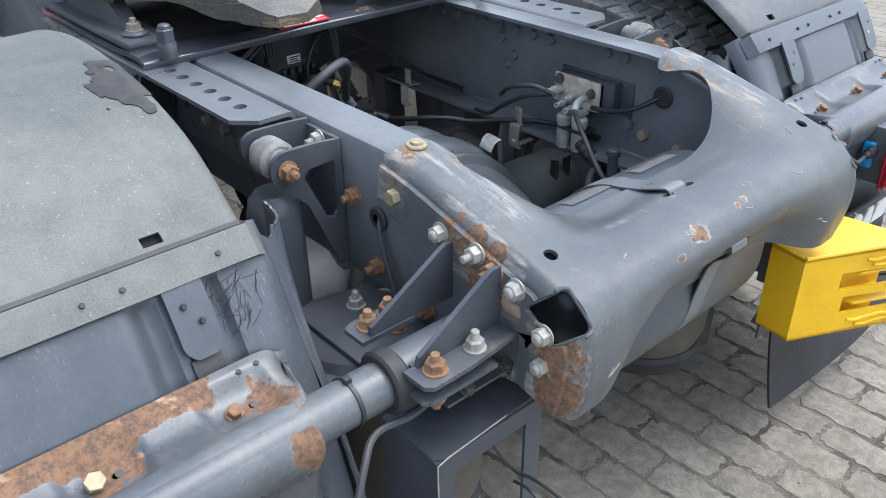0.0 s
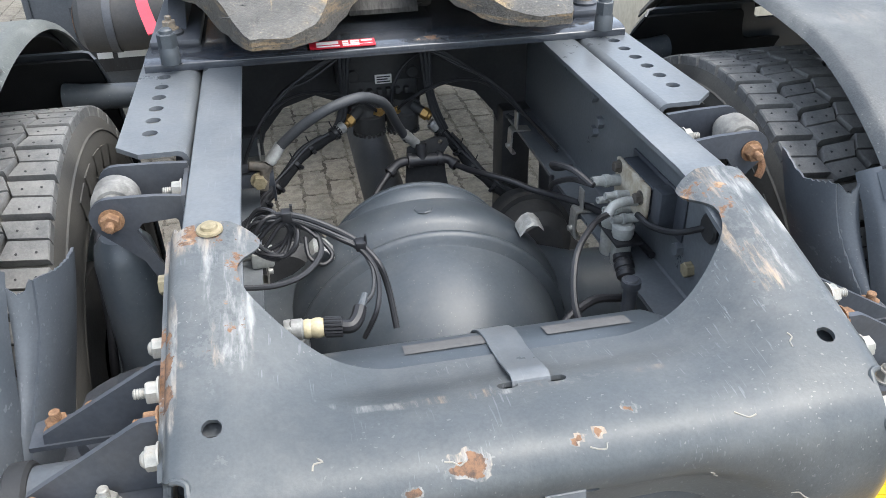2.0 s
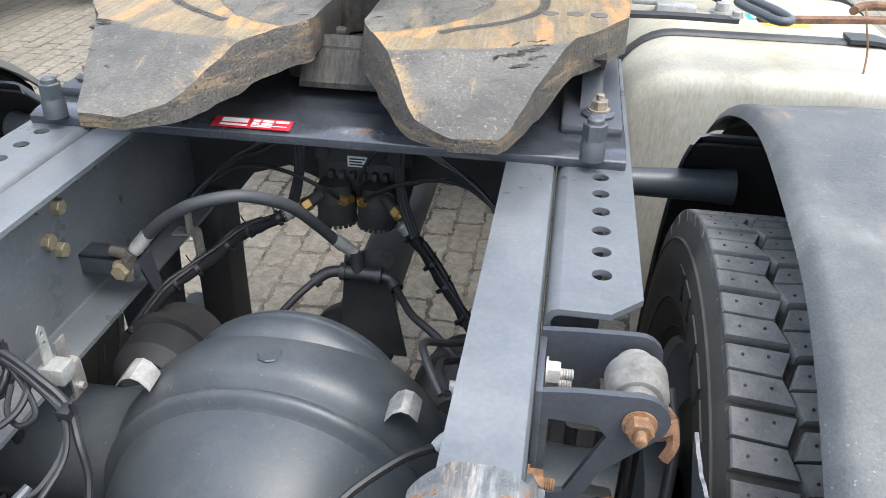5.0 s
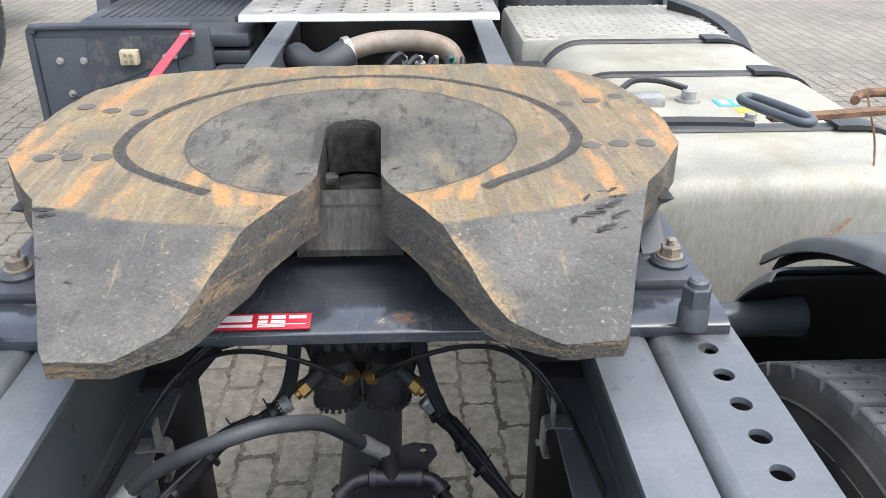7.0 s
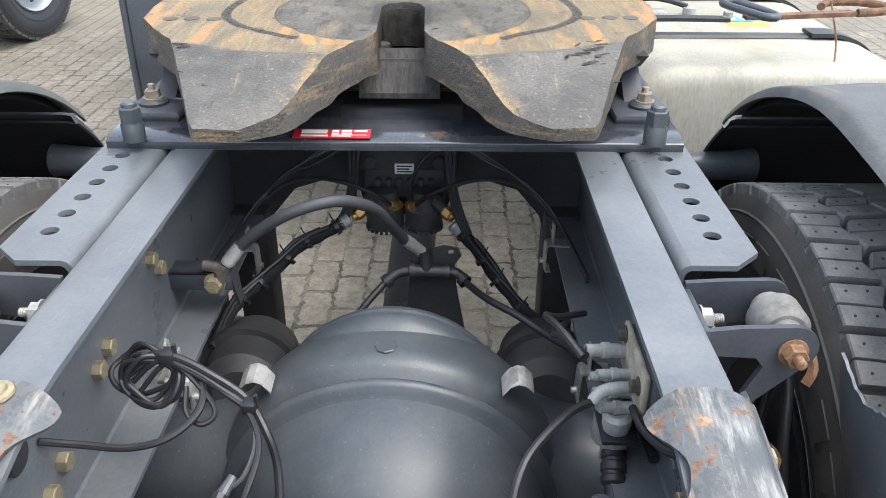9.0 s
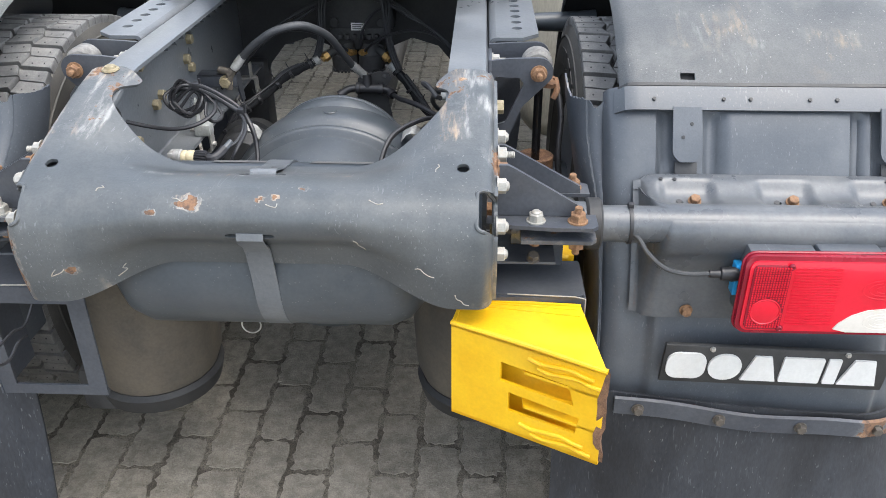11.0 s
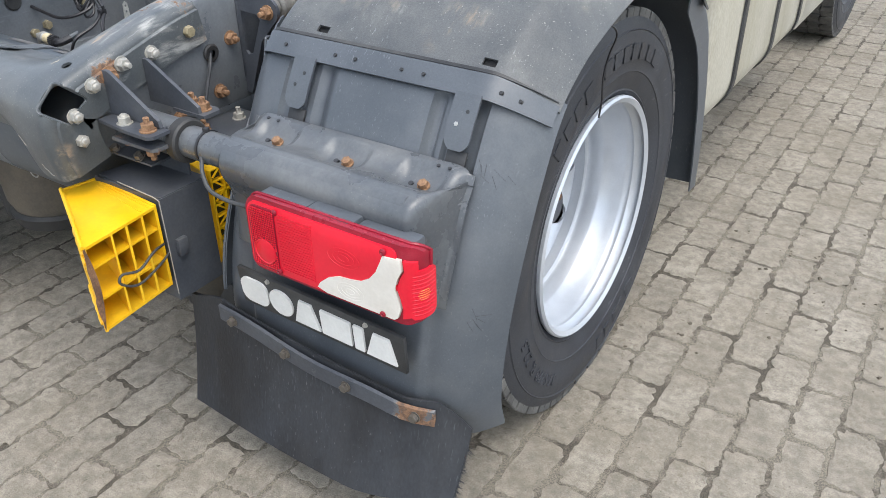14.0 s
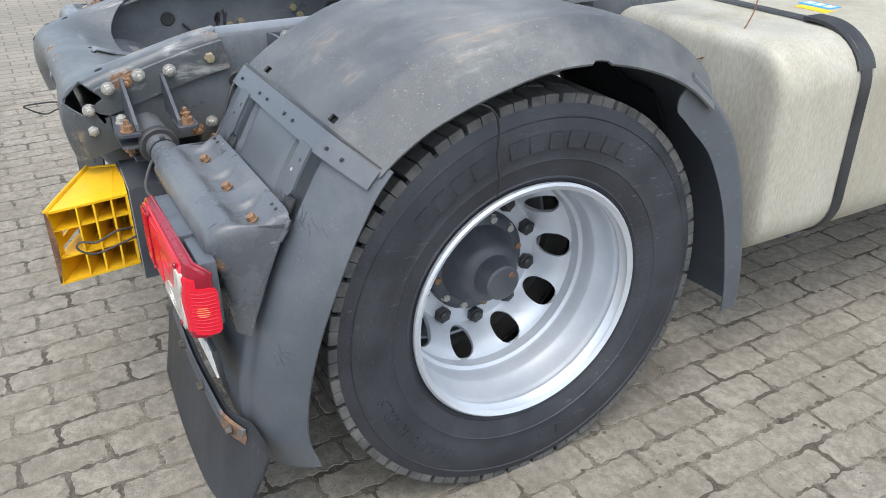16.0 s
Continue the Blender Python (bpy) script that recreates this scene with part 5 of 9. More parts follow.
for s in (1, -1):
    side = "right" if s > 0 else "left"
    guard = thing("rear_mudguard", "grey plastic mudguard of three sections over the rear wheel" if s > 0 else "dusty grey plastic mudguard with chafed and torn edges", "mudguard", (s * 0.95, 0, 0.3), "rear mudguards")
    g = guard_sheet(REAR_ARC, s, 0.612, 1.285, 0.15, 0.085, relief=rear_relief, inner=0.05, step=0.0068, tstep=0.011)
    part("rear_section", g, GUARD, guard, "grey moulded rear section with pressed grooves", angle=40)
    g = guard_sheet(TOP_ARC, s, 0.640, 1.283, 0.100, 0.080, keep=top_keep, power=1.3, inner=0.03, step=0.0095, tstep=0.0085, wob=0.012)
    part("top_section", g, GUARD_TOP if s > 0 else DUSTY, guard, "dusty curved top section", angle=40)
    swell = lambda u, t: 0.017 * smooth(u, 1.0, 1.24) * smooth(t, 0.15, 0.40)
    g = guard_sheet(FRONT_ARC, s, 0.602, 1.255, 0.012, 0.003, inner=0.03, tstep=0.03, relief=swell, keep=lambda u, t: t * 0.6 + 0.02 - 0.10 * smooth(u, 0.85, 0.95) - 0.012 * noise.noise((u * 18, s, 2.5)))
    lip = guard_flange(s)
    g.add(lip.v, lip.f)
    part("front_section", g, GUARD, guard, angle=40)
    # black felt inside the front and top sections, ragged along its edge
    g = guard_sheet(FRONT_ARC, s, 0.600, 1.04, 0.06, 0.004, relief=lambda u, t: -0.011, inner=0.03, tstep=0.03, keep=lambda u, t: min(u - 0.612 - 0.006 * noise.noise((t * 24, s, 0.5)), t * 0.6 - 0.02 - 0.13 * smooth(u, 0.85, 0.95)))
    part("felt_lining", g, FELT, guard, "black spray felt", angle=40)
    g = guard_sheet(TOP_ARC, s, 0.660, 1.245, 0.062, 0.055, relief=lambda u, t: -0.010, inner=0.03, tstep=0.02, wob=0.012)
    part("felt_lining", g, FELT, guard, "black spray felt", angle=40)
    # inner flange of the rear section: it bends forward towards the frame and is torn along the top
    def flange_point(u, z):
        oy = lerp_path([(0, -0.666, 0.0), (0, -0.645, 0.0), (0, -0.600, 0.0), (0, -0.535, 0.0), (0, -0.452, 0.0), (0, -0.420, 0.0)], min(max((z - 0.45) / 0.55, 0.0), 1.0)).y
        inner_x = 0.600 - 0.052 * smooth(z, 0.60, 1.0)
        inner_y = -0.50 + 0.18 * min(max((z - 0.50) / 0.47, 0.0), 1.0) ** 0.8
        c = math.cos(0.5 * math.pi * u)
        return (s * (inner_x + (0.614 - inner_x) * (1 - c)), oy + (inner_y - oy) * (1 - math.sin(0.5 * math.pi * u)), z)

    def flange_keep(u, z):
        edge = (0.976 if s > 0 else 0.945) - (0.030 if s > 0 else 0.0) * smooth(u, 0.0, 0.30) + 0.006 * smooth(u, 0.3, 0.6) - 0.012 * smooth(u, 0.7, 0.8) + 0.014 * smooth(u, 0.85, 1.0)
        edge += 0.0035 * noise.noise((u * 30, s * 2.0, 0.7)) + 0.0025 * noise.noise((u * 75, s * 3.0, 1.7))
        return edge - z

    g = Geo().sheet(flange_point, span(0.0, 1.0, 0.022), span(0.45, 0.985, 0.0075), 0.004, flange_keep, ref=(0.0, 0.0, 0.5))
    part("inner_flange", g, GUARD, guard, "inner flange torn along its top", angle=60)
    # thin pale line across the flange, below the torn top
    crease = [Vector(flange_point(u, 0.940 - 0.02 * u)) + Vector((-s * 0.0006, -0.0012, 0.0006)) for u in span(0.02, 0.62, 0.06)]
    part("pale_crease", Geo().sweep(crease, 0.0011, 5, 2), BUSH, guard, "thin pale line along the crease")
    # seam strip with two tongues
    strip = part("seam_strip", guard_sheet([(-0.452, 0.990), (-0.462, 0.980), (-0.474, 0.967), (-0.484, 0.955)], s, 0.634, 1.279, 0.10, 0.080, th=-0.006, inner=0.03, tstep=0.2, power=1.3), GUARD if s > 0 else DUSTY, guard, "flat grey plastic strip with two tongues")
    # thin black sheet paints the dark of the gap above the strip
    part("seam_line", guard_sheet([(-0.4475, 0.9955), (-0.4500, 0.9930), (-0.4515, 0.9912)], s, 0.640, 1.275, 0.10, 0.080, th=-0.0066, inner=0.03, tstep=0.5, power=1.3), PLASTIC, strip)
    for c in (0.762, 1.146):
        def tongue(u, t, c=c):
            p, n = arc_frame([(-0.478, 0.958), (-0.494, 0.932), (-0.510, 0.905), (-0.528, 0.868)], t)
            q = p + n * 0.007
            return (s * u, q.y, q.z)
        g = Geo().sheet(tongue, span(c - 0.027, c + 0.027, 0.006), span(0, 1, 0.06), 0.005, lambda u, t, c=c: min(0.0275 - 0.0035 * t - abs(u - c), (1.0 - t) * 0.10 - max(abs(u - c) - 0.012, 0) + 0.001))
        part("tongue", g, GUARD, strip)
        for du, t in ((0.008, 0.35), (-0.008, 0.62)):
            p, n = arc_frame([(-0.478, 0.958), (-0.494, 0.932), (-0.510, 0.905), (-0.528, 0.868)], t)
            bolt(strip, B_TINY if c > 1 and t > 0.5 else B_DARK, (s * (c + du), p.y + n.y * 0.0085, p.z + n.z * 0.0085), (0, n.y, n.z), "screw")
        # torn felt under the tongue
        g = Geo().box(min(s * (c - 0.02), s * (c + 0.022)), max(s * (c - 0.02), s * (c + 0.022)), -0.003, 0.003, -0.016, 0.016, 0.001, m=Matrix.Translation((0, -0.533, 0.853)) @ pose(0, 0, 0, -27))
        part("tongue_end", g, BLACKENED, strip)
    for u in (0.70, 0.83, 0.88, 0.99, 1.04, 1.20, 1.23):
        p, n = arc_frame([(-0.452, 0.990), (-0.484, 0.955)], 0.55)
        bolt(strip, B_DARK, (s * u, p.y + n.y * (0.006 - 0.08 * max(0.0, (u - 1.179) / 0.1) ** 1.3), p.z + n.z * (0.006 - 0.08 * max(0.0, (u - 1.179) / 0.1) ** 1.3)), (0, n.y, n.z), "screw")

    # chafe marks where something rubbed the rear section
    random.seed(11 if s > 0 else 12)
    g = Geo()
    spots = ((1.20, 0.30, 0.04, 9), (1.235, 0.62, 0.035, 6)) if s > 0 else ((0.690, 0.14, 0.06, 26), (0.70, 0.20, 0.045, 20))
    for cu, ct, size, count in spots:
        for k in range(count):
            u, t = cu + random.gauss(0, 0.35 * size), ct + random.gauss(0, 0.4 * size)
            lean = random.gauss(0.5, 0.5)
            pts3 = []
            for f in (-1, 0, 1):
                uu, tt = u + f * 0.3 * size * math.sin(lean) * random.uniform(0.6, 1.2), t + f * 0.45 * size * math.cos(lean)
                p, n = arc_frame(REAR_ARC, min(max(tt, 0.0), 1.0))
                d = min(max((uu - 1.135) / 0.15, 0.0), 1.0)
                e = min(max((0.662 - uu) / 0.05, 0.0), 1.0)
                q = p + n * (0.0012 + rear_relief(uu, tt) - 0.085 * d ** 2.4 - 0.035 * (1 - math.sqrt(1 - e * e)))
                pts3.append(Vector((s * uu, q.y, q.z)))
            g.sweep(pts3, 0.00032, 3, 2)
    tagged(part("chafe_mark", g, PLASTIC, guard, "fine dark chafe marks"), "", "", "", "stuff")
    if s < 0:
        g = guard_sheet(TOP_ARC, s, 0.640, 1.283, 0.100, 0.080, th=0.002, power=1.3, inner=0.03, step=0.0055, tstep=0.007, wob=0.012, relief=lambda u, t: 0.0016,
                        keep=lambda u, t: 0.042 - math.hypot(u - 0.672, (t - 0.335) * 0.62) + 0.030 * noise.noise((u * 38, t * 26, 4.0)) + 0.012 * noise.noise((u * 110, t * 80, 4.0)))
        part("tar_patch", g, GREASE, guard, "black smear of tar", angle=40)
    if s > 0:
        part("loose_cord", Geo().sweep([(1.268, -0.20, 1.035), (1.276, -0.165, 1.02), (1.274, -0.145, 0.995), (1.255, -0.128, 0.95), (1.246, -0.124, 0.90), (1.244, -0.115, 0.85), (1.242, -0.118, 0.81)], 0.0022, 6, 5), HOSE, guard, "frayed black cord hanging from the torn rim")

# ---- lamp arms: gussets, clamp and tube ----
XZ = lambda s, y: Matrix(((s, 0, 0, 0), (0, 0, 1, y), (0, 1, 0, 0), (0, 0, 0, 1)))
for s in (1, -1):
    arm = thing("lamp_bracket", "grey steel tube on a gusseted bracket", "bracket", (s * 0.55, -0.665, 0.76), "rear lamp arms")
    wear = (lambda p: 0.25) if s > 0 else (lambda p: 0.30)
    g = Geo().prism([(0.404, 0.936), (0.420, 0.936), (0.430, 0.931), (0.553, 0.857), (0.557, 0.842), (0.404, 0.842)], [], 0.008, XZ(s, -0.709))
    part("gusset", g, DARK, arm)
    g = Geo().prism([(0.404, 0.932), (0.416, 0.932), (0.426, 0.927), (0.556, 0.853), (0.558, 0.838), (0.404, 0.838)], [], 0.008, XZ(s, -0.609))
    part("gusset", g, DARK, arm)
    XY = lambda z: Matrix(((s, 0, 0, 0), (0, 1, 0, 0), (0, 0, 1, z), (0, 0, 0, 1)))
    part("foot_plate", Geo().prism([(0.404, -0.742), (0.50, -0.752), (0.565, -0.752), (0.575, -0.742), (0.575, -0.700), (0.404, -0.700)], [], 0.007, XY(0.834)), DARK, arm, wear=lambda p: 0.35)
    part("clamp_plate", Geo().prism([(0.445, -0.747), (0.565, -0.747), (0.575, -0.737), (0.575, -0.700), (0.445, -0.700)], [], 0.007, XY(0.806)), DARK, arm, wear=lambda p: 0.42)
    part("foot_plate", Geo().prism([(0.48, -0.612), (0.575, -0.612), (0.575, -0.568), (0.56, -0.560), (0.49, -0.560), (0.48, -0.57)], [], 0.007, XY(0.832)), DARK, arm)
    part("web_plate", Geo().prism([(0.404, 0.842), (0.404, 0.806), (0.43, 0.800), (0.56, 0.806), (0.56, 0.842)], [], 0.006, XZ(s, -0.70)), DARK, arm)
    part("sleeve", Geo().cyl((s * 0.43, -0.665, 0.806), (s * 0.565, -0.665, 0.806), 0.040, seg=32), PRESSED, arm)
    part("collar", Geo().revolve([(0, 0.034), (0, 0.043), (0.004, 0.047), (0.024, 0.047), (0.028, 0.043), (0.028, 0.034)], (s * 0.562, -0.665, 0.806), (s, 0, 0), 32), RUBBER, arm, "black collar ring")
    part("tube", Geo().cyl((s * 0.57, -0.665, 0.806), (s * 1.14, -0.665, 0.806), 0.0335, seg=32), PRESSED, arm)
    part("cable_tie", Geo().revolve([(0, 0.0335), (0, 0.036), (0.006, 0.036), (0.006, 0.0335)], (s * 0.638, -0.665, 0.806), (s, 0, 0), 24).box(min(s * 0.636, s * 0.646), max(s * 0.636, s * 0.646), -0.671, -0.660, 0.839, 0.848, 0.001), HOSE, arm)
    if s < 0:
        part("cable", Geo().sweep([(-0.46, -0.69, 0.775), (-0.56, -0.705, 0.765), (-0.625, -0.70, 0.764), (-0.665, -0.725, 0.745), (-0.70, -0.745, 0.69), (-0.73, -0.75, 0.62), (-0.76, -0.74, 0.56), (-0.80, -0.72, 0.54)], 0.0055, 8, 5), HOSE_GREY, arm, "grey cable tied below the tube")
    bolt(arm, B_STUD if s < 0 else B_WHITE, (s * 0.470, -0.7265, 0.841), (0, 0, 1), label="pale nut")
    bolt(arm, B_RUST, (s * 0.5415, -0.7265, 0.841), (0, 0, 1), label="rusty nut")
    bolt(arm, B_RUST, (s * 0.5415, -0.7265, 0.806), (0, 0, -1), label="rusty nut")
    bolt(arm, B_SMALL, (s * 0.470, -0.7265, 0.806), (0, 0, -1), label="rusty nut")
    bolt(arm, B_RUST, (s * 0.545, -0.585, 0.839), (0, 0, 1), label="rusty nut")
    bolt(arm, B_RUST, (s * 0.505, -0.58, 0.839), (0, 0, 1), label="rusty nut")

    # pressed carrier for the lamp
    CARRIER = [(-0.545, 0.852), (-0.565, 0.847), (-0.600, 0.832), (-0.630, 0.835), (-0.660, 0.841), (-0.690, 0.828), (-0.704, 0.803), (-0.700, 0.772), (-0.684, 0.740), (-0.674, 0.690), (-0.670, 0.610)]

    def guard_y(z):
        for (y0, z0), (y1, z1) in zip(REAR_ARC, REAR_ARC[1:]):
            if z1 <= z <= z0:
                return y0 + (y1 - y0) * (z0 - z) / (z0 - z1)
        return REAR_ARC[-1][0]

    def carrier_point(u, t):
        path = [(0, *p) for p in CARRIER]
        p = lerp_path(path, t)
        d = (lerp_path(path, min(t + 0.02, 1)) - lerp_path(path, max(t - 0.02, 0))).normalized()
        n = Vector((0, d.z, -d.y))
        off = 0.0
        for c in (0.770, 0.948, 1.122):
            off -= 0.012 * (1 - smooth(abs(u - c + 0.012), 0.036, 0.056)) * smooth(t, 0.06, 0.17) * (1 - smooth(t, 0.27, 0.36))
        q = p + n * off
        # both ends curl in to lie on the mudguard
        e = max(0.0, 0.712 - u) + max(0.0, u - 1.150)
        w = 1 - math.sqrt(max(0.0, 1 - min(e / 0.034, 1.0) ** 2)) if e < 0.034 else 1.0
        y = min(guard_y(q.z) - 0.020 + 0.25 * max(0.0, e - 0.034), -0.53)
        return (s * u, q.y + (max(y, q.y) - q.y) * w, q.z - 0.012 * w * smooth(q.z, 0.79, 0.84))

    def carrier_keep(u, t):
        k = (1.03 - t) * 0.4
        k = min(k, t * 0.45 + 0.004 - max(0.0, 0.035 - (u - 0.664)) * 0.8 - max(0.0, 0.035 - (1.198 - u)) * 0.8 + 0.01)
        for c in (0.745, 0.775 + 0.15, 0.948 + 0.148):
            k = min(k, math.hypot(u - c, (t - 0.205) * 0.36) - 0.0042)
        return k

    def carrier_wear(p, s=s):
        if s > 0:
            return 0.85 * (1 - smooth(math.hypot((p.x - 1.162) * 1.5, p.z - 0.765), 0.008, 0.03))
        a = abs(p.x)
        return max(0.92 * (1 - smooth(abs(p.y + 0.560), 0.012, 0.035)) * smooth(a, 0.75, 0.79), 0.9 * (1 - smooth(math.hypot(a - 0.715, (p.z - 0.80) * 0.8), 0.025, 0.055)),
                   0.9 * (1 - smooth(math.hypot(a - 0.925, p.y + 0.60), 0.02, 0.055)), 0.62 * (1 - smooth(math.hypot(a - 0.745, p.y + 0.60), 0.015, 0.04)), 0.25)

    car = thing("lamp_carrier", "pressed grey steel lamp carrier over the tube" if s > 0 else "rusted pressed steel lamp carrier with flaking grey paint", "lamp bracket", (s * 0.93, -0.68, 0.61), "lamp carriers")
    g = Geo().sheet(carrier_point, span(0.664, 1.198, 0.0052), span(0, 1, 0.0105), 0.003, carrier_keep, ref=(None, -0.62, 0.72))
    body = part("carrier_plate", g, PRESSED, car, wear=carrier_wear, angle=50)
    # black discs laid on the plate paint the dark of small holes
    for c in (0.770, 0.948, 1.122):
        hole = Vector(carrier_point(c - 0.028, 0.205))
        part("slot", Geo().revolve([(0, 0), (0, 0.0052), (0.0012, 0.005), (0.0012, 0)], hole + Vector((0, -0.0004, 0.0008)), (0, -0.42, 0.91), 12), HOSE, body)
        bolt(body, B_SMALL if s > 0 or c < 0.8 else B_BRASSY, (s * c, -0.600, 0.8215), (0, -0.42, 0.91), "carrier_bolt")
    for u in (0.712, 0.738, 1.128, 1.152):
        hole = Vector(carrier_point(u, 0.085))
        part("slot", Geo().revolve([(0, 0), (0, 0.0040), (0.0012, 0.0038), (0.0012, 0)], hole + Vector((0, -0.0002, 0.0010)), (0, -0.3, 0.95), 10), HOSE, body)
    bolt(body, B_SMALL, (s * 0.765, -0.674, 0.63), (0, -1, 0), "carrier_bolt")

# ---- right tail lamp ----
lamp = thing("tail_lamp", "red truck tail lamp with a milky white curved field", "tail lamp", (1.02, -0.72, 0.64))


def lamp_outline(grow=0.0):
    return rounded(0.829 - grow, 1.213 + grow, 0.640 - grow, 0.793 + grow, 0.022, 6)


def lamp_y(x, z):
    """How far back the lens face stands; it curves away at the outer end."""
    e = min(max(x - 1.175, 0.0), 0.0375)
    return -0.758 + 0.038 - math.sqrt(0.038 ** 2 - e * e) + 0.012 * smooth(0.03 - abs(z - 0.793), 0.0, 0.03) * 0.6


def lens(outline, lift, depth):
    """A moulded lens piece over the lamp's curved face."""
    xs, zs = [p[0] for p in outline], [p[1] for p in outline]
    bm = bmesh.new()
    vs = [bm.verts.new((p[0], p[1], 0)) for p in outline]
    for a, b in zip(vs, vs[1:] + vs[:1]):
        bm.edges.new((a, b))
    bmesh.ops.triangle_fill(bm, use_beauty=True, use_dissolve=False, edges=list(bm.edges))
    bmesh.ops.subdivide_edges(bm, edges=[e for e in bm.edges if e.calc_length() > 0.03], cuts=3, use_grid_fill=True)
    for cut, axis in [(c, (1, 0, 0)) for c in (1.180, 1.187, 1.193, 1.198, 1.203, 1.207, 1.210)] + [(c, (0, 1, 0)) for c in (0.766, 0.774, 0.782)]:
        if min(xs if axis[0] else zs) < cut < max(xs if axis[0] else zs):
            bmesh.ops.bisect_plane(bm, geom=list(bm.verts) + list(bm.edges) + list(bm.faces), dist=1e-5, plane_co=(cut, cut, 0), plane_no=axis)
    bmesh.ops.triangulate(bm, faces=list(bm.faces))
    faces = list(bm.faces)
    ext = bmesh.ops.extrude_face_region(bm, geom=faces)
    back = {v for v in ext["geom"] if isinstance(v, bmesh.types.BMVert)}
    for v in bm.verts:
        x, z = v.co.x, v.co.y
        y = lamp_y(x, z) - lift + depth if v in back else lamp_y(x, z) - lift
        v.co = Vector((x, max(y, -0.706) if depth > 0.02 and v in back else y, z))
    return Geo().take(bm)


for x0, x1, dz in ((0.842, 0.956, 0.0), (0.959, 1.066, 0.003), (1.069, 1.190, -0.002)):
    part("housing", Geo().box(x0, x1, -0.743 if x1 < 1.1 else -0.726, -0.672 - 0.020 * (x0 > 1), 0.650, 0.791 + dz, 0.005, seg=2), GUARD, lamp, "grey plastic housing section")
base = part("lens_rim", lens(lamp_outline(), 0.0, 0.015), LENS_DARK, lamp, "dark red moulded rim", angle=40)
part("rim_bead", Geo().sweep([(x, max(lamp_y(x, z) + 0.012, -0.746), z) for x, z in lamp_outline(0.0005)], 0.0032, 7, 1, straight=True, close=True), LENS_DARK, base, "raised bead round the rim")
red = part("red_lens", lens(rounded(0.836, 1.176, 0.648, 0.785, 0.016, 5), 0.004, 0.006), LENS_RED, lamp, "bright red lens", angle=50)
part("reflector_field", lens(rounded(0.842, 0.905, 0.652, 0.780, 0.010, 4), 0.0062, 0.006), LENS_DARK, lamp, "finely ribbed red reflector field", angle=50)
swoosh = [(0.998, 0.655), (1.005, 0.667), (1.025, 0.684), (1.05, 0.695), (1.075, 0.698), (1.10, 0.703), (1.12, 0.716), (1.135, 0.735), (1.145, 0.757), (1.150, 0.770), (1.185, 0.773), (1.188, 0.752), (1.180, 0.735), (1.174, 0.715), (1.180, 0.695), (1.184, 0.675), (1.178, 0.655), (1.17, 0.649), (1.02, 0.649)]
part("white_lens", lens(swoosh, 0.0065, 0.006), LENS_WHITE, lamp, "milky white lens", angle=50)
part("outer_lens", lens([(1.189, 0.771), (1.207, 0.768), (1.2095, 0.66), (1.187, 0.655), (1.188, 0.675), (1.184, 0.695), (1.178, 0.715), (1.184, 0.735), (1.192, 0.752)], 0.0055, 0.006), LENS_RED, lamp, "red side lens", angle=50)


def side_point(u, v):
    """The side lens, wrapped round the lamp's outer corner; u runs along the corner, v is the height."""
    if u < 0.04:
        a = 0.55 + (math.pi / 2 - 0.55) * u / 0.04
        return (1.1755 + 0.0415 * math.sin(a), -0.7195 - 0.0415 * math.cos(a), v)
    return (1.217, -0.7195 + u - 0.04, v)


part("side_lens", Geo().sheet(side_point, span(0.0, 0.056, 0.004), span(0.652, 0.750, 0.007), 0.004, lambda u, v: 0.012 - math.hypot(max(abs(u - 0.028) - 0.016, 0), max(abs(v - 0.701) - 0.037, 0)), ref=(1.15, -0.70, 0.70)), LENS_RED, lamp, "red side marker lens wrapped round the corner", angle=50)
g = Geo()
for k in range(11):
    v = 0.662 + 0.0078 * k
    g.sweep([side_point(u, v) for u in span(0.005, 0.051, 0.0046)], 0.0009, 5, 1)
tagged(part("ribbed_face", g, LENS_RED, lamp), "", "", "", "stuff")
# amber ribs paint the bulb's glint onto the red side lens
g = Geo()
for k in range(5):
    v = 0.692 + 0.0045 * k
    w = 0.012 - 0.002 * abs(k - 2)
    g.sweep([side_point(u, v) for u in span(0.026 - w, 0.026 + w, 0.004)], 0.0010, 5, 1)
part("amber_reflector", g, AMBER, lamp, "small amber patch painted as the bulb's glint")
for cx, cz, r in ((1.065, 0.738, 0.026), (1.075, 0.672, 0.022)):
    g = Geo()
    for k in range(1, 4):
        rr = r * k / 3
        g.sweep([(cx + rr * 1.35 * math.cos(a * 0.3927), lamp_y(cx, cz) - 0.0066, cz + rr * 0.72 * math.sin(a * 0.3927)) for a in range(16)], 0.00045, 5, 2, close=True)
    part("lens_ring", g, LENS_WHITE if cz < 0.68 else LENS_RED, lamp)
ribs = Geo()
for k in range(22):
    z = 0.660 + 0.0054 * k
    ribs.box(0.912, 0.992, lamp_y(0.95, z) - 0.0052, lamp_y(0.95, z) - 0.0035, z, z + 0.0028, 0.0)
for i in range(13):
    for j in range(27):
        x, z = 0.8455 + 0.0046 * i, 0.656 + 0.0046 * j
        if math.hypot(x - 0.874, z - 0.689) > 0.027:
            ribs.box(x, x + 0.0028, lamp_y(x, 0.7) - 0.0075, lamp_y(x, 0.7) - 0.006, z, z + 0.0028, 0.0)
tagged(part("ribbed_field", ribs, LENS_RED, red), "", "", "", "stuff")
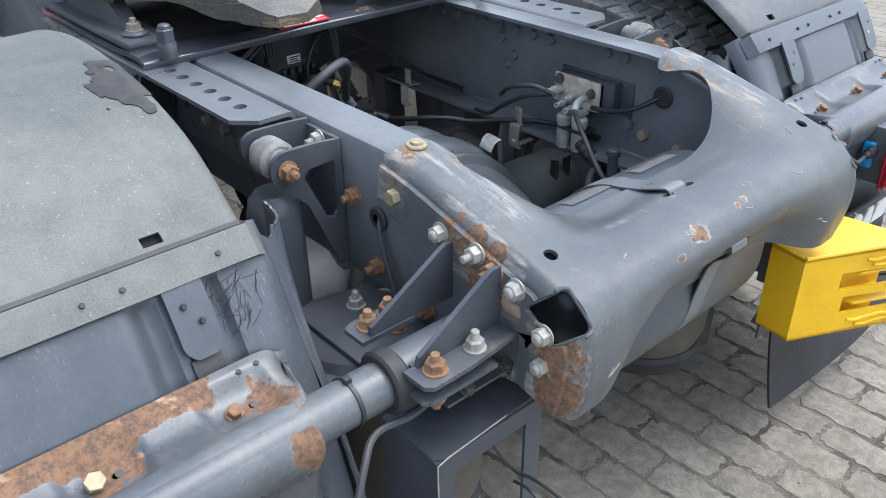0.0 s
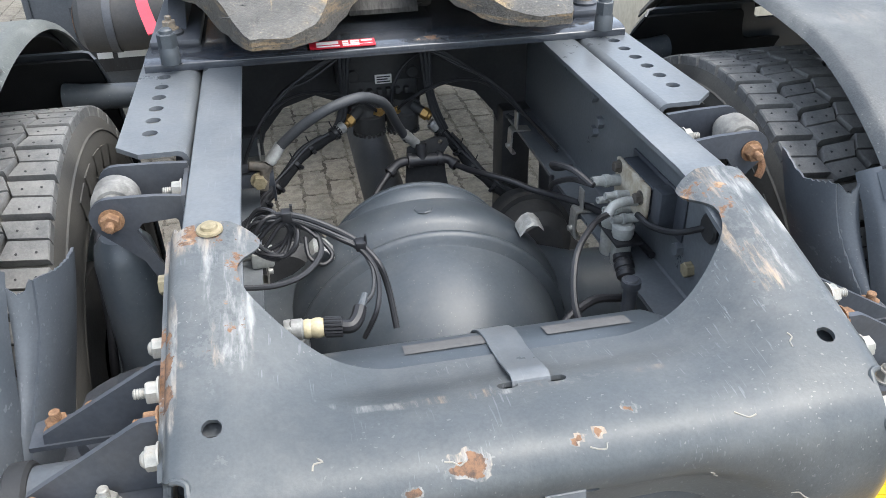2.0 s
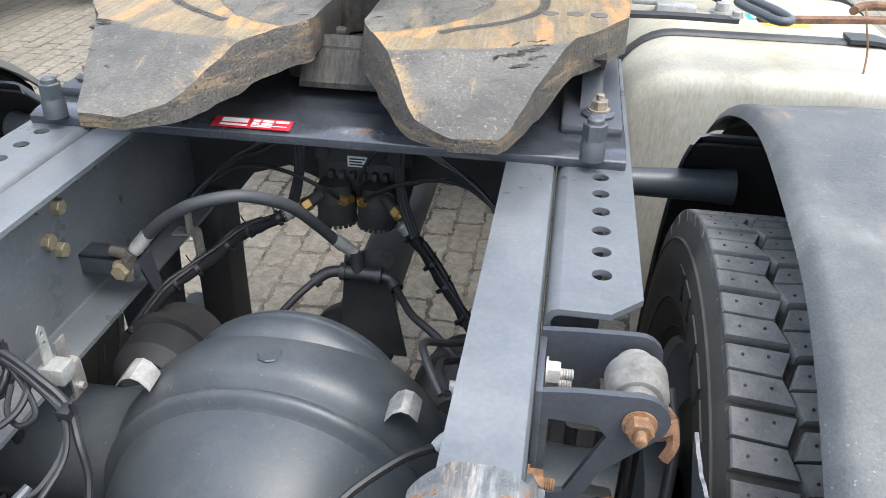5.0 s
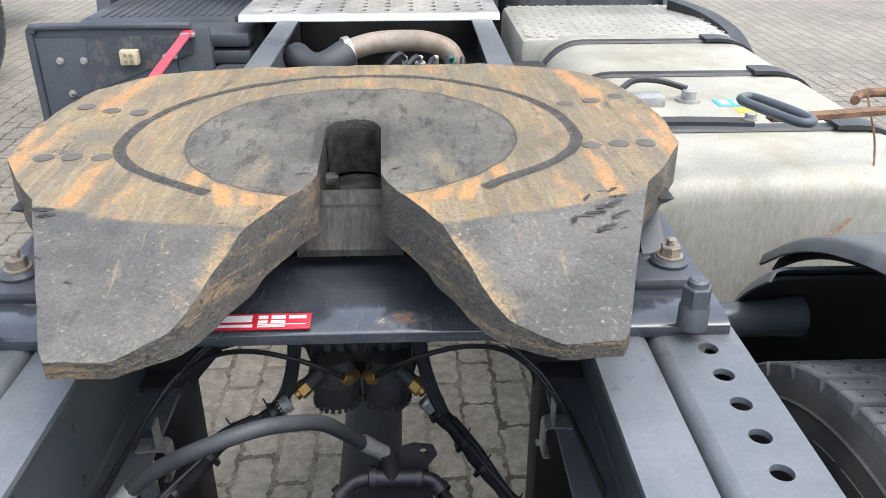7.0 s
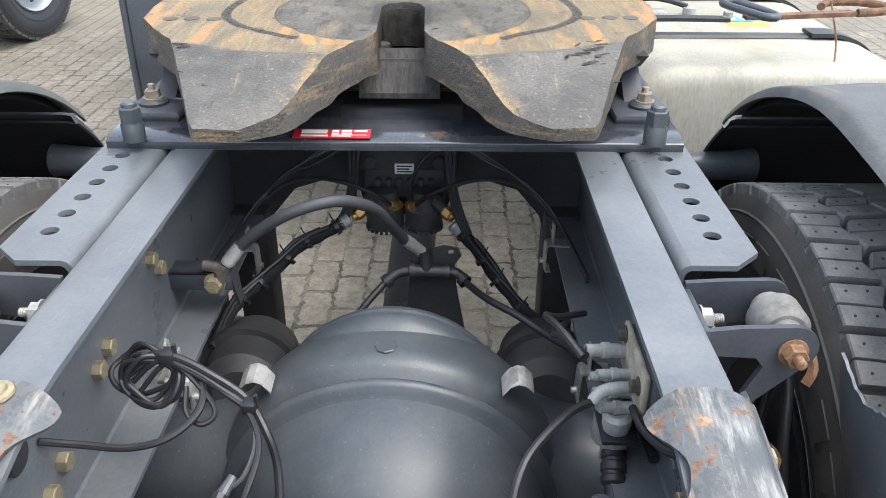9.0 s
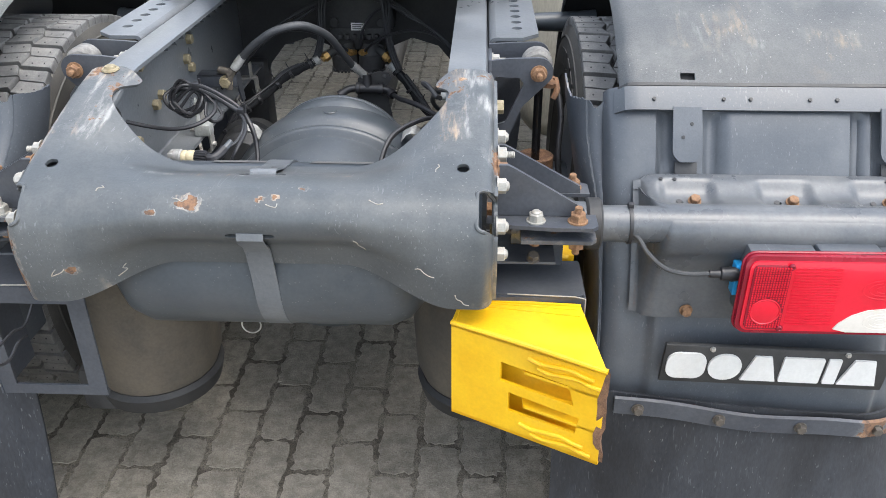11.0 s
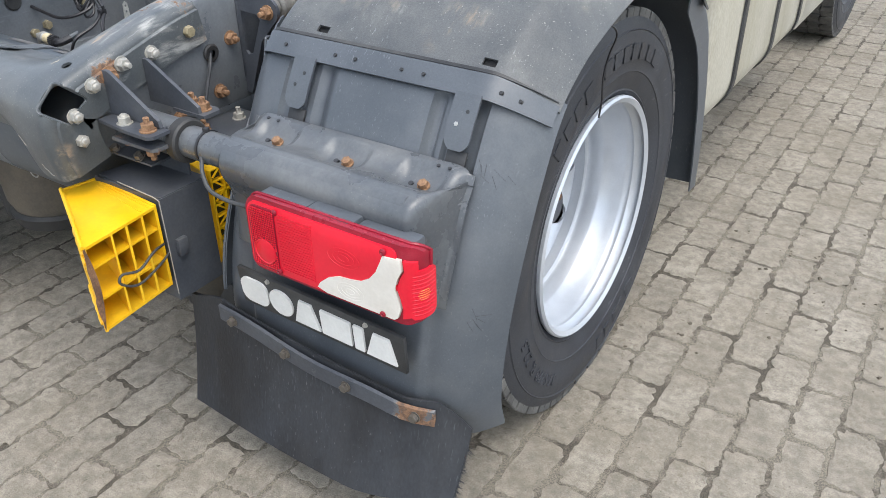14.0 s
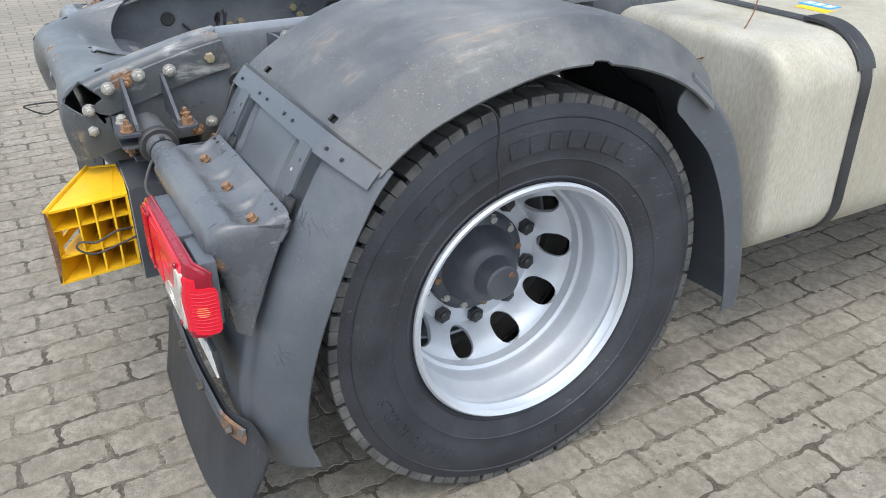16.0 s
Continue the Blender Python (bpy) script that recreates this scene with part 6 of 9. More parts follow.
dish = Geo().revolve([(-0.002, 0), (-0.002, 0.0265), (0.0015, 0.0265), (0.0022, 0.0250), (0.0008, 0.0235), (0.0026, 0.016), (0.0034, 0.008), (0.0036, 0)], (0.874, lamp_y(0.874, 0.689) - 0.0062, 0.689), (0, -1, 0), 32)
part("round_lens", dish, LENS_RED, lamp, "round ribbed red lens", angle=30)
for x, z in ((0.905, 0.778), (1.150, 0.777), (0.905, 0.655), (1.146, 0.652)):
    part("screw", Geo().revolve([(0, 0), (0, 0.0062), (0.003, 0.0058), (0.0045, 0.003), (0.003, 0.002), (0.003, 0)], (x, lamp_y(x, z) - 0.0055, z), (0, -1, 0), 14), LENS_DARK, lamp)
g = Geo().revolve([(0, 0), (0, 0.012), (0.012, 0.014), (0.02, 0.012), (0.03, 0.012), (0.032, 0.008), (0.05, 0.007), (0.052, 0)], (0.833, -0.715, 0.735), (-1, 0, 0), 14)
part("plug", g, HOSE, lamp)
part("cable", Geo().sweep([(0.785, -0.715, 0.735), (0.74, -0.722, 0.738), (0.70, -0.728, 0.752), (0.67, -0.715, 0.775), (0.655, -0.70, 0.795), (0.642, -0.69, 0.800)], 0.0045, 8), HOSE_GREY, lamp)

part("connector", Geo().box(0.8285, 0.843, -0.716, -0.690, 0.690, 0.752, 0.003), BLUE, lamp, "small blue connector box")

# ---- name plate below the lamp ----
sign = thing("name_plate", "dark plate with six pale raised bars", "sign", (0.94, -0.70, 0.5))
slope = pose(0.938, -0.709, 0.529, 6, 1.6, 0)
part("backing", Geo().box(-0.212, 0.212, -0.004, 0.006, -0.047, 0.046, 0.002, m=slope), PLASTIC, sign)
SHAPES = [rounded(-0.205, -0.131, -0.033, 0.030, 0.022, 6), rounded(-0.126, -0.064, -0.033, 0.030, 0.029, 6), [(-0.061, -0.032), (0.006, -0.032), (-0.012, 0.029), (-0.043, 0.029)],
          rounded(0.011, 0.087, -0.032, 0.029, 0.003, 2), rounded(0.094, 0.118, -0.032, 0.029, 0.002, 2), [(0.122, -0.032), (0.194, -0.032), (0.180, 0.029), (0.142, 0.029)]]
for shape in SHAPES:
    part("bar", Geo().prism(shape, [], 0.005, slope @ Matrix(((1, 0, 0, 0), (0, 0, 1, -0.0085), (0, 1, 0, 0), (0, 0, 0, 1)))), LETTER, sign)
for x in (-0.125, 0.125):
    bolt(sign, B_TINY, tuple(slope @ Vector((x, -0.005, 0.041))), (0, -1, 0), "screw")

# ---- mud flaps ----
for s in (1, -1):
    flap = thing("mud_flap", "black rubber mud flap hanging from a bolted steel strip" if s > 0 else "black rubber mud flap", "mud flap", (s * 0.91, -0.72, 0.12), "mud flaps")

    def flap_point(u, v):
        top = 0.452 - 0.085 * (u - 0.644) - 0.036 * (1 - smooth(u, 0.53, 0.64))
        x = u
        low = 0.140 + 0.070 * smooth(u, 1.0, 1.28)
        z = low + (top + 0.003 - low) * v
        y = -0.700 - 0.045 * max(1 - v, 0.0) ** 1.5 - 0.016 * math.sin((u - 0.56) * 4.4) + 0.05 * smooth(u, 1.12, 1.27) * v
        return (s * x, y, z)

    def flap_keep(u, v):
        return min(1.0, (1 - v) * 0.30 - (u - 1.20) * 0.9, 0.03 + (1 - v) * 0.3 - max(0, 0.575 - u) * 0.9) if v > 0.6 else 1.0

    part("rubber_sheet", Geo().sheet(flap_point, span(0.530, 1.268, 0.018), span(0, 1, 0.04), 0.006, flap_keep), FLAP, flap)
    if s > 0:
        g = Geo()
        rows = []
        for u in span(0.644, 1.198, 0.03):
            p = Vector(flap_point(u, 0.93))
            rows.append([(s * u, p.y - 0.011 + dy, 0.431 - 0.098 * (u - 0.644) + dz + 0.004 * math.sin(u * 19)) for dy, dz in ((0, -0.018), (0, 0.018), (0.006, 0.021), (0.006, -0.018))])
        g.grid(rows, close_u=True)
        g.f += [(0, 1, 2, 3), tuple(range(len(g.v) - 4, len(g.v)))]
        strip = part("clamp_strip", g, DARK, flap, "grey steel strip, rusty at one end", wear=lambda p: 0.52 * smooth(p.x, 1.09, 1.14) + 0.22)
        for u in (0.690, 0.848, 1.008, 1.165):
            bolt(strip, B_DULL, (u, flap_point(u, 0.93)[1] - 0.0115, 0.431 - 0.098 * (u - 0.644)), (0, -1, 0), "strip_bolt")
        random.seed(5)
        g = Geo()
        for k in range(150):
            v = random.uniform(0.02, 0.62)
            p = Vector(flap_point(1.266, v))
            q = p + Vector((random.uniform(0.006, 0.02), random.uniform(-0.012, 0.006), random.uniform(-0.012, 0.006)))
            g.add([p, p + Vector((0, 0.0008, 0.001)), q], [(0, 1, 2)])
        part("frayed_edge", g, FLAP, flap, "frayed fibres along the edge")


# ---- coupling (fifth wheel) ----
base_plate = thing("mounting_plate", "wide glossy dark grey steel plate across the frame", "mounting plate", (0, 0.48, 1.013))
PLATE = [(0.205, 1.012), (0.2045, 1.022), (0.209, 1.0285), (0.24, 1.034), (0.30, 1.033), (0.36, 1.030), (0.45, 1.029), (0.56, 1.030), (0.68, 1.032), (0.79, 1.032)]
g = Geo().sheet(lambda u, t: (u, lerp_path([(0, *p) for p in PLATE], t).y, lerp_path([(0, *p) for p in PLATE], t).z), span(-0.489, 0.489, 0.03), span(0, 1, 0.02), 0.010)
part("plate", g, PLATE_PAINT, base_plate, wear=lambda p: 0.7 * (1 - smooth(math.hypot((p.x - 0.075) * 0.6, p.y - 0.225), 0.012, 0.035)), angle=50)
for s in (1, -1):
    g = Geo().revolve([(0, 0), (0, 0.0190), (0.028, 0.0190), (0.032, 0.0165), (0.033, 0.0165)], (s * 0.437, 0.2, 1.031), (0, 0, 1), 24)
    hexa = Geo()
    hex_prof(hexa, 0.0160, 0.032, 0.058)
    g.add(hexa.v, hexa.f, Matrix.Translation((s * 0.437, 0.2, 1.031)))
    g.revolve([(0.057, 0.0135), (0.064, 0.0125), (0.067, 0.009), (0.067, 0)], (s * 0.437, 0.2, 1.031), (0, 0, 1), 18)
    part("cap_nut", g, HOUSING, base_plate, "tall grey nut")
# red type label with white fields
tilt = pose(-0.107, 0.2225, 1.0355, 10.5)
label = part("type_label", Geo().box(-0.066, 0.066, -0.0145, 0.0145, -0.001, 0.0012, 0.0005, m=tilt), RED_LABEL, base_plate, "small red label with white bars")
for x0, x1, y0, y1 in ((-0.052, -0.008, -0.001, 0.0105), (-0.052, -0.006, -0.011, -0.006), (0.0, 0.012, 0.004, 0.010), (0.016, 0.034, 0.004, 0.010), (0.038, 0.060, 0.004, 0.010), (0.0, 0.012, -0.004, 0.001), (0.016, 0.034, -0.004, 0.001), (0.0, 0.034, -0.011, -0.0085), (0.0, 0.060, -0.0068, -0.0055)):
    part("bar", Geo().box(x0, x1, y0, y1, 0.001, 0.0017, 0.0, m=tilt), WHITE_LABEL, label)

PLUG = surface("stained plug", (0.075, 0.066, 0.054), (0.12, 0.105, 0.085), (0.5, 0.65), scale=50, fine=300)
fifth = thing("fifth_wheel", "worn rusty and greasy fifth wheel coupling plate with a deep wedge-shaped notch", "fifth wheel", (0, 0.5, 1.035))
fifth["label"] = "worn greasy fifth wheel coupling plate with rusty streaks"
HALF = [(0.0, 0.945), (0.25, 0.938), (0.35, 0.912), (0.415, 0.872), (0.462, 0.80), (0.485, 0.705), (0.492, 0.56), (0.482, 0.458), (0.430, 0.362), (0.389, 0.302), (0.349, 0.19), (0.303, 0.052), (0.293, 0.034), (0.228, 0.031), (0.176, 0.066), (0.165, 0.086), (0.049, 0.341), (0.043, 0.366), (0.043, 0.565), (0.030, 0.595), (0.0, 0.606)]


def signed(px, py):
    """Distance inside the half outline (positive), by its edges."""
    best, inside = 9.0, False
    n = len(HALF)
    for i in range(n - 1):
        (ax, ay), (bx, by) = HALF[i], HALF[i + 1]
        dx, dy = bx - ax, by - ay
        t = min(max(((px - ax) * dx + (py - ay) * dy) / (dx * dx + dy * dy), 0), 1)
        best = min(best, math.hypot(px - ax - t * dx, py - ay - t * dy))
    for i in range(n):
        (ax, ay), (bx, by) = HALF[i], HALF[(i + 1) % n]
        if (ay > py) != (by > py) and px < (bx - ax) * (py - ay) / (by - ay) + ax:
            inside = not inside
    return best if inside else -best


def groove_r(x, y):
    a = math.degrees(math.atan2(abs(x), y - 0.53))
    r = math.hypot(x, y - 0.53)
    want = 0.338 - 0.055 * smooth(a, 95, 140)
    return (abs(r - want), a)


def coupling_z(x, y):
    z = 1.179 + 0.006 * (y - 0.5)
    # the ramps start on a shallow arc
    bend = 0.198 + 0.60 * x * x
    q = max(0.0, bend - y) / (bend - 0.03)
    z -= 0.058 * q * smooth(q, 0.0, 0.22)
    d, a = groove_r(x, y)
    if a < 142:
        z -= 0.002 * (1 - smooth(d, 0.004, 0.014))
    z -= 0.0025 * (1 - smooth(math.hypot(x, y - 0.53), 0.235, 0.255))
    e = signed(abs(x), y)
    z -= 0.006 * (1 - smooth(e, 0.0, 0.03)) * smooth(0.14 - y, 0.0, 0.03)
    # scarred edges
    z += 0.0022 * noise.noise((x * 22, y * 22, 0.3)) + 0.0009 * noise.noise((x * 60, y * 60, 3.3)) * (1 - smooth(e, 0.0, 0.03))
    return z


def groove_wear(p):
    d, a = groove_r(p.x, p.y)
    w = 0.92 * smooth(p.y, 0.385, 0.41) * (1 - smooth(abs(p.x), 0.046, 0.06)) * smooth(1.172 - p.z, 0.0, 0.01)
    lip = max(0.0, 1 - smooth(math.hypot(p.x, p.y - 0.50), 0.07, 0.13)) * 0.8
    side = 0.25 * smooth(1.150 - p.z, 0.0, 0.03) * (1 - smooth(abs(p.x), 0.2, 0.24)) if p.y > 0.1 else 0.0
    return max(w, lip * (1 if abs(p.x) < 0.06 else 0.4), side)


def flare(u, v):
    """The flanks of the notch lean in towards its middle."""
    k = (1 - smooth(signed(abs(u), v), 0.0, 0.03)) * smooth(v, 0.03, 0.08) * (1 - smooth(v, 0.32, 0.37)) * (1 - smooth(abs(u), 0.20, 0.25))
    return (-math.copysign(0.30 * k, u), 0, -1)


g = Geo().sheet(lambda u, v: (u, v, coupling_z(u, v)), span(-0.498, 0.498, 0.0068), span(0.018, 0.952, 0.0068),
                lambda u, v: 0.016 + 0.046 * min(max((v - 0.02) / 0.16, 0.0), 1.0), lambda u, v: signed(abs(u), v), down=flare)
YAW = Matrix.Translation((0, 0.53, 0)) @ pose(0, 0, 0, 0, 0, 1.6) @ Matrix.Translation((0, -0.53, 0))
top = part("top_plate", g, COUPLING, fifth, wear=groove_wear, angle=38, m=YAW)
for s in (1, -1):
    for x, y in ((0.352, 0.66), (0.40, 0.672), (0.447, 0.694), (0.349, 0.449), (0.39, 0.452), (0.4305, 0.4545)):
        z = coupling_z(s * x, y)
        part("plug", Geo().revolve([(-0.004, 0), (-0.004, 0.0145), (0.0004, 0.0145), (0.0010, 0.012), (0.0004, 0)], (s * x, y, z + 0.0006), (0, 0, 1), 20), PLUG, top, "dark round plug")
    # pedestal
    g = Geo().box(min(s * 0.385, s * 0.485), max(s * 0.385, s * 0.485), 0.285, 0.79, 1.031, 1.050, 0.008)
    ped = part("pedestal", g, DARK, fifth, "dark cast pedestal")
    g = Geo().prism([(0.36, 1.048), (0.44, 1.10), (0.50, 1.135), (0.60, 1.135), (0.66, 1.10), (0.74, 1.048)], [], 0.035, Matrix(((0, 0, s, s * 0.415), (1, 0, 0, 0), (0, 1, 0, 0), (0, 0, 0, 1))))
    part("pivot_web", g, DARK, ped)
    part("pivot_pin", Geo().cyl((s * 0.36, 0.55, 1.112), (s * 0.478, 0.55, 1.112), 0.022, seg=20), DARK, ped)
    big = bolt_mesh("pedestal_bolt", 0.0125, STAINED_NUT, stud=0.010)
    for y in (0.335, 0.745):
        part("washer", Geo().revolve([(0, 0), (0, 0.026), (0.005, 0.027), (0.010, 0.022), (0.010, 0)], (s * 0.445, y, 1.050), (0, 0, 1), 24), DARK, ped)
        bolt(ped, big, (s * 0.445, y, 1.060), (0, 0, 1))
    # side skirt below the plate
    part("side_skirt", Geo().prism([(0.36, 1.135), (0.42, 1.10), (0.70, 1.10), (0.80, 1.135)], [], 0.02, Matrix(((0, 0, s, s * 0.430), (1, 0, 0, 0), (0, 1, 0, 0), (0, 0, 0, 1)))), GREASE, fifth)
# lock and jaw inside the notch
g = Geo().box(-0.10, 0.10, 0.405, 0.455, 1.055, 1.118, 0.012)
part("cross_bar", g, GREASE, fifth, "greasy cross bar")
g = Geo().prism([(0.372, 1.050), (0.385, 1.050), (0.390, 1.062), (0.428, 1.128), (0.420, 1.132), (0.380, 1.066), (0.372, 1.060)], [], 0.150, Matrix(((0, 0, 1, -0.075), (1, 0, 0, 0), (0, 1, 0, 0), (0, 0, 0, 1))))
part("guide_tongue", g, DRY_GREASE, fifth, "sloping tongue caked with dry grease", angle=50)
g = Geo()
for k in range(14):
    a = radians(200 * k / 13 - 10)
    g.v += [(0.043 * math.cos(a), 0.56 + 0.043 * math.sin(a), 1.165), (0.043 * math.cos(a), 0.56 + 0.043 * math.sin(a), 1.09), (0.060 * math.cos(a), 0.56 + 0.06 * math.sin(a), 1.09), (0.060 * math.cos(a), 0.56 + 0.06 * math.sin(a), 1.165)]
for k in range(13):
    for j in range(4):
        g.f.append((4 * k + j, 4 * k + (j + 1) % 4, 4 * k + 4 + (j + 1) % 4, 4 * k + 4 + j))
part("wear_ring", g, GREASE, fifth, "greasy horseshoe ring")
part("lock_jaw", Geo().box(-0.045, 0.05, 0.50, 0.53, 1.085, 1.12, 0.01, m=Matrix.Translation((0, 0, 0)) @ pose(0, 0, 0, 0, 0, 8)).box(-0.12, 0.12, 0.44, 0.62, 1.04, 1.085, 0.01), GREASE, fifth, "greasy locking jaw")
part("under_frame", Geo().box(-0.36, 0.36, 0.66, 0.80, 1.06, 1.128, 0.012), GREASE, fifth)
# crumbly grease standing in the groove
crumbs = Geo()
rnd = random.Random(44)
for k in range(420):
    a = radians(rnd.uniform(-139, 139))
    deg = abs(math.degrees(a))
    r = 0.338 - 0.055 * smooth(deg, 95, 140) + rnd.gauss(0, 0.0032)
    x, y = r * math.sin(a), 0.53 + r * math.cos(a)
    w = rnd.uniform(0.0012, 0.0034)
    z = coupling_z(x, y) - 0.0004
    ring = [(x + w * rnd.uniform(0.7, 1.5) * math.cos(q), y + w * rnd.uniform(0.7, 1.5) * math.sin(q), z) for q in (0, 1.26, 2.51, 3.77, 5.03)]
    crumbs.add(ring + [(x, y, z + 0.55 * w)], [(i, (i + 1) % 5, 5) for i in range(5)], YAW)
tagged(part("grease_crumbs", crumbs, GREASE, top, "dark crumbly grease in the groove"), "", "", "", "stuff")
# release lever with its grip loop
lever = thing("release_lever", "dark flat release lever with a grey loop grip", "lever", (0.62, 0.76, 1.1))
part("flat_bar", Geo().sweep([(0.36, 0.79, 1.105), (0.50, 0.795, 1.105), (0.60, 0.79, 1.108), (0.72, 0.765, 1.112)], 0, flat=(0.016, 0.004), sub=3), BLACKENED, lever)
loop = [(0.700, 0.850), (0.715, 0.880), (0.745, 0.882), (0.775, 0.83), (0.800, 0.775), (0.815, 0.715), (0.800, 0.690), (0.768, 0.70), (0.735, 0.765)]
part("loop_grip", Geo().sweep([(0.726 + (x - 0.700) * 0.70, 0.785 + (y - 0.785) * 0.85, 1.130 - 0.01 * (x - 0.7)) for x, y in loop], 0.009, 12, 5, close=True), HOUSING, lever, "grey loop grip")
bolt(lever, B_SMALL_W, (0.715, 0.77, 1.116), (0, 0, 1))
hook = thing("rusty_hook", "rusty iron pull hook with a ring and a wire", "hook", (0.95, 0.8, 1.1))
part("shank", Geo().sweep([(0.76, 0.79, 1.112), (0.83, 0.795, 1.112), (0.97, 0.815, 1.114), (1.02, 0.825, 1.114)], 0, flat=(0.013, 0.005), sub=3), RUST, hook)
part("ring", Geo().sweep([(0.965, 0.875, 1.118), (1.0, 0.915, 1.12), (1.07, 0.92, 1.12), (1.115, 0.885, 1.118), (1.10, 0.84, 1.116), (1.03, 0.825, 1.114)], 0.0095, 10, 5), RUST, hook)
part("wire", Geo().sweep([(0.985, 0.87, 1.13), (0.99, 0.855, 1.10), (1.00, 0.83, 1.04), (0.985, 0.79, 0.97), (0.93, 0.74, 0.92), (0.86, 0.70, 0.90)], 0.0022, 6, 5), NUT_RUSTY, hook)

# lumps of old grease along the edges
random.seed(21)
for cx, cy, w in ((-0.364, 0.272, 0.009), (-0.352, 0.255, 0.007), (0.30, 0.225, 0.009), (0.318, 0.238, 0.008), (0.330, 0.226, 0.006), (0.275, 0.215, 0.006), (0.338, 0.285, 0.006), (0.322, 0.280, 0.005), (0.338, 0.262, 0.007), (0.330, 0.246, 0.008), (0.300, 0.262, 0.006), (0.312, 0.204, 0.009), (0.340, 0.232, 0.005), (0.335, 0.205, 0.004), (0.345, 0.150, 0.004), (-0.345, 0.185, 0.004), (-0.30, 0.14, 0.004), (-0.33, 0.115, 0.005), (-0.066, 0.375, 0.006),
                  (0.064, 0.385, 0.006), (-0.14, 0.215, 0.004)):
    bm = bmesh.new()
    bmesh.ops.create_icosphere(bm, subdivisions=3, radius=1.0)
    for v in bm.verts:
        at_v = v.co + Vector((cx * 40, cy * 40, 0))
        k = 1 + 0.55 * noise.noise(at_v * 1.7) + 0.5 * noise.noise(at_v * 4.3)
        v.co = Vector((v.co.x * w * k * 1.9, v.co.y * w * k * 0.55, v.co.z * w * (k + 0.4 * noise.noise(at_v * 6.0)) * 0.30))
    part("grease_lump", Geo().take(bm, Matrix.Translation((cx, cy, coupling_z(cx, cy) - 0.0008)) @ pose(0, 0, 0, 0, 0, random.gauss(35 if cx > 0 else -25, 22))), GREASE, top)


# ---- between the rails ----
cross = thing("cross_member", "blackened steel cross member with arched openings", "cross member", (0, 0.52, 0.75))
outline = [(-0.375, 0.66), (-0.375, 1.0), (0.375, 1.0), (0.375, 0.66), (0.315, 0.66), (0.29, 0.74), (0.24, 0.80), (0.16, 0.825), (0.10, 0.80), (0.085, 0.74), (-0.085, 0.74), (-0.10, 0.80), (-0.16, 0.825), (-0.24, 0.80), (-0.29, 0.74), (-0.315, 0.66)]
part("web", Geo().prism(outline, [], 0.012, Matrix(((1, 0, 0, 0), (0, 0, 1, 0.52), (0, 1, 0, 0), (0, 0, 0, 1)))), BLACKENED, cross)
part("top_flange", Geo().box(-0.375, 0.375, 0.40, 0.53, 0.990, 1.002, 0.003), BLACKENED, cross)
for s in (1, -1):
    part("leg", Geo().box(min(s * 0.30, s * 0.376), max(s * 0.30, s * 0.376), 0.47, 0.56, 0.40, 0.76, 0.006), BLACKENED, cross)
second = thing("front_cross_member", "dark steel cross member between the rails", "cross member", (0, 2.9, 0.8))
part("beam", Geo().box(-0.376, 0.376, 2.85, 2.95, 0.78, 0.98, 0.01), BLACKENED, second)

valve = thing("brake_valve", "grimy black brake valve block with brass fittings", "valve", (0, 0.47, 0.73))
g = Geo().box(-0.112, 0.112, 0.462, 0.515, 0.865, 0.975, 0.008).box(-0.085, 0.085, 0.468, 0.512, 0.80, 0.872, 0.010)
for x, z in ((-0.088, 0.945), (-0.07, 0.885), (0.072, 0.885), (0.09, 0.945)):
    g.revolve([(0, 0), (0, 0.015), (0.010, 0.015), (0.012, 0.012), (0.012, 0)], (x, 0.466, z), (0, -1, 0), 14)
for k in range(6):
    g.box(-0.060 + 0.022 * k, -0.048 + 0.022 * k, 0.452, 0.47, 0.835, 0.850, 0.002)
part("valve_body", g, BLACKENED, valve)
for s in (1, -1):
    drum = part("valve_drum", Geo().revolve([(0, 0), (0, 0.030), (0.004, 0.036), (0.014, 0.039), (0.046, 0.039), (0.050, 0.033), (0.085, 0.028), (0.085, 0)], (s * 0.041, 0.445, 0.748), (0, 0, 1), 28), BLACKENED, valve)
    teeth = Geo()
    for k in range(22):
        a = 2 * math.pi * k / 22
        teeth.box(-0.0028, 0.0028, -0.003, 0.003, 0.0, 0.008, 0.0, m=Matrix.Translation((s * 0.041 + 0.0375 * math.cos(a), 0.445 + 0.0375 * math.sin(a), 0.747)) @ pose(0, 0, 0, 0, 0, math.degrees(a)))
    tagged(part("toothed_rim", teeth, BLACKENED, drum), "", "", "", "stuff")
    p, d = Vector((s * 0.066, 0.425, 0.812)), Vector((s * 0.70, -0.50, -0.42)).normalized()
    port = Geo().cyl((s * 0.066, 0.47, 0.815), p, 0.0175, seg=16, chamfer=0.003).cyl(p - d * 0.004, p + d * 0.028, 0.0125, seg=14)
    part("elbow_port", port, BLACKENED, valve)
    g = Geo()
    hex_prof(g, 0.0125, 0.0, 0.017)
    h = Geo().add(g.v, g.f, aim(p + d * 0.026, d)).cyl(p + d * 0.043, p + d * 0.050, 0.0100, seg=14)
    part("brass_fitting", h, BRASS, valve, "brass hose fitting")
    g = Geo()
    hex_prof(g, 0.0085, 0.0, 0.013)
    part("brass_fitting", Geo().add(g.v, g.f, aim((s * 0.018, 0.418, 0.806), (s * 0.75, -0.5, 0.45))).cyl((s * 0.010, 0.44, 0.800), (s * 0.018, 0.418, 0.806), 0.0095, seg=12), BRASS, valve, "small brass fitting")
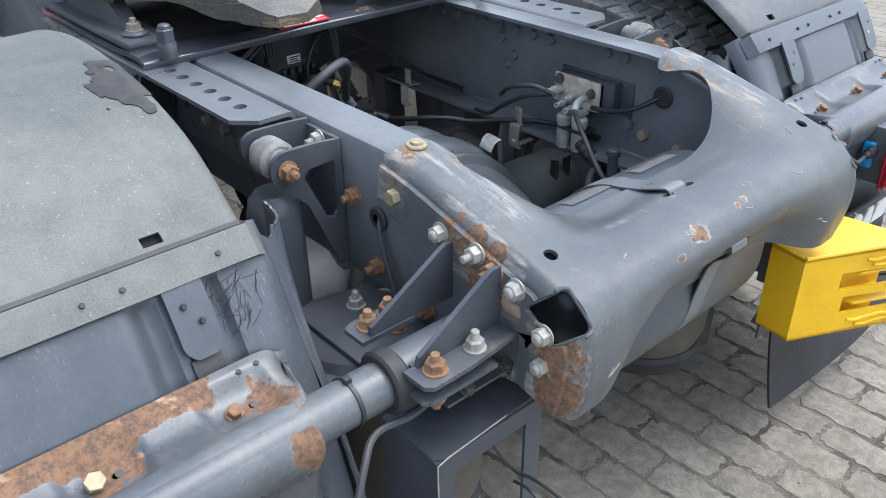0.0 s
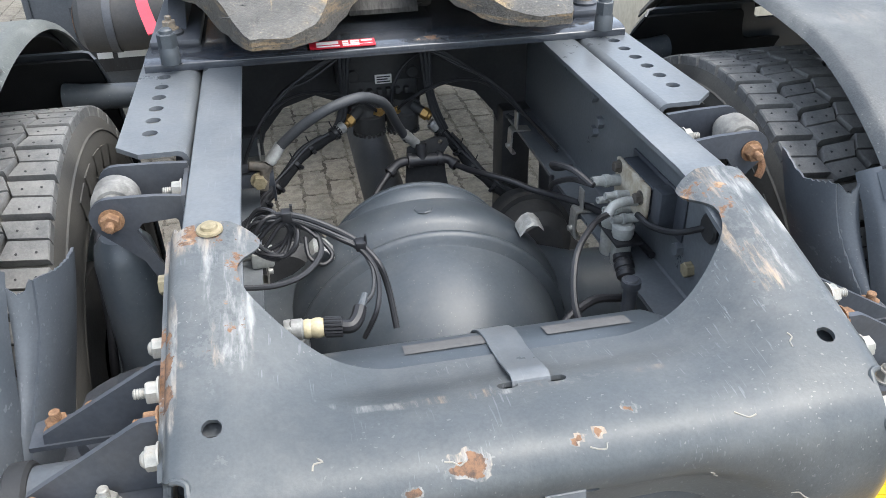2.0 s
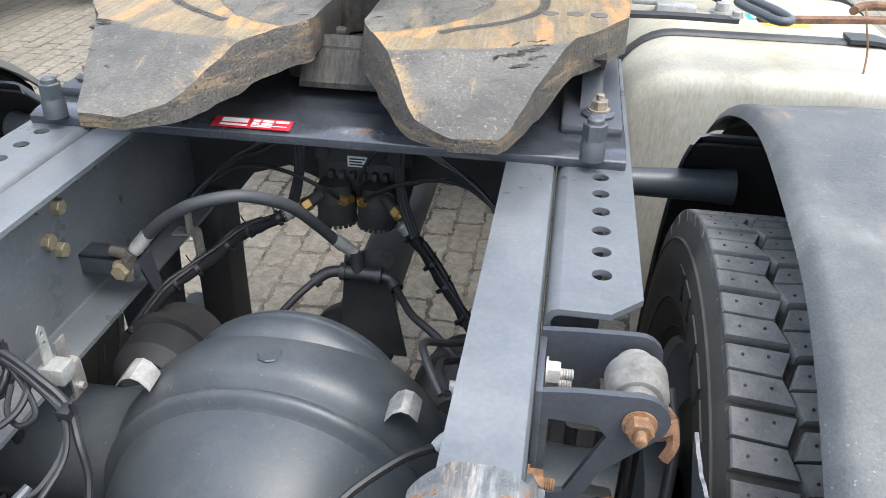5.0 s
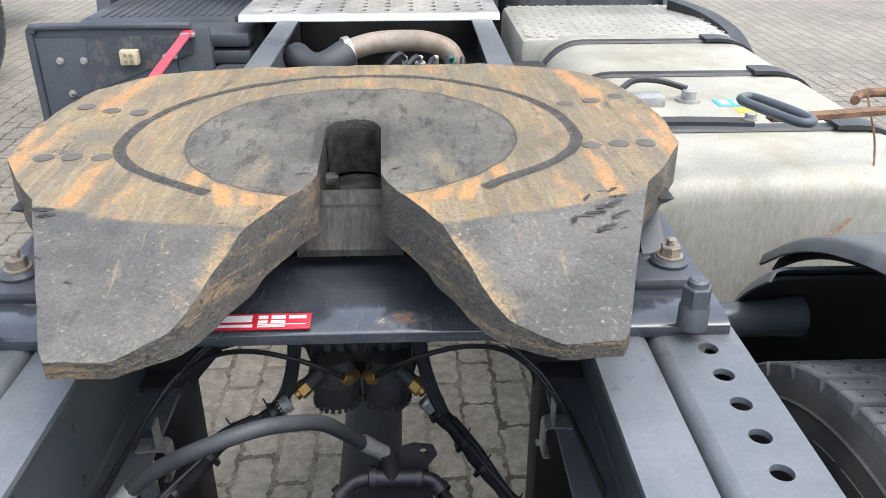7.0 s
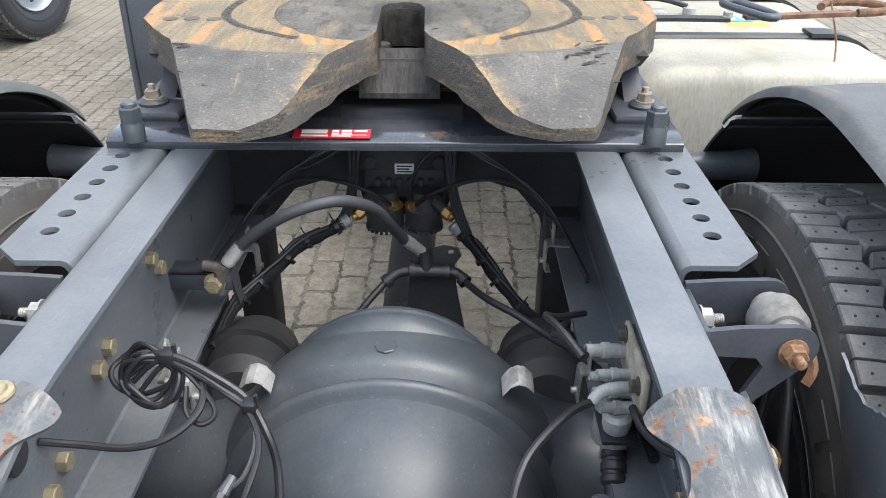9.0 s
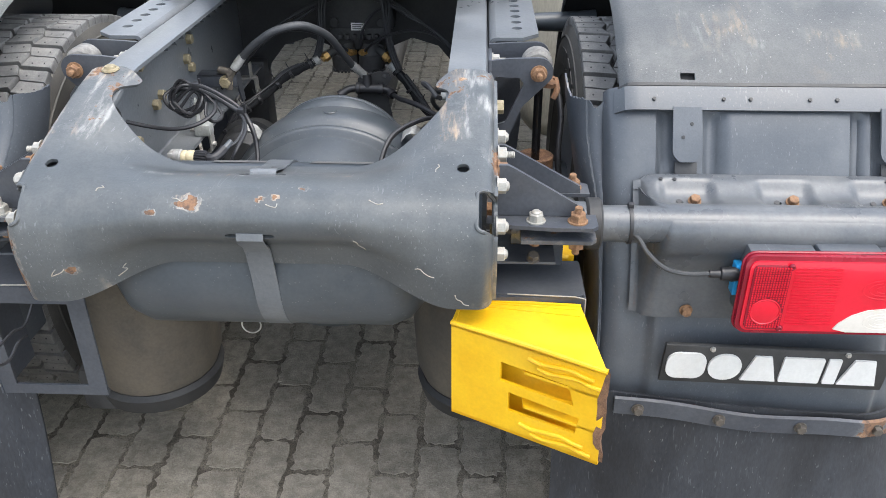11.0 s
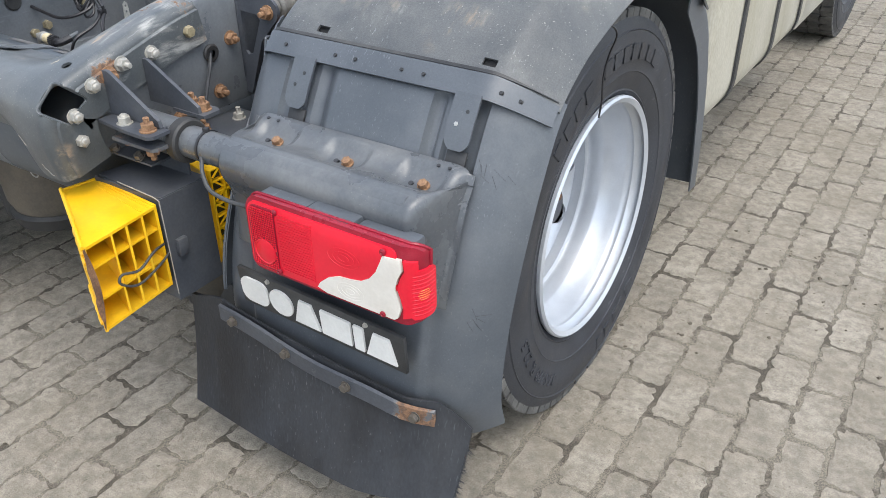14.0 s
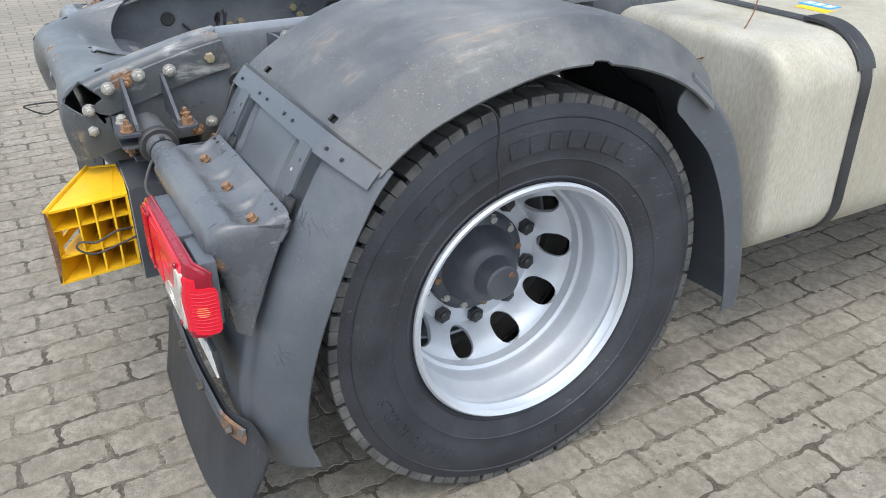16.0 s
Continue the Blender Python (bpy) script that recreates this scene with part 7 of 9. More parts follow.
part("data_plate", Geo().box(-0.019, 0.021, 0.4575, 0.4615, 0.862, 0.884, 0.0005), WHITE_LABEL, valve, "small white data plate")
for k in range(3):
    part("bar", Geo().box(-0.015, 0.017 - 0.006 * (k % 2), 0.4568, 0.4574, 0.8655 + 0.006 * k, 0.8685 + 0.006 * k, 0.0), HOSE, valve)


def hose(name, label, pts, r, material, base=None, category="hose", group="", ties=()):
    t = thing(name, label, category, pts[0], group)
    part("tube", Geo().sweep(pts, r, 12 if r > 0.006 else 8, 6), material, t)
    path = spline([Vector(p) for p in pts], 6)
    for f in ties:
        k = int(f * (len(path) - 2))
        d = (path[k + 1] - path[k]).normalized()
        part("cable_tie", Geo().revolve([(-0.003, r), (-0.003, r + 0.003), (0.003, r + 0.003), (0.003, r)], path[k], d, 12).box(-0.004, 0.004, r, r + 0.008, -0.004, 0.004, 0.001, m=aim(path[k], d)), HOSE, t)
    return t


SLEEVES = {-1: [(-0.120, 0.366, 0.793), (-0.150, 0.352, 0.780), (-0.200, 0.342, 0.757), (-0.243, 0.312, 0.724), (-0.287, 0.270, 0.698), (-0.319, 0.220, 0.682), (-0.335, 0.12, 0.655)],
           1: [(0.112, 0.395, 0.766), (0.137, 0.388, 0.741), (0.173, 0.375, 0.694), (0.210, 0.350, 0.652), (0.253, 0.300, 0.624), (0.292, 0.240, 0.622), (0.325, 0.15, 0.63)]}
for s in (1, -1):
    pts = [Vector(p) for p in SLEEVES[s]]
    lumpy = random.Random(5 + s)
    waves = [lumpy.uniform(0, 6.28) for _ in range(3)]
    t = thing("sleeved_brake_hose", "black brake hose wrapped in a taped sleeve", "hose", pts[0], "brake hoses")
    part("tube", Geo().sweep(pts, lambda f: 0.0122 * (1 + 0.10 * math.sin(23 * f + waves[0]) + 0.06 * math.sin(57 * f + waves[1])), 12, 10), FELT, t)
    path = spline(pts, 8)
    for f in (0.10, 0.30, 0.46, 0.64, 0.80):
        k = int(f * (len(path) - 2))
        d = (path[k + 1] - path[k]).normalized()
        tie = Geo().revolve([(-0.004, 0.0125), (-0.004, 0.0165), (0.004, 0.0165), (0.004, 0.0125)], path[k], d, 14)
        tie.box(-0.0045, 0.0045, 0.014, 0.0245, -0.004, 0.004, 0.001, m=aim(path[k], d, 90 * s))
        tie.sweep([path[k] + Vector((0, -0.006, 0.015)), path[k] + Vector((s * 0.006, -0.010, 0.024)), path[k] + Vector((s * 0.010, -0.012, 0.036))], 0.0014, 5, 3)
        part("cable_tie", tie, HOSE, t)
    part("ferrule", Geo().revolve([(0, 0.009), (0, 0.0125), (0.006, 0.0145), (0.012, 0.0125), (0.018, 0.0140), (0.024, 0.0120)], pts[0] + (pts[0] - pts[1]).normalized() * 0.016, pts[1] - pts[0], 16), CASTING, t, "metal ferrule")
    for k, (dx, dz, r) in enumerate(((0.012, 0.010, 0.0055), (-0.006, 0.015, 0.0045))):
        hose("brake_hose", "thin black hose tied along the sleeved brake hose", [p + Vector((s * dx * (0.3 + 0.7 * math.sin(0.9 * i + k)), -0.006, dz)) for i, p in enumerate(pts) if i], r, HOSE, group="brake hoses")
arch = [(-0.262, 0.100, 0.872), (-0.240, 0.095, 0.895), (-0.205, 0.088, 0.925), (-0.153, 0.080, 0.957), (-0.094, 0.100, 0.966), (-0.055, 0.135, 0.945), (-0.030, 0.172, 0.914), (-0.008, 0.218, 0.860), (0.014, 0.248, 0.815), (0.022, 0.254, 0.802)]
h = hose("grey_hose", "thick grey rubber hose with metal end fittings", arch, 0.0102, HOSE_GREY)
path = spline([Vector(p) for p in arch], 6)
for f in (0.30, 0.325, 0.35, 0.375, 0.47, 0.50, 0.52):
    k = int(f * (len(path) - 2))
    d = (path[k + 1] - path[k]).normalized()
    part("printed_mark", Geo().box(-0.0006, 0.0006, -0.006, 0.003, 0.0098, 0.0106, 0.0, m=aim(path[k], d, 180)), CASTING, h)
for p, q in (((-0.278, 0.092, 0.852), (-0.252, 0.099, 0.884)), ((0.010, 0.246, 0.822), (0.042, 0.262, 0.786))):
    p, q = Vector(p), Vector(q)
    part("end_sleeve", Geo().revolve([(0, 0.008), (0, 0.0105), (0.008, 0.0125), (0.012, 0.0112), (0.020, 0.0125), (0.026, 0.0114), ((q - p).length, 0.0114)], p, q - p, 18), CASTING, h, "crimped metal sleeve")
g = Geo()
hex_prof(g, 0.0110, 0, 0.016)
part("union_nut", Geo().add(g.v, g.f, aim((-0.290, 0.088, 0.838), (0.5, 0.2, 0.8))).cyl((-0.296, 0.088, 0.800), (-0.288, 0.088, 0.842), 0.0105, seg=14).cyl((-0.318, 0.088, 0.853), (-0.285, 0.088, 0.846), 0.0095, seg=14, chamfer=0.002), DULL_STEEL, h, "dull brown union nut")

tee = thing("tee_fitting", "black plastic tee fitting on a bracket over the axle", "pipe fitting", (0.055, 0.25, 0.62))
part("bracket", Geo().prism([(0.005, 0.56), (0.022, 0.775), (0.085, 0.795), (0.112, 0.790), (0.118, 0.775), (0.105, 0.755), (0.11, 0.70), (0.135, 0.56)], [circle(0.098, 0.782, 0.006, 10)], 0.006, Matrix(((1, 0, 0, 0), (0, 0, 1, 0.268), (0, 1, 0, 0), (0, 0, 0, 1)))), BLACKENED, tee)
part("tee_body", Geo().cyl((0.018, 0.248, 0.753), (0.096, 0.248, 0.751), 0.0130, seg=18, chamfer=0.002).cyl((0.052, 0.248, 0.755), (0.050, 0.254, 0.790), 0.0125, seg=16).revolve([(0, 0.0130), (0, 0.0165), (0.010, 0.0165), (0.010, 0.0130)], (0.086, 0.248, 0.751), (1, 0, 0), 16).revolve([(0, 0.0130), (0, 0.0165), (0.010, 0.0165), (0.010, 0.0130)], (0.020, 0.248, 0.753), (1, 0, 0), 16), HOSE, tee)
for a, b, c in (((0.018, 0.248, 0.753), (-0.004, 0.244, 0.750), (-0.024, 0.232, 0.738)), ((0.096, 0.248, 0.751), (0.112, 0.246, 0.747), (0.124, 0.232, 0.740))):
    part("elbow", Geo().sweep([a, b, c], 0.0105, 12, 4), HOSE, tee, "black elbow")
    c, b = Vector(c), Vector(b)
    part("grip_collar", Geo().revolve([(0, 0.0105), (0, 0.0135), (0.012, 0.0135), (0.012, 0.0105)], c - (c - b).normalized() * 0.008, c - b, 14), HOSE, tee)
hose("air_pipe", "black plastic air pipe running down to the axle", [(-0.024, 0.232, 0.738), (-0.057, 0.200, 0.712), (-0.10, 0.16, 0.665), (-0.15, 0.10, 0.60)], 0.0068, HOSE, group="air pipes")
hose("air_pipe", "black plastic air pipe curving along the rail", [(0.124, 0.232, 0.740), (0.150, 0.180, 0.745), (0.175, 0.130, 0.756), (0.215, 0.09, 0.755), (0.255, 0.05, 0.748), (0.300, -0.02, 0.758), (0.335, -0.10, 0.768), (0.358, -0.18, 0.770), (0.368, -0.27, 0.765)], 0.0068, HOSE, group="air pipes")
random.seed(8)
for s in (1, -1):
    for k in range(4):
        j = [random.uniform(-0.007, 0.007) for _ in range(8)]
        hose("air_line", "thin black air line along the arched cross member", [(s * 0.035, 0.43, 0.972 + j[0]), (s * 0.10, 0.42, 0.957 + j[1] - 0.004 * k), (s * 0.17, 0.41, 0.925 + j[2] - 0.005 * k), (s * 0.235, 0.40 + j[3], 0.878 + j[4]), (s * 0.285, 0.375, 0.832 + j[5]), (s * 0.322, 0.32 + j[6], 0.795), (s * 0.345, 0.18, 0.775 + j[7])], 0.0036, HOSE, group="air lines")
    for k in range(3):
        hose("air_line", "thin black air line from the plate down to the sleeved hose", [(s * (0.078 + 0.010 * k), 0.415, 0.985), (s * (0.086 + 0.009 * k), 0.405, 0.93), (s * (0.092 + 0.006 * k), 0.398, 0.87), (s * (0.104 + 0.007 * k), 0.388, 0.812), (s * (0.125 + 0.006 * k), 0.378, 0.785 if s < 0 else 0.765)], 0.0046, HOSE, group="air lines")
    hose("air_line", "thin black air line arching from the valve", [(s * 0.024, 0.412, 0.812), (s * 0.05, 0.398, 0.838), (s * 0.10, 0.392, 0.865), (s * 0.165, 0.395, 0.878), (s * 0.225, 0.398, 0.868), (s * 0.275, 0.39, 0.836)], 0.0042, HOSE, group="air lines")
hose("air_line", "thin black air line looping up from the valve", [(0.012, 0.415, 0.825), (0.018, 0.42, 0.865), (0.045, 0.425, 0.91), (0.085, 0.43, 0.935), (0.13, 0.425, 0.935)], 0.0040, HOSE, group="air lines")

# bracket with a fitting on the left web
br = thing("hose_bracket", "dark angle bracket with a fitting and a nut", "bracket", (-0.34, 0.09, 0.80))
part("angle", Geo().box(-0.377, -0.272, 0.086, 0.092, 0.804, 0.838, 0.002).box(-0.377, -0.272, 0.086, 0.130, 0.832, 0.838, 0.002).prism([(0.086, 0.838), (0.130, 0.838), (0.150, 0.752), (0.125, 0.752)], [], 0.005, Matrix(((0, 0, 1, -0.278), (1, 0, 0, 0), (0, 1, 0, 0), (0, 0, 0, 1)))), DARK, br)
bolt(br, bolt_mesh("bracket_nut", 0.0125, NUT_BRASSY), (-0.300, 0.086, 0.820), (0, -1, 0))

# zinc clamps on the lower flanges
for i, (x, y) in enumerate(((-0.318, -0.085), (-0.305, 0.33), (0.305, 0.36), (0.315, -0.06))):
    s = 1 if x > 0 else -1
    cl = thing("flange_clamp", "small bright zinc clamp on the rail's lower flange", "clamp", (x, y, 0.75), "flange clamps")
    part("clip", Geo().sweep([(x + s * 0.03, y, 0.754), (x, y, 0.756), (x - s * 0.014, y, 0.754), (x - s * 0.016, y, 0.735), (x - s * 0.016, y, 0.70), (x - s * 0.005, y, 0.698)], 0, flat=(0.016, 0.002), sub=3), ZINC, cl)
    part("screw", Geo().cyl((x - s * 0.016, y, 0.715), (x - s * 0.026, y, 0.715), 0.006, seg=10), ZINC, cl)
    part("post", Geo().box(min(x, x - s * 0.004), max(x, x - s * 0.004), y - 0.012, y + 0.012, 0.754, 0.80, 0.001), ZINC, cl)

hanger = thing("cable_holder", "pale stained cable holder standing on the rail's lower flange", "clamp", (-0.305, -0.115, 0.752))
part("block", Geo().box(-0.325, -0.286, -0.135, -0.100, 0.752, 0.782, 0.004), VALVE_GREY, hanger)
part("tab", Geo().prism([(-0.128, 0.780), (-0.106, 0.780), (-0.108, 0.838), (-0.116, 0.846), (-0.124, 0.838)], [circle(-0.116, 0.832, 0.004, 8), circle(-0.116, 0.815, 0.004, 8)], 0.003, Matrix(((0, 0, 1, -0.318), (1, 0, 0, 0), (0, 1, 0, 0), (0, 0, 0, 1)))), VALVE_GREY, hanger)

# coil of cable hung on the left rail, and its plug
coil = thing("cable_coil", "coiled black cables bundled with ties on the rail", "cable", (-0.30, -0.22, 0.80))
random.seed(3)
for k in range(5):
    c = Vector((-0.272 - 0.004 * k, -0.282 + 0.005 * k, 0.898 - 0.003 * (k % 3)))
    rx, rz = random.uniform(0.030, 0.044), random.uniform(0.020, 0.032)
    ph = random.uniform(0, 6.28)
    part("cable_loop", Geo().sweep([c + Vector((rx * math.cos(a), 0.012 * math.sin(a) + 0.006 * math.sin(2 * a + k), rz * math.sin(a) + 0.004 * math.sin(3 * a + ph))) for a in [math.pi * 2 * i / 10 for i in range(10)]], 0.0036, 8, 4, close=True), HOSE, coil)
for pts, r, m in (([(-0.300, -0.262, 0.905), (-0.272, -0.266, 0.925), (-0.240, -0.272, 0.925), (-0.196, -0.286, 0.910), (-0.152, -0.301, 0.885), (-0.123, -0.334, 0.860), (-0.111, -0.350, 0.820), (-0.106, -0.385, 0.770)], 0.0052, HOSE),
                  ([(-0.305, -0.268, 0.895), (-0.268, -0.268, 0.921), (-0.225, -0.280, 0.915), (-0.185, -0.295, 0.898), (-0.150, -0.312, 0.880), (-0.134, -0.350, 0.862), (-0.140, -0.390, 0.845), (-0.160, -0.406, 0.835)], 0.0034, HOSE_GREY),
                  ([(-0.300, -0.275, 0.890), (-0.262, -0.270, 0.920), (-0.215, -0.284, 0.908), (-0.175, -0.300, 0.890), (-0.146, -0.320, 0.878), (-0.128, -0.360, 0.858), (-0.136, -0.415, 0.835), (-0.160, -0.425, 0.790)], 0.0040, HOSE),
                  ([(-0.290, -0.280, 0.880), (-0.252, -0.272, 0.918), (-0.212, -0.290, 0.895), (-0.190, -0.310, 0.872), (-0.205, -0.322, 0.862), (-0.225, -0.312, 0.872), (-0.228, -0.290, 0.895)], 0.0036, HOSE)):
    part("cable_run", Geo().sweep(pts, r, 8, 6), m, coil)
part("cable_tail", Geo().sweep([(-0.376, -0.376, 0.881), (-0.335, -0.364, 0.866), (-0.280, -0.362, 0.860), (-0.235, -0.349, 0.866), (-0.207, -0.315, 0.880), (-0.213, -0.280, 0.900), (-0.242, -0.274, 0.918)], 0.0046, 8, 6), HOSE, coil)
for p in ((-0.252, -0.268, 0.926), (-0.146, -0.312, 0.884)):
    part("cable_tie", Geo().box(p[0] - 0.008, p[0] + 0.008, p[1] - 0.010, p[1] + 0.010, p[2] - 0.008, p[2] + 0.007, 0.002).box(p[0] + 0.006, p[0] + 0.010, p[1] - 0.003, p[1] + 0.003, p[2], p[2] + 0.016, 0.0), HOSE, coil)
sensor = thing("tank_valve", "pale alloy drain valve with a black ribbed plug", "valve", (-0.255, -0.44, 0.74))
part("body", Geo().cyl((-0.252, -0.43, 0.74), (-0.252, -0.43, 0.815), 0.0130, seg=16, chamfer=0.003).cyl((-0.266, -0.43, 0.826), (-0.244, -0.432, 0.826), 0.0155, seg=20, chamfer=0.004).box(-0.274, -0.262, -0.444, -0.418, 0.808, 0.838, 0.003), CASTING, sensor)
part("neck", Geo().revolve([(0, 0), (0, 0.0135), (0.006, 0.0145), (0.010, 0.0130), (0.016, 0.0150), (0.022, 0.0150), (0.028, 0.0135), (0.030, 0)], (-0.245, -0.432, 0.826), (1, -0.08, 0), 20), CREAM, sensor, "yellowed pale neck")
g = Geo().cyl((-0.216, -0.434, 0.826), (-0.190, -0.438, 0.826), 0.0130, seg=20)
g.sweep([(-0.192, -0.438, 0.826), (-0.178, -0.440, 0.826), (-0.168, -0.428, 0.830), (-0.162, -0.412, 0.836)], 0.0105, 10, 4)
plug = part("ribbed_plug", g, HOSE, sensor, "black ribbed plug")
for k in range(16):
    a = 2 * math.pi * k / 16
    part("rib", Geo().cyl((-0.216, -0.434 + 0.0130 * math.cos(a), 0.826 + 0.0130 * math.sin(a)), (-0.192, -0.438 + 0.0130 * math.cos(a), 0.826 + 0.0130 * math.sin(a)), 0.0026, seg=6), HOSE, plug)
part("boot", Geo().cyl((-0.165, -0.420, 0.832), (-0.152, -0.392, 0.846), 0.0085, 0.0055, seg=10), HOUSING, sensor, "grey cable boot")

STAINED = surface("stained pale plate", (0.42, 0.37, 0.28), (0.52, 0.48, 0.40), (0.5, 0.65), dirt=((0.22, 0.15, 0.08), 0.8), scale=26)
# valve cluster on the right web
cl = thing("valve_cluster", "grey alloy valve cluster with hoses on a plate", "valve", (0.33, -0.21, 0.76))
part("back_plate", Geo().box(0.336, 0.345, -0.283, -0.150, 0.838, 0.908, 0.004), STAINED, cl, "stained pale plate")
part("carrier", Geo().box(0.345, 0.377, -0.318, -0.285, 0.842, 0.912, 0.003).box(0.345, 0.377, -0.290, -0.16, 0.902, 0.908, 0.002).box(0.345, 0.377, -0.166, -0.160, 0.842, 0.908, 0.002).box(0.3725, 0.377, -0.35, -0.14, 0.835, 0.915, 0.002), DARK, cl)
for y, z in ((-0.168, 0.895), (-0.262, 0.880)):
    bolt(cl, B_DULL, (0.336, y, z), (-1, 0, 0), "plate_bolt")
for y, x in ((-0.248, 0.318), (-0.206, 0.314)):
    part("canister", Geo().revolve([(0, 0), (0, 0.015), (0.004, 0.0175), (0.060, 0.0175), (0.064, 0.0195), (0.078, 0.0195), (0.084, 0.014), (0.084, 0)], (x, y, 0.742), (0, 0, 1), 20), VALVE_GREY, cl, "pale grey valve canister")
part("clip", Geo().box(0.296, 0.345, -0.275, -0.180, 0.792, 0.799, 0.002), HOSE, cl)
for (x, y, z), reach, r in (((0.342, -0.172, 0.870), 0.062, 0.0102), ((0.342, -0.214, 0.862), 0.052, 0.0076), ((0.342, -0.196, 0.845), 0.058, 0.0074), ((0.342, -0.222, 0.838), 0.056, 0.0082), ((0.342, -0.246, 0.832), 0.050, 0.0082)):
    part("port", Geo().revolve([(0, 0), (0, r), (0.45 * reach, r), (0.47 * reach, 1.18 * r), (0.62 * reach, 1.18 * r), (0.64 * reach, 0.92 * r), (reach, 0.86 * r), (reach, 0.45 * r), (0.9 * reach, 0.4 * r), (0.9 * reach, 0)], (x, y, z), (-1, -0.12, 0.10), 16), VALVE_GREY, cl, "pale grey port")
part("elbow_port", Geo().sweep([(0.335, -0.252, 0.868), (0.312, -0.256, 0.872), (0.292, -0.258, 0.868), (0.280, -0.262, 0.855)], 0.0085, 12, 4), VALVE_GREY, cl, "pale grey elbow")
part("ribbed_plug", Geo().revolve([(0, 0), (0, 0.0165), (0.012, 0.0175), (0.014, 0.0155), (0.018, 0.0155), (0.020, 0.0175), (0.030, 0.0175), (0.032, 0.0155), (0.036, 0.0155), (0.038, 0.0170), (0.046, 0.0165), (0.050, 0.012), (0.070, 0.011), (0.072, 0)], (0.318, -0.252, 0.765), (-0.10, -0.86, -0.50), 18), HOSE, cl, "black ribbed plug")
for pts, r, m in (([(0.280, -0.262, 0.855), (0.240, -0.30, 0.862), (0.185, -0.37, 0.85), (0.165, -0.43, 0.80), (0.18, -0.46, 0.765), (0.215, -0.48, 0.755)], 0.0055, HOSE),
                  ([(0.312, -0.31, 0.715), (0.28, -0.34, 0.735), (0.22, -0.37, 0.76), (0.16, -0.41, 0.755), (0.125, -0.46, 0.73), (0.11, -0.51, 0.70)], 0.0075, HOSE),
                  ([(0.376, -0.42, 0.905), (0.35, -0.375, 0.873), (0.335, -0.32, 0.855), (0.33, -0.27, 0.852)], 0.0055, HOSE),
                  ([(0.274, -0.20, 0.88), (0.25, -0.16, 0.895), (0.235, -0.10, 0.88), (0.26, -0.05, 0.845), (0.31, 0.0, 0.82)], 0.0055, HOSE),
                  ([(0.28, -0.19, 0.875), (0.262, -0.13, 0.86), (0.255, -0.06, 0.82), (0.27, 0.0, 0.78), (0.30, 0.08, 0.76)], 0.0055, HOSE)):
    part("cable", Geo().sweep(pts, r, 8, 6), m, cl)
part("drain_cock", Geo().cyl((0.279, -0.38, 0.72), (0.279, -0.38, 0.80), 0.012, seg=12, chamfer=0.002).cyl((0.279, -0.38, 0.785), (0.279, -0.38, 0.797), 0.016, seg=12), DARK, cl)
for s in (1, -1):
    part("grommet", Geo().revolve([(0, 0.009), (0, 0.020), (0.005, 0.022), (0.008, 0.018), (0.008, 0.009)], (s * 0.385, -0.41, 0.886), (s, 0, 0), 20), RUBBER, chassis, "black rubber grommet")
    part("grommet", Geo().revolve([(0, 0.009), (0, 0.022), (0.005, 0.024), (0.008, 0.02), (0.008, 0.0)], (s * 0.377, -0.425, 0.905), (-s, 0, 0), 20), RUBBER, chassis, "black rubber grommet")
    hose("sensor_cable", "thin grey cable hanging from the rail to the air spring", [(s * 0.386, -0.41, 0.886), (s * 0.402, -0.43, 0.865), (s * 0.405, -0.45, 0.82), (s * 0.41, -0.475, 0.77), (s * 0.43, -0.51, 0.735), (s * 0.46, -0.55, 0.70)], 0.0042, HOSE_GREY, category="cable", group="sensor cables")
    bolt(chassis, B_RUST, (s * 0.386, -0.40, 0.79), (s, 0, 0), "rail_bolt")
    bolt(chassis, B_WHITE, (s * 0.386, -0.49, 0.78), (s, 0, 0), "rail_bolt")
    bolt(chassis, B_RUST, (s * 0.386, -0.53, 0.765), (s, 0, 0), "rail_bolt")
    hose("brake_line", "thin black brake line beside the rear wheel", [(s * 0.545, -0.16, 0.90), (s * 0.555, -0.20, 0.84), (s * 0.55, -0.24, 0.76), (s * 0.56, -0.26, 0.66), (s * 0.57, -0.22, 0.56)], 0.0075, HOSE, group="brake lines")

t = thing("stray_wire", "thin bent wire hanging out behind the lamp arm", "wire", (-0.45, -0.75, 0.64))
part("wire", Geo().sweep([(-0.455, -0.69, 0.70), (-0.45, -0.78, 0.645), (-0.45, -0.83, 0.655), (-0.45, -0.915, 0.655), (-0.45, -0.91, 0.642), (-0.45, -0.862, 0.617), (-0.45, -0.82, 0.628), (-0.45, -0.79, 0.622)], 0.0028, 6, 5), HOSE, t)


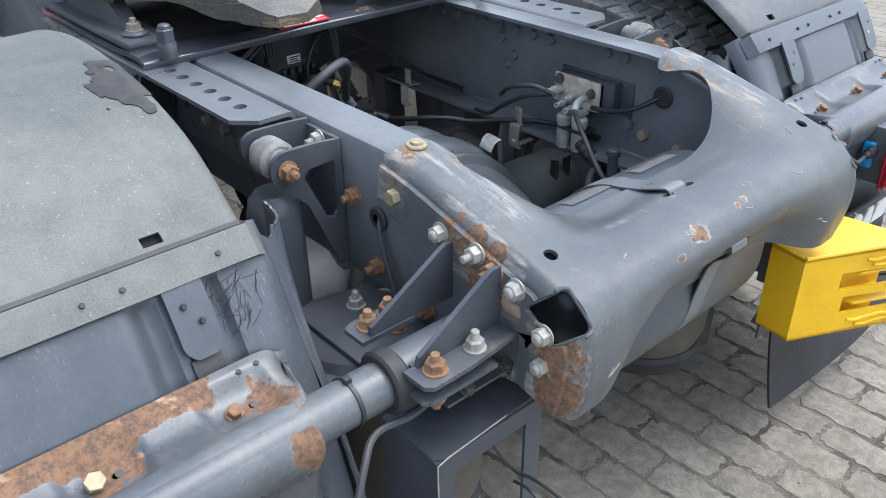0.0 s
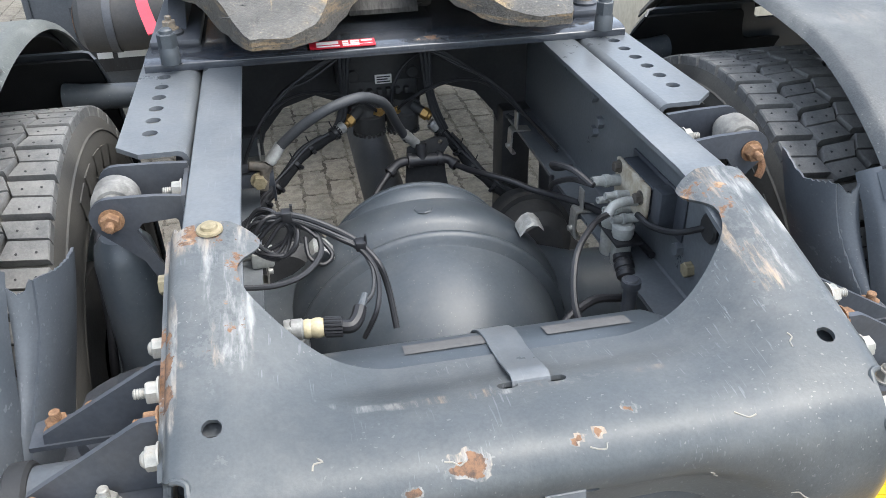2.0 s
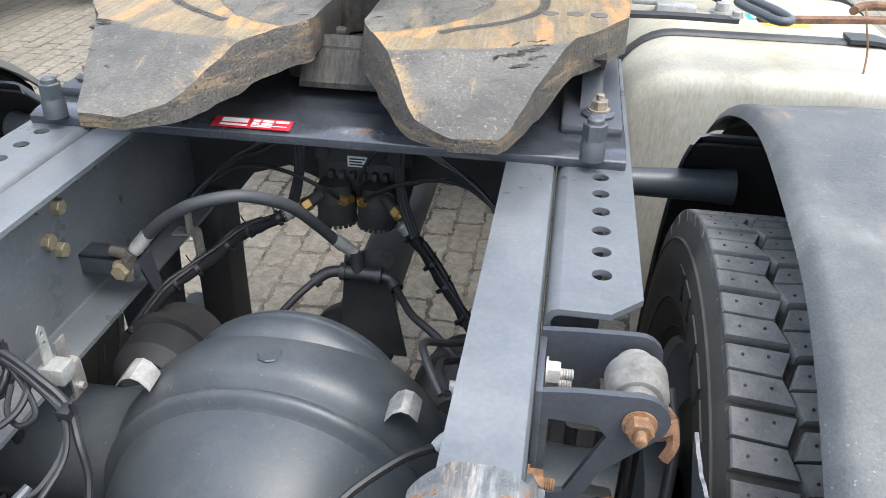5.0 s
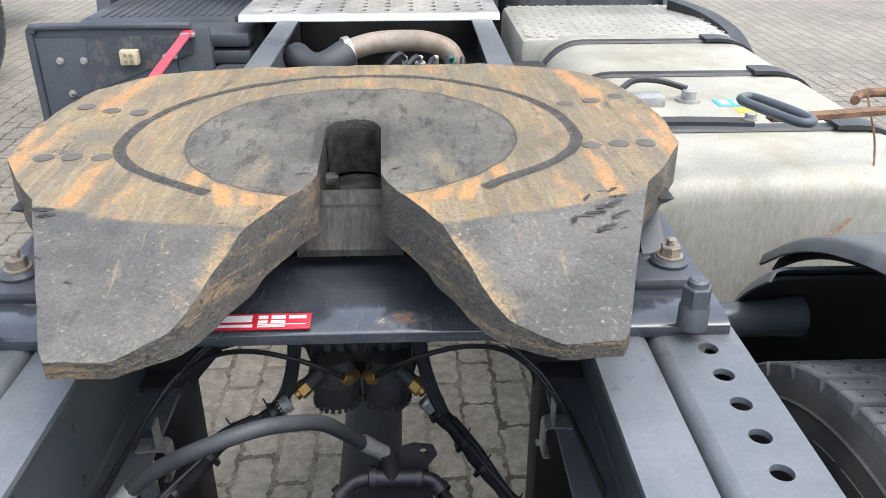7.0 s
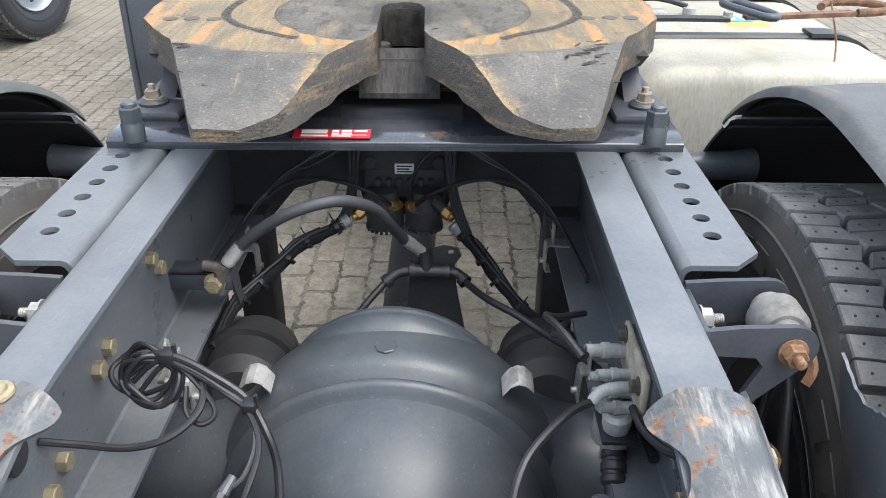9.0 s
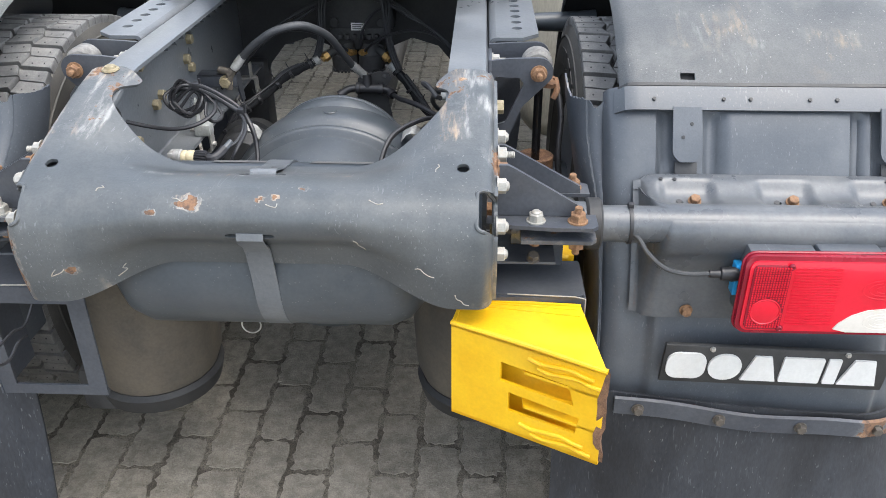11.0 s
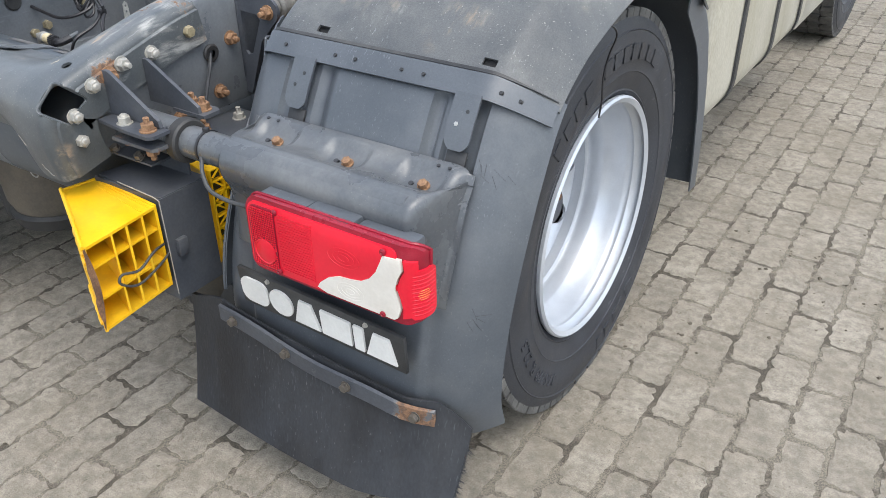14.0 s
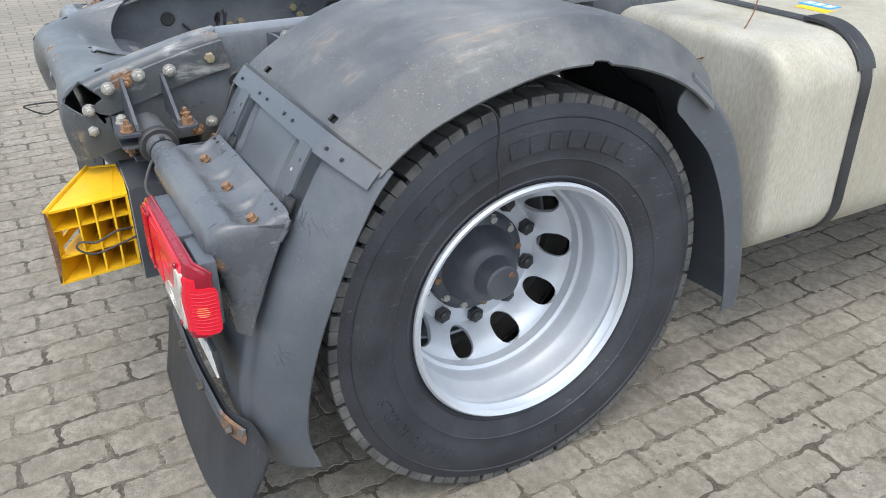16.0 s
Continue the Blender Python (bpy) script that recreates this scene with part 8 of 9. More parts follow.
# ---- wheel chocks and their holders ----
def chock(name, label, quad, z0, z1, slotted=True):
    """A hollow plastic chock stowed on its side: closed faces left, back and behind, ribs on the open side."""
    t = thing(name, label, "wheel chock", (sum(q[0] for q in quad) / 4, sum(q[1] for q in quad) / 4, z0), "wheel chocks")
    A, E, B, T = [Vector((*q, 0)) for q in quad]

    def wall(a, b, lo, hi, th, holes=(), nm="face"):
        d = (b - a)
        L = d.length
        x = d.normalized()
        n = Vector((0, 0, 1)).cross(x)
        mm = Matrix(((x.x, 0, n.x, a.x), (x.y, 0, n.y, a.y), (0, 1, 0, 0), (0, 0, 0, 1)))
        return part(nm, Geo().prism([(0, lo), (L, lo), (L, hi), (0, hi)], [[(u * L, lo + v * (hi - lo)) for u, v in h] for h in holes], th, mm), YELLOW, t)

    windows = [[(0.34, 0.55), (0.82, 0.54), (0.78, 0.73), (0.34, 0.75)], [(0.40, 0.25), (0.84, 0.25), (0.86, 0.43), (0.40, 0.45)]] if slotted else []
    wall(A, E, z0, z1, 0.006, windows, "back_face")
    wall(T, A, z0, z1, 0.006, nm="end_face")
    wall(B, T, z0, z1, 0.006, nm="sole")
    for z in (z1 - (0.009 if slotted else 0.006), z0):
        part("cheek", Geo().prism([(p.x, p.y) for p in (A, E, B, T)], [], 0.006, Matrix.Translation((0, 0, z))), YELLOW, t)
    # recessed floor behind the windows
    wall(A.lerp(T, 0.35), E.lerp(B, 0.35), z0 + 0.004, z1 - 0.004, 0.004, nm="inner_wall")
    # ribs towards the open side
    for f in (0.58, 0.80):
        p, q = E.lerp(B, f), A.lerp(T, min(1.0, f + 0.1))
        wall(p, p.lerp(q, 0.6), z0 + 0.005, z1 - 0.007, 0.005, nm="rib")
    for v in (0.33, 0.70):
        z = z0 + (z1 - z0) * v
        part("rib", Geo().prism([(p.x, p.y) for p in (E.lerp(A, 0.02), B.lerp(T, 0.02), B.lerp(T, 0.5), E.lerp(A, 0.5))], [], 0.005, Matrix.Translation((0, 0, z))), YELLOW, t)
    if slotted:
        # plates standing above the sunken upper cheek, next to the sole
        for f, g0 in ((0.93, 0.10), (0.82, 0.16)):
            wall(E.lerp(B, f).lerp(A.lerp(T, f), 0.04), A.lerp(T, f).lerp(E.lerp(B, f), g0), z1 - 0.010, z1 - 0.001, 0.004, nm="rib")
        # ripples pressed into the back face
        d = E - A
        n = Vector((0, 0, 1)).cross(d.normalized())
        for v, u0, u1 in ((0.88, 0.52, 0.93), (0.81, 0.58, 0.97), (0.15, 0.48, 0.90), (0.08, 0.56, 0.95)):
            pts = [A + d * (u0 + (u1 - u0) * k / 6) - n * (0.0005 + 0.0012 * (k % 2)) + Vector((0, 0, z0 + (z1 - z0) * v - 0.003 * math.sin(k * 1.3))) for k in range(7)]
            part("ripple", Geo().sweep(pts, 0.0038, 8, 3), YELLOW, t)
    # raised bead along the upper edge
    part("edge_bead", Geo().sweep([A + Vector((0, 0, z1)), A.lerp(E, 0.5) + Vector((0, 0, z1 + 0.001)), E + Vector((0, 0, z1 - 0.002))], 0.0045, 8, 4), YELLOW, t)
    return t, A, E, B, T


near, A, E, B, T = chock("wheel_chock", "battered yellow plastic wheel chock with a worn brown edge", [(0.328, -0.820), (0.578, -0.947), (0.555, -0.756), (0.343, -0.742)], 0.494, 0.692)
g = Geo()
rows = []
random.seed(2)
for k in range(11):
    z = 0.502 + 0.0187 * k
    j = random.uniform(-0.004, 0.004)
    w = 0.011 * math.sin(math.pi * (k + 0.4) / 11)
    rows.append([(0.578 - w + j, -0.947 + 0.4 * w, z), (0.5815 + j, -0.9495, z), (0.580 + 0.3 * w, -0.946 + w, z), (0.575, -0.943, z)])
g.grid(rows, close_u=True)
part("worn_edge", g, RUST, near, "brown worn edge")
far, *_ = chock("wheel_chock", "yellow plastic wheel chock with an open ribbed side", [(0.385, -0.590), (0.545, -0.612), (0.551, -0.460), (0.400, -0.470)], 0.470, 0.706, False)
g = Geo()
for i in range(4):
    for j in range(8):
        y0, z0 = -0.616 + 0.036 * i, 0.482 + 0.0295 * j
        g.box(-0.0015, 0.0015, -0.017, 0.017, -0.002, 0.002, 0.0, m=Matrix.Translation((0.554, y0 + 0.028, z0 + 0.0087)) @ pose(0, 0, 0, 40 if (i + j) % 2 else -40))
for j in range(9):
    g.box(0.543, 0.556, -0.608, -0.464, 0.4730 + 0.0288 * j, 0.4760 + 0.0288 * j, 0.0)
for i in range(5):
    g.box(0.543, 0.556, -0.608 + 0.036 * i, -0.605 + 0.036 * i, 0.472, 0.704, 0.0)
part("lattice", g, YELLOW, far, "open lattice of yellow ribs")
# black sheet behind the lattice, added to paint the shade inside the hollow
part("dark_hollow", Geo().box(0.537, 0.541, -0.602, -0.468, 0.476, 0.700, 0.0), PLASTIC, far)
part("retaining_wire", Geo().sweep([(0.560, -0.76, 0.60), (0.578, -0.80, 0.607), (0.592, -0.85, 0.595), (0.585, -0.885, 0.60), (0.588, -0.895, 0.585), (0.592, -0.86, 0.565), (0.582, -0.80, 0.572), (0.562, -0.755, 0.575)], 0.0028, 8, 5), BLACKENED, near, "bent wire retainer")
for s in (1, -1):
    ho = thing("chock_holder", "dark sheet steel chock holder under the frame" if s > 0 else "empty dark sheet steel chock holder with an open frame", "chock holder", (s * 0.47, -0.68, 0.44), "chock holders")
    XY = lambda z: Matrix(((s, 0, 0, 0), (0, 1, 0, 0), (0, 0, 1, z), (0, 0, 0, 1)))
    part("top_sheet", Geo().prism([(0.355, -0.742), (0.545, -0.752), (0.562, -0.742), (0.562, -0.625), (0.375, -0.625)], [], 0.004, XY(0.700)), DARK, ho)
    YZ = Matrix(((0, 0, s, s * 0.560), (1, 0, 0, 0), (0, 1, 0, 0), (0, 0, 0, 1)))
    part("side_sheet", Geo().prism([(-0.752, 0.452), (-0.752, 0.702), (-0.627, 0.702), (-0.627, 0.452)], [], 0.004, YZ), DARK, ho)
    XZm = Matrix(((s, 0, 0, 0), (0, 0, 1, -0.750), (0, 1, 0, 0), (0, 0, 0, 1)))
    part("front_frame", Geo().prism([(0.35, 0.452), (0.35, 0.70), (0.56, 0.70), (0.56, 0.452)], [[(0.385, 0.475), (0.53, 0.475), (0.53, 0.665), (0.385, 0.665)]], 0.005, XZm), DARK, ho)
    part("hanger", Geo().prism([(0.37, 0.70), (0.37, 0.775), (0.53, 0.765), (0.53, 0.70)], [], 0.005, Matrix(((s, 0, 0, 0), (0, 0, 1, -0.640), (0, 1, 0, 0), (0, 0, 0, 1)))), DARK, ho)
    part("hanger_flange", Geo().prism([(0.37, -0.715), (0.51, -0.715), (0.51, -0.64), (0.37, -0.64)], [], 0.004, Matrix(((s, 0, 0, 0), (0, 1, 0.25, 0), (0, 0, 1, 0.748), (0, 0, 0, 1)))), DARK, ho)
    for x in (0.39, 0.47):
        bolt(ho, B_DULL, (s * x, -0.71, 0.758), (0, -0.4, 0.9))
    part("latch", Geo().box(min(s * 0.563, s * 0.575), max(s * 0.563, s * 0.575), -0.735, -0.71, 0.56, 0.60, 0.002), DARK, ho)
    # thin pale line along the top and outer front edge
    part("bare_edge", Geo().sweep([(s * 0.425, -0.7465, 0.7045), (s * 0.545, -0.7525, 0.7045), (s * 0.5635, -0.7525, 0.700), (s * 0.5635, -0.7525, 0.47)], 0.0013, 6, straight=True), STREAK, ho, "thin pale line along the front edge")

# ---- fuel tank, straps and filler ----
tank = thing("fuel_tank", "large dirty cream aluminium fuel tank beside the frame", "fuel tank", (0.88, 1.9, 0.38))


def tank_ring(x0, x1, z0, z1, r, seg=8):
    return rounded(x0, x1, z0, z1, r, seg)


TX0, TX1, TZ0, TZ1 = 0.50, 1.225, 0.405, 1.005
rows = []
for y, ins in ((0.742, 0.045), (0.745, 0.025), (0.755, 0.008), (0.775, 0.0), (1.2, 0.0), (1.6, 0.0), (2.05, 0.0), (2.07, 0.01), (2.08, 0.04)):
    rows.append([(x, y, z) for x, z in tank_ring(TX0 + ins, TX1 - ins, TZ0 + ins, TZ1 - ins, 0.135 - 0.5 * ins)])
g = Geo().grid(rows, close_u=True)
k = len(rows[0])
g.f += [tuple(range(k)), tuple(range(8 * k, 9 * k))]
part("tank_shell", g, TANK_SKIN, tank, angle=50)
for y in (1.045, 1.52, 1.93):
    st = Geo()
    inner_r, outer_r = tank_ring(TX0 - 0.002, TX1 + 0.002, TZ0 - 0.002, TZ1 + 0.002, 0.137), tank_ring(TX0 - 0.008, TX1 + 0.008, TZ0 - 0.008, TZ1 + 0.008, 0.143)
    rws = [[(a[0], y - 0.022, a[1]), (a[0], y + 0.022, a[1]), (b[0], y + 0.016, b[1]), (b[0], y - 0.016, b[1])] for a, b in zip(inner_r, outer_r)]
    st.grid(rws, close_u=True, close_v=True)
    part("strap", st, PLASTIC, tank, "black tank strap")
    pad = [(x, z) for x, z in ((1.02, TZ1 + 0.012), (1.09, TZ1 + 0.010), (1.15, TZ1 - 0.012), (1.20, TZ1 - 0.055), (1.218, TZ1 - 0.09))]
    part("strap_pad", Geo().sweep([(x, y, z) for x, z in pad], 0, flat=(0.034, 0.005), sub=3), PLASTIC, tank, "dark plastic strap pad")
    part("tank_foot", Geo().box(0.6, 1.12, y - 0.03, y + 0.03, 0.375, 0.398, 0.004), DARK, tank)
part("filler_neck", Geo().cyl((0.77, 1.27, 1.0), (0.77, 1.27, 1.012), 0.03, seg=20).cyl((0.77, 1.27, 1.01), (0.77, 1.27, 1.035), 0.018, seg=16, chamfer=0.003), CASTING, tank)
part("sender", Geo().box(0.60, 0.70, 1.22, 1.28, 1.0, 1.03, 0.006).box(0.54, 0.62, 1.27, 1.29, 1.015, 1.03, 0.004), CASTING, tank)
part("sender_hose", Geo().sweep([(0.60, 1.28, 1.03), (0.64, 1.30, 1.05), (0.70, 1.295, 1.05), (0.765, 1.275, 1.035)], 0.008, 8, 5), HOSE, tank)
part("sticker", Geo().box(0.83, 0.94, 1.22, 1.275, 1.003, 1.0065, 0.0), BLUE, tank, "blue sticker")
for x0 in (0.84, 0.875, 0.91):
    part("bar", Geo().box(x0, x0 + 0.022, 1.232, 1.262, 1.006, 1.008, 0.0), WHITE_LABEL, tank)
part("sticker", Geo().box(0.86, 0.97, 1.165, 1.205, 1.003, 1.0065, 0.0), YELLOW_CABLE, tank, "yellow sticker")

step = thing("tread_plate_tank", "bright aluminium tread plate over the side tank", "tread plate", (0.85, 2.42, 0.37))
for y in (2.2, 2.62):
    part("tank_bracket", Geo().box(0.385, 0.60, y - 0.03, y + 0.03, 0.72, 0.80, 0.004), DARK, step)
part("box_body", Geo().box(0.46, 1.20, 2.10, 2.74, 0.42, 0.985, 0.03), DULL_TREAD, step)
g = Geo()
for i in range(19):
    for j in range(17):
        x, y = 0.49 + 0.038 * i, 2.13 + 0.036 * j
        g.box(-0.013, 0.013, -0.003, 0.003, 0, 0.0013, 0.0, m=pose(x, y, 0.985, 0, 0, 45 if (i + j) % 2 else -45))
part("tread_pattern", g, DULL_TREAD, step)
part("side_rail", Geo().sweep([(1.13, 2.62, 1.0), (1.20, 2.45, 0.985), (1.25, 2.28, 0.95), (1.25, 2.12, 0.90)], 0, flat=(0.028, 0.022), sub=5), PLASTIC, step, "black plastic edge rail")

# ---- walkway, pipes and rear of the cab ----
walkway = thing("walkway_plate", "perforated aluminium walkway plate across the rails", "walkway", (-0.06, 2.5, 1.03))


def walk_keep(u, v):
    if v < 2.335 or abs(u + 0.055) > 0.44 or v > 2.70:
        return 1.0
    i, j = round(u / 0.085), round(v / 0.07)
    return math.hypot((u - i * 0.085) / 1.6, v - j * 0.07) - 0.011


g = Geo().sheet(lambda u, v: (u, v, 1.032 + 0.0035 * math.sin(u * 74) * math.sin(v * 90) * smooth(min(u + 0.52, 0.41 - u, v - 2.31, 2.74 - v), 0.012, 0.035) - 0.020 * smooth(0.022 - (v - 2.30), 0, 0.022)), span(-0.52, 0.41, 0.0115), span(2.30, 2.74, 0.0115), 0.004, walk_keep)
part("plate", g, CHECKER, walkway, angle=60)
for x in (-0.5, 0.39):
    part("bracket", Geo().box(x - 0.02, x + 0.02, 2.32, 2.72, 1.012, 1.028, 0.003), ZINC, walkway)
pipe = thing("exhaust_pipe", "heat browned steel exhaust pipe between the rails", "pipe", (0, 2.0, 0.9))
part("pipe", Geo().sweep([(-0.12, 1.93, 0.985), (-0.03, 1.97, 1.003), (0.07, 1.99, 1.005), (0.15, 1.99, 0.998), (0.22, 1.97, 0.965), (0.25, 1.95, 0.86)], 0.034, 18, 6), HEAT, pipe)
part("elbow", Geo().sweep([(-0.11, 1.92, 0.983), (-0.17, 1.88, 0.955), (-0.22, 1.89, 0.945), (-0.27, 1.96, 0.955), (-0.285, 2.06, 0.935), (-0.28, 2.12, 0.86)], 0.047, 18, 6), HOSE_GREY, pipe, "dark rubber elbow")
part("clamp", Geo().revolve([(0, 0.040), (0, 0.050), (0.02, 0.050), (0.02, 0.040)], (-0.118, 1.922, 0.982), (0.9, 0.35, 0.2), 20), ZINC, pipe)
cluster = thing("gearbox_cluster", "dark drivetrain casings and hoses between the rails", "drivetrain", (0, 2.1, 0.6))
part("casing", Geo().box(-0.28, 0.28, 1.86, 2.30, 0.66, 0.84, 0.05), BLACKENED, cluster)
part("casing", Geo().revolve([(0, 0), (0, 0.10), (0.06, 0.12), (0.3, 0.13), (0.3, 0)], (0, 1.66, 0.72), (0, 1, 0), 28), BLACKENED, cluster)
for k in range(4):
    part("solenoid", Geo().cyl((0.07 + 0.048 * k, 1.87, 0.83), (0.07 + 0.048 * k, 1.865, 0.955 + 0.012 * (k % 2)), 0.017, seg=12, chamfer=0.003).cyl((0.07 + 0.048 * k, 1.865, 0.95), (0.07 + 0.048 * k, 1.85, 0.985), 0.009, seg=10), GREEN if k == 3 else VALVE_GREY, cluster)
for k in range(5):
    part("hose", Geo().sweep([(0.07 + 0.045 * k, 1.85, 0.98), (0.05 + 0.05 * k, 1.82, 1.0 - 0.01 * k), (0.0 + 0.07 * k, 1.78, 0.96), (-0.05 + 0.09 * k, 1.80, 0.88), (-0.06 + 0.09 * k, 1.87, 0.83)], 0.008, 8, 5), HOSE, cluster)
for s in (1, -1):
    part("bracket", Geo().box(min(s * 0.386, s * 0.50), max(s * 0.386, s * 0.50), 1.70, 1.82, 0.80, 0.98, 0.02), PLASTIC, chassis)

box = thing("battery_box", "dark grey plastic battery box with a stained rear panel", "battery box", (-0.93, 2.4, 0.35))
part("box_shell", Geo().box(-1.205, -0.62, 2.21, 2.66, 0.36, 0.955, 0.02), CAB, box)
part("rear_panel", Geo().box(-1.215, -0.60, 2.195, 2.215, 0.34, 1.02, 0.012).box(-1.195, -0.72, 2.188, 2.197, 0.42, 0.985, 0.006), CAB, box)
part("rust_plate", Geo().prism([(-1.02, 0.80), (-0.66, 0.93), (-0.66, 0.99), (-1.02, 0.985)], [], 0.004, Matrix(((1, 0, 0, 0), (0, 0, 1, 2.184), (0, 1, 0, 0), (0, 0, 0, 1)))), DARK, box, "dark stained plate", wear=lambda p: 0.42)
part("frame_lip", Geo().sweep([(-1.208, 2.19, 0.36), (-1.208, 2.19, 0.95), (-1.195, 2.19, 1.005), (-1.15, 2.19, 1.02), (-0.66, 2.19, 1.02)], 0.013, 10, 6), CAB, box)
sock = part("socket", Geo().box(-0.905, -0.845, 2.15, 2.186, 0.895, 0.945, 0.004), CREAM, box, "cream connector block")
for x, z in ((-0.885, 0.908), (-0.865, 0.908), (-0.885, 0.93), (-0.865, 0.93)):
    part("hole", Geo().cyl((x, 2.149, z), (x, 2.146, z), 0.0065, seg=10), NUT_BRASSY, sock)
for x, z in ((-1.12, 0.905), (-1.04, 0.905), (-1.10, 0.79), (-1.02, 0.77)):
    bolt(box, B_SMALL_W, (x, 2.187, z), (0, -1, 0))
part("link", Geo().sweep([(-1.10, 2.183, 0.79), (-1.02, 2.183, 0.77)], 0, flat=(0.012, 0.003), straight=True), DARK, box)
strap_red = thing("red_strap", "faded red webbing strap hanging from the battery box", "strap", (-0.66, 1.7, 0.8))
part("webbing", Geo().sweep([(-0.668, 2.185, 1.005), (-0.678, 2.12, 0.985), (-0.691, 1.75, 0.93), (-0.66, 1.48, 0.86), (-0.61, 1.27, 0.80)], 0, flat=(0.019, 0.002), sub=4), surface("faded red webbing", (0.55, 0.05, 0.075), (0.62, 0.075, 0.10), (0.5, 0.6), tone=0.10, fine=400), strap_red)
for z in (0.885, 0.945):
    part("cover_panel", Geo().box(-0.74, -0.49, 2.30, 2.52, z - 0.024, z + 0.024, 0.008), CAB, box, "grey moulded cover panel")
for x, z in ((-0.675, 0.992), (-0.745, 0.918)):
    part("clip", Geo().box(x - 0.02, x + 0.03, 2.165, 2.19, z - 0.008, z + 0.008, 0.003), ZINC, box)

res = thing("side_air_tank", "dark rusty compressed-air tank lying beside the frame", "air tank", (-0.75, 1.95, 0.55), "air tanks")
part("shell", Geo().revolve([(0, 0), (0.003, 0.05), (0.015, 0.09), (0.04, 0.115), (0.07, 0.12), (0.46, 0.12), (0.49, 0.115), (0.515, 0.09), (0.527, 0.05), (0.53, 0)], (-0.985, 1.95, 0.68), (1, 0, 0), 36), BLACKENED, res, wear=lambda p: 0.3)
part("rusty_end", Geo().revolve([(0, 0), (0.004, 0.05), (0.012, 0.075), (0.012, 0)], (-0.9885, 1.95, 0.68), (1, 0, 0), 24), RUST, res)
for x in (-0.86, -0.58):
    part("band", Geo().revolve([(0, 0.1205), (0, 0.125), (0.03, 0.125), (0.03, 0.1205)], (x, 1.95, 0.68), (1, 0, 0), 32), DARK, res)
part("hanger", Geo().box(-0.60, -0.385, 1.92, 1.98, 0.80, 0.86, 0.004), DARK, res)
part("drain_wire", Geo().sweep([(-0.63, 1.82, 0.80), (-0.615, 1.81, 0.66), (-0.60, 1.815, 0.585)], 0.006, 8, 4), ZINC, res)
skirt = thing("rubber_skirt", "black rubber skirt with a line of pale bars", "mud flap", (-0.78, 2.1, 0.43))
part("sheet", Geo().box(-1.03, -0.50, 2.095, 2.103, 0.43, 0.70, 0.001), FLAP, skirt)
for x0, x1 in ((-0.965, -0.905), (-0.885, -0.70)):
    part("bar", Geo().box(x0, x1, 2.0925, 2.0955, 0.487, 0.512, 0.0), LETTER, skirt)
part("bracket", Geo().box(-0.52, -0.385, 2.09, 2.11, 0.66, 0.80, 0.003), DARK, skirt)

stepl = thing("ribbed_step", "dark ribbed plastic step cover over the side box", "step", (-0.9, 2.85, 0.7))
part("cover", Geo().box(-1.22, -0.575, 2.62, 3.1, 0.60, 0.965, 0.04), CAB, stepl)
g = Geo()
for k in range(15):
    g.box(-1.13 + 0.035 * k, -1.115 + 0.035 * k, 2.66, 3.06, 0.962, 0.969, 0.002)
part("ribs", g, CAB, stepl)
part("edge_strip", Geo().box(-0.60, -0.56, 2.63, 3.0, 0.945, 0.972, 0.004), DARK, stepl)
for k in range(7):
    bolt(stepl, B_TINY, (-0.58, 2.68 + 0.045 * k, 0.972), (0, 0, 1), "rivet")

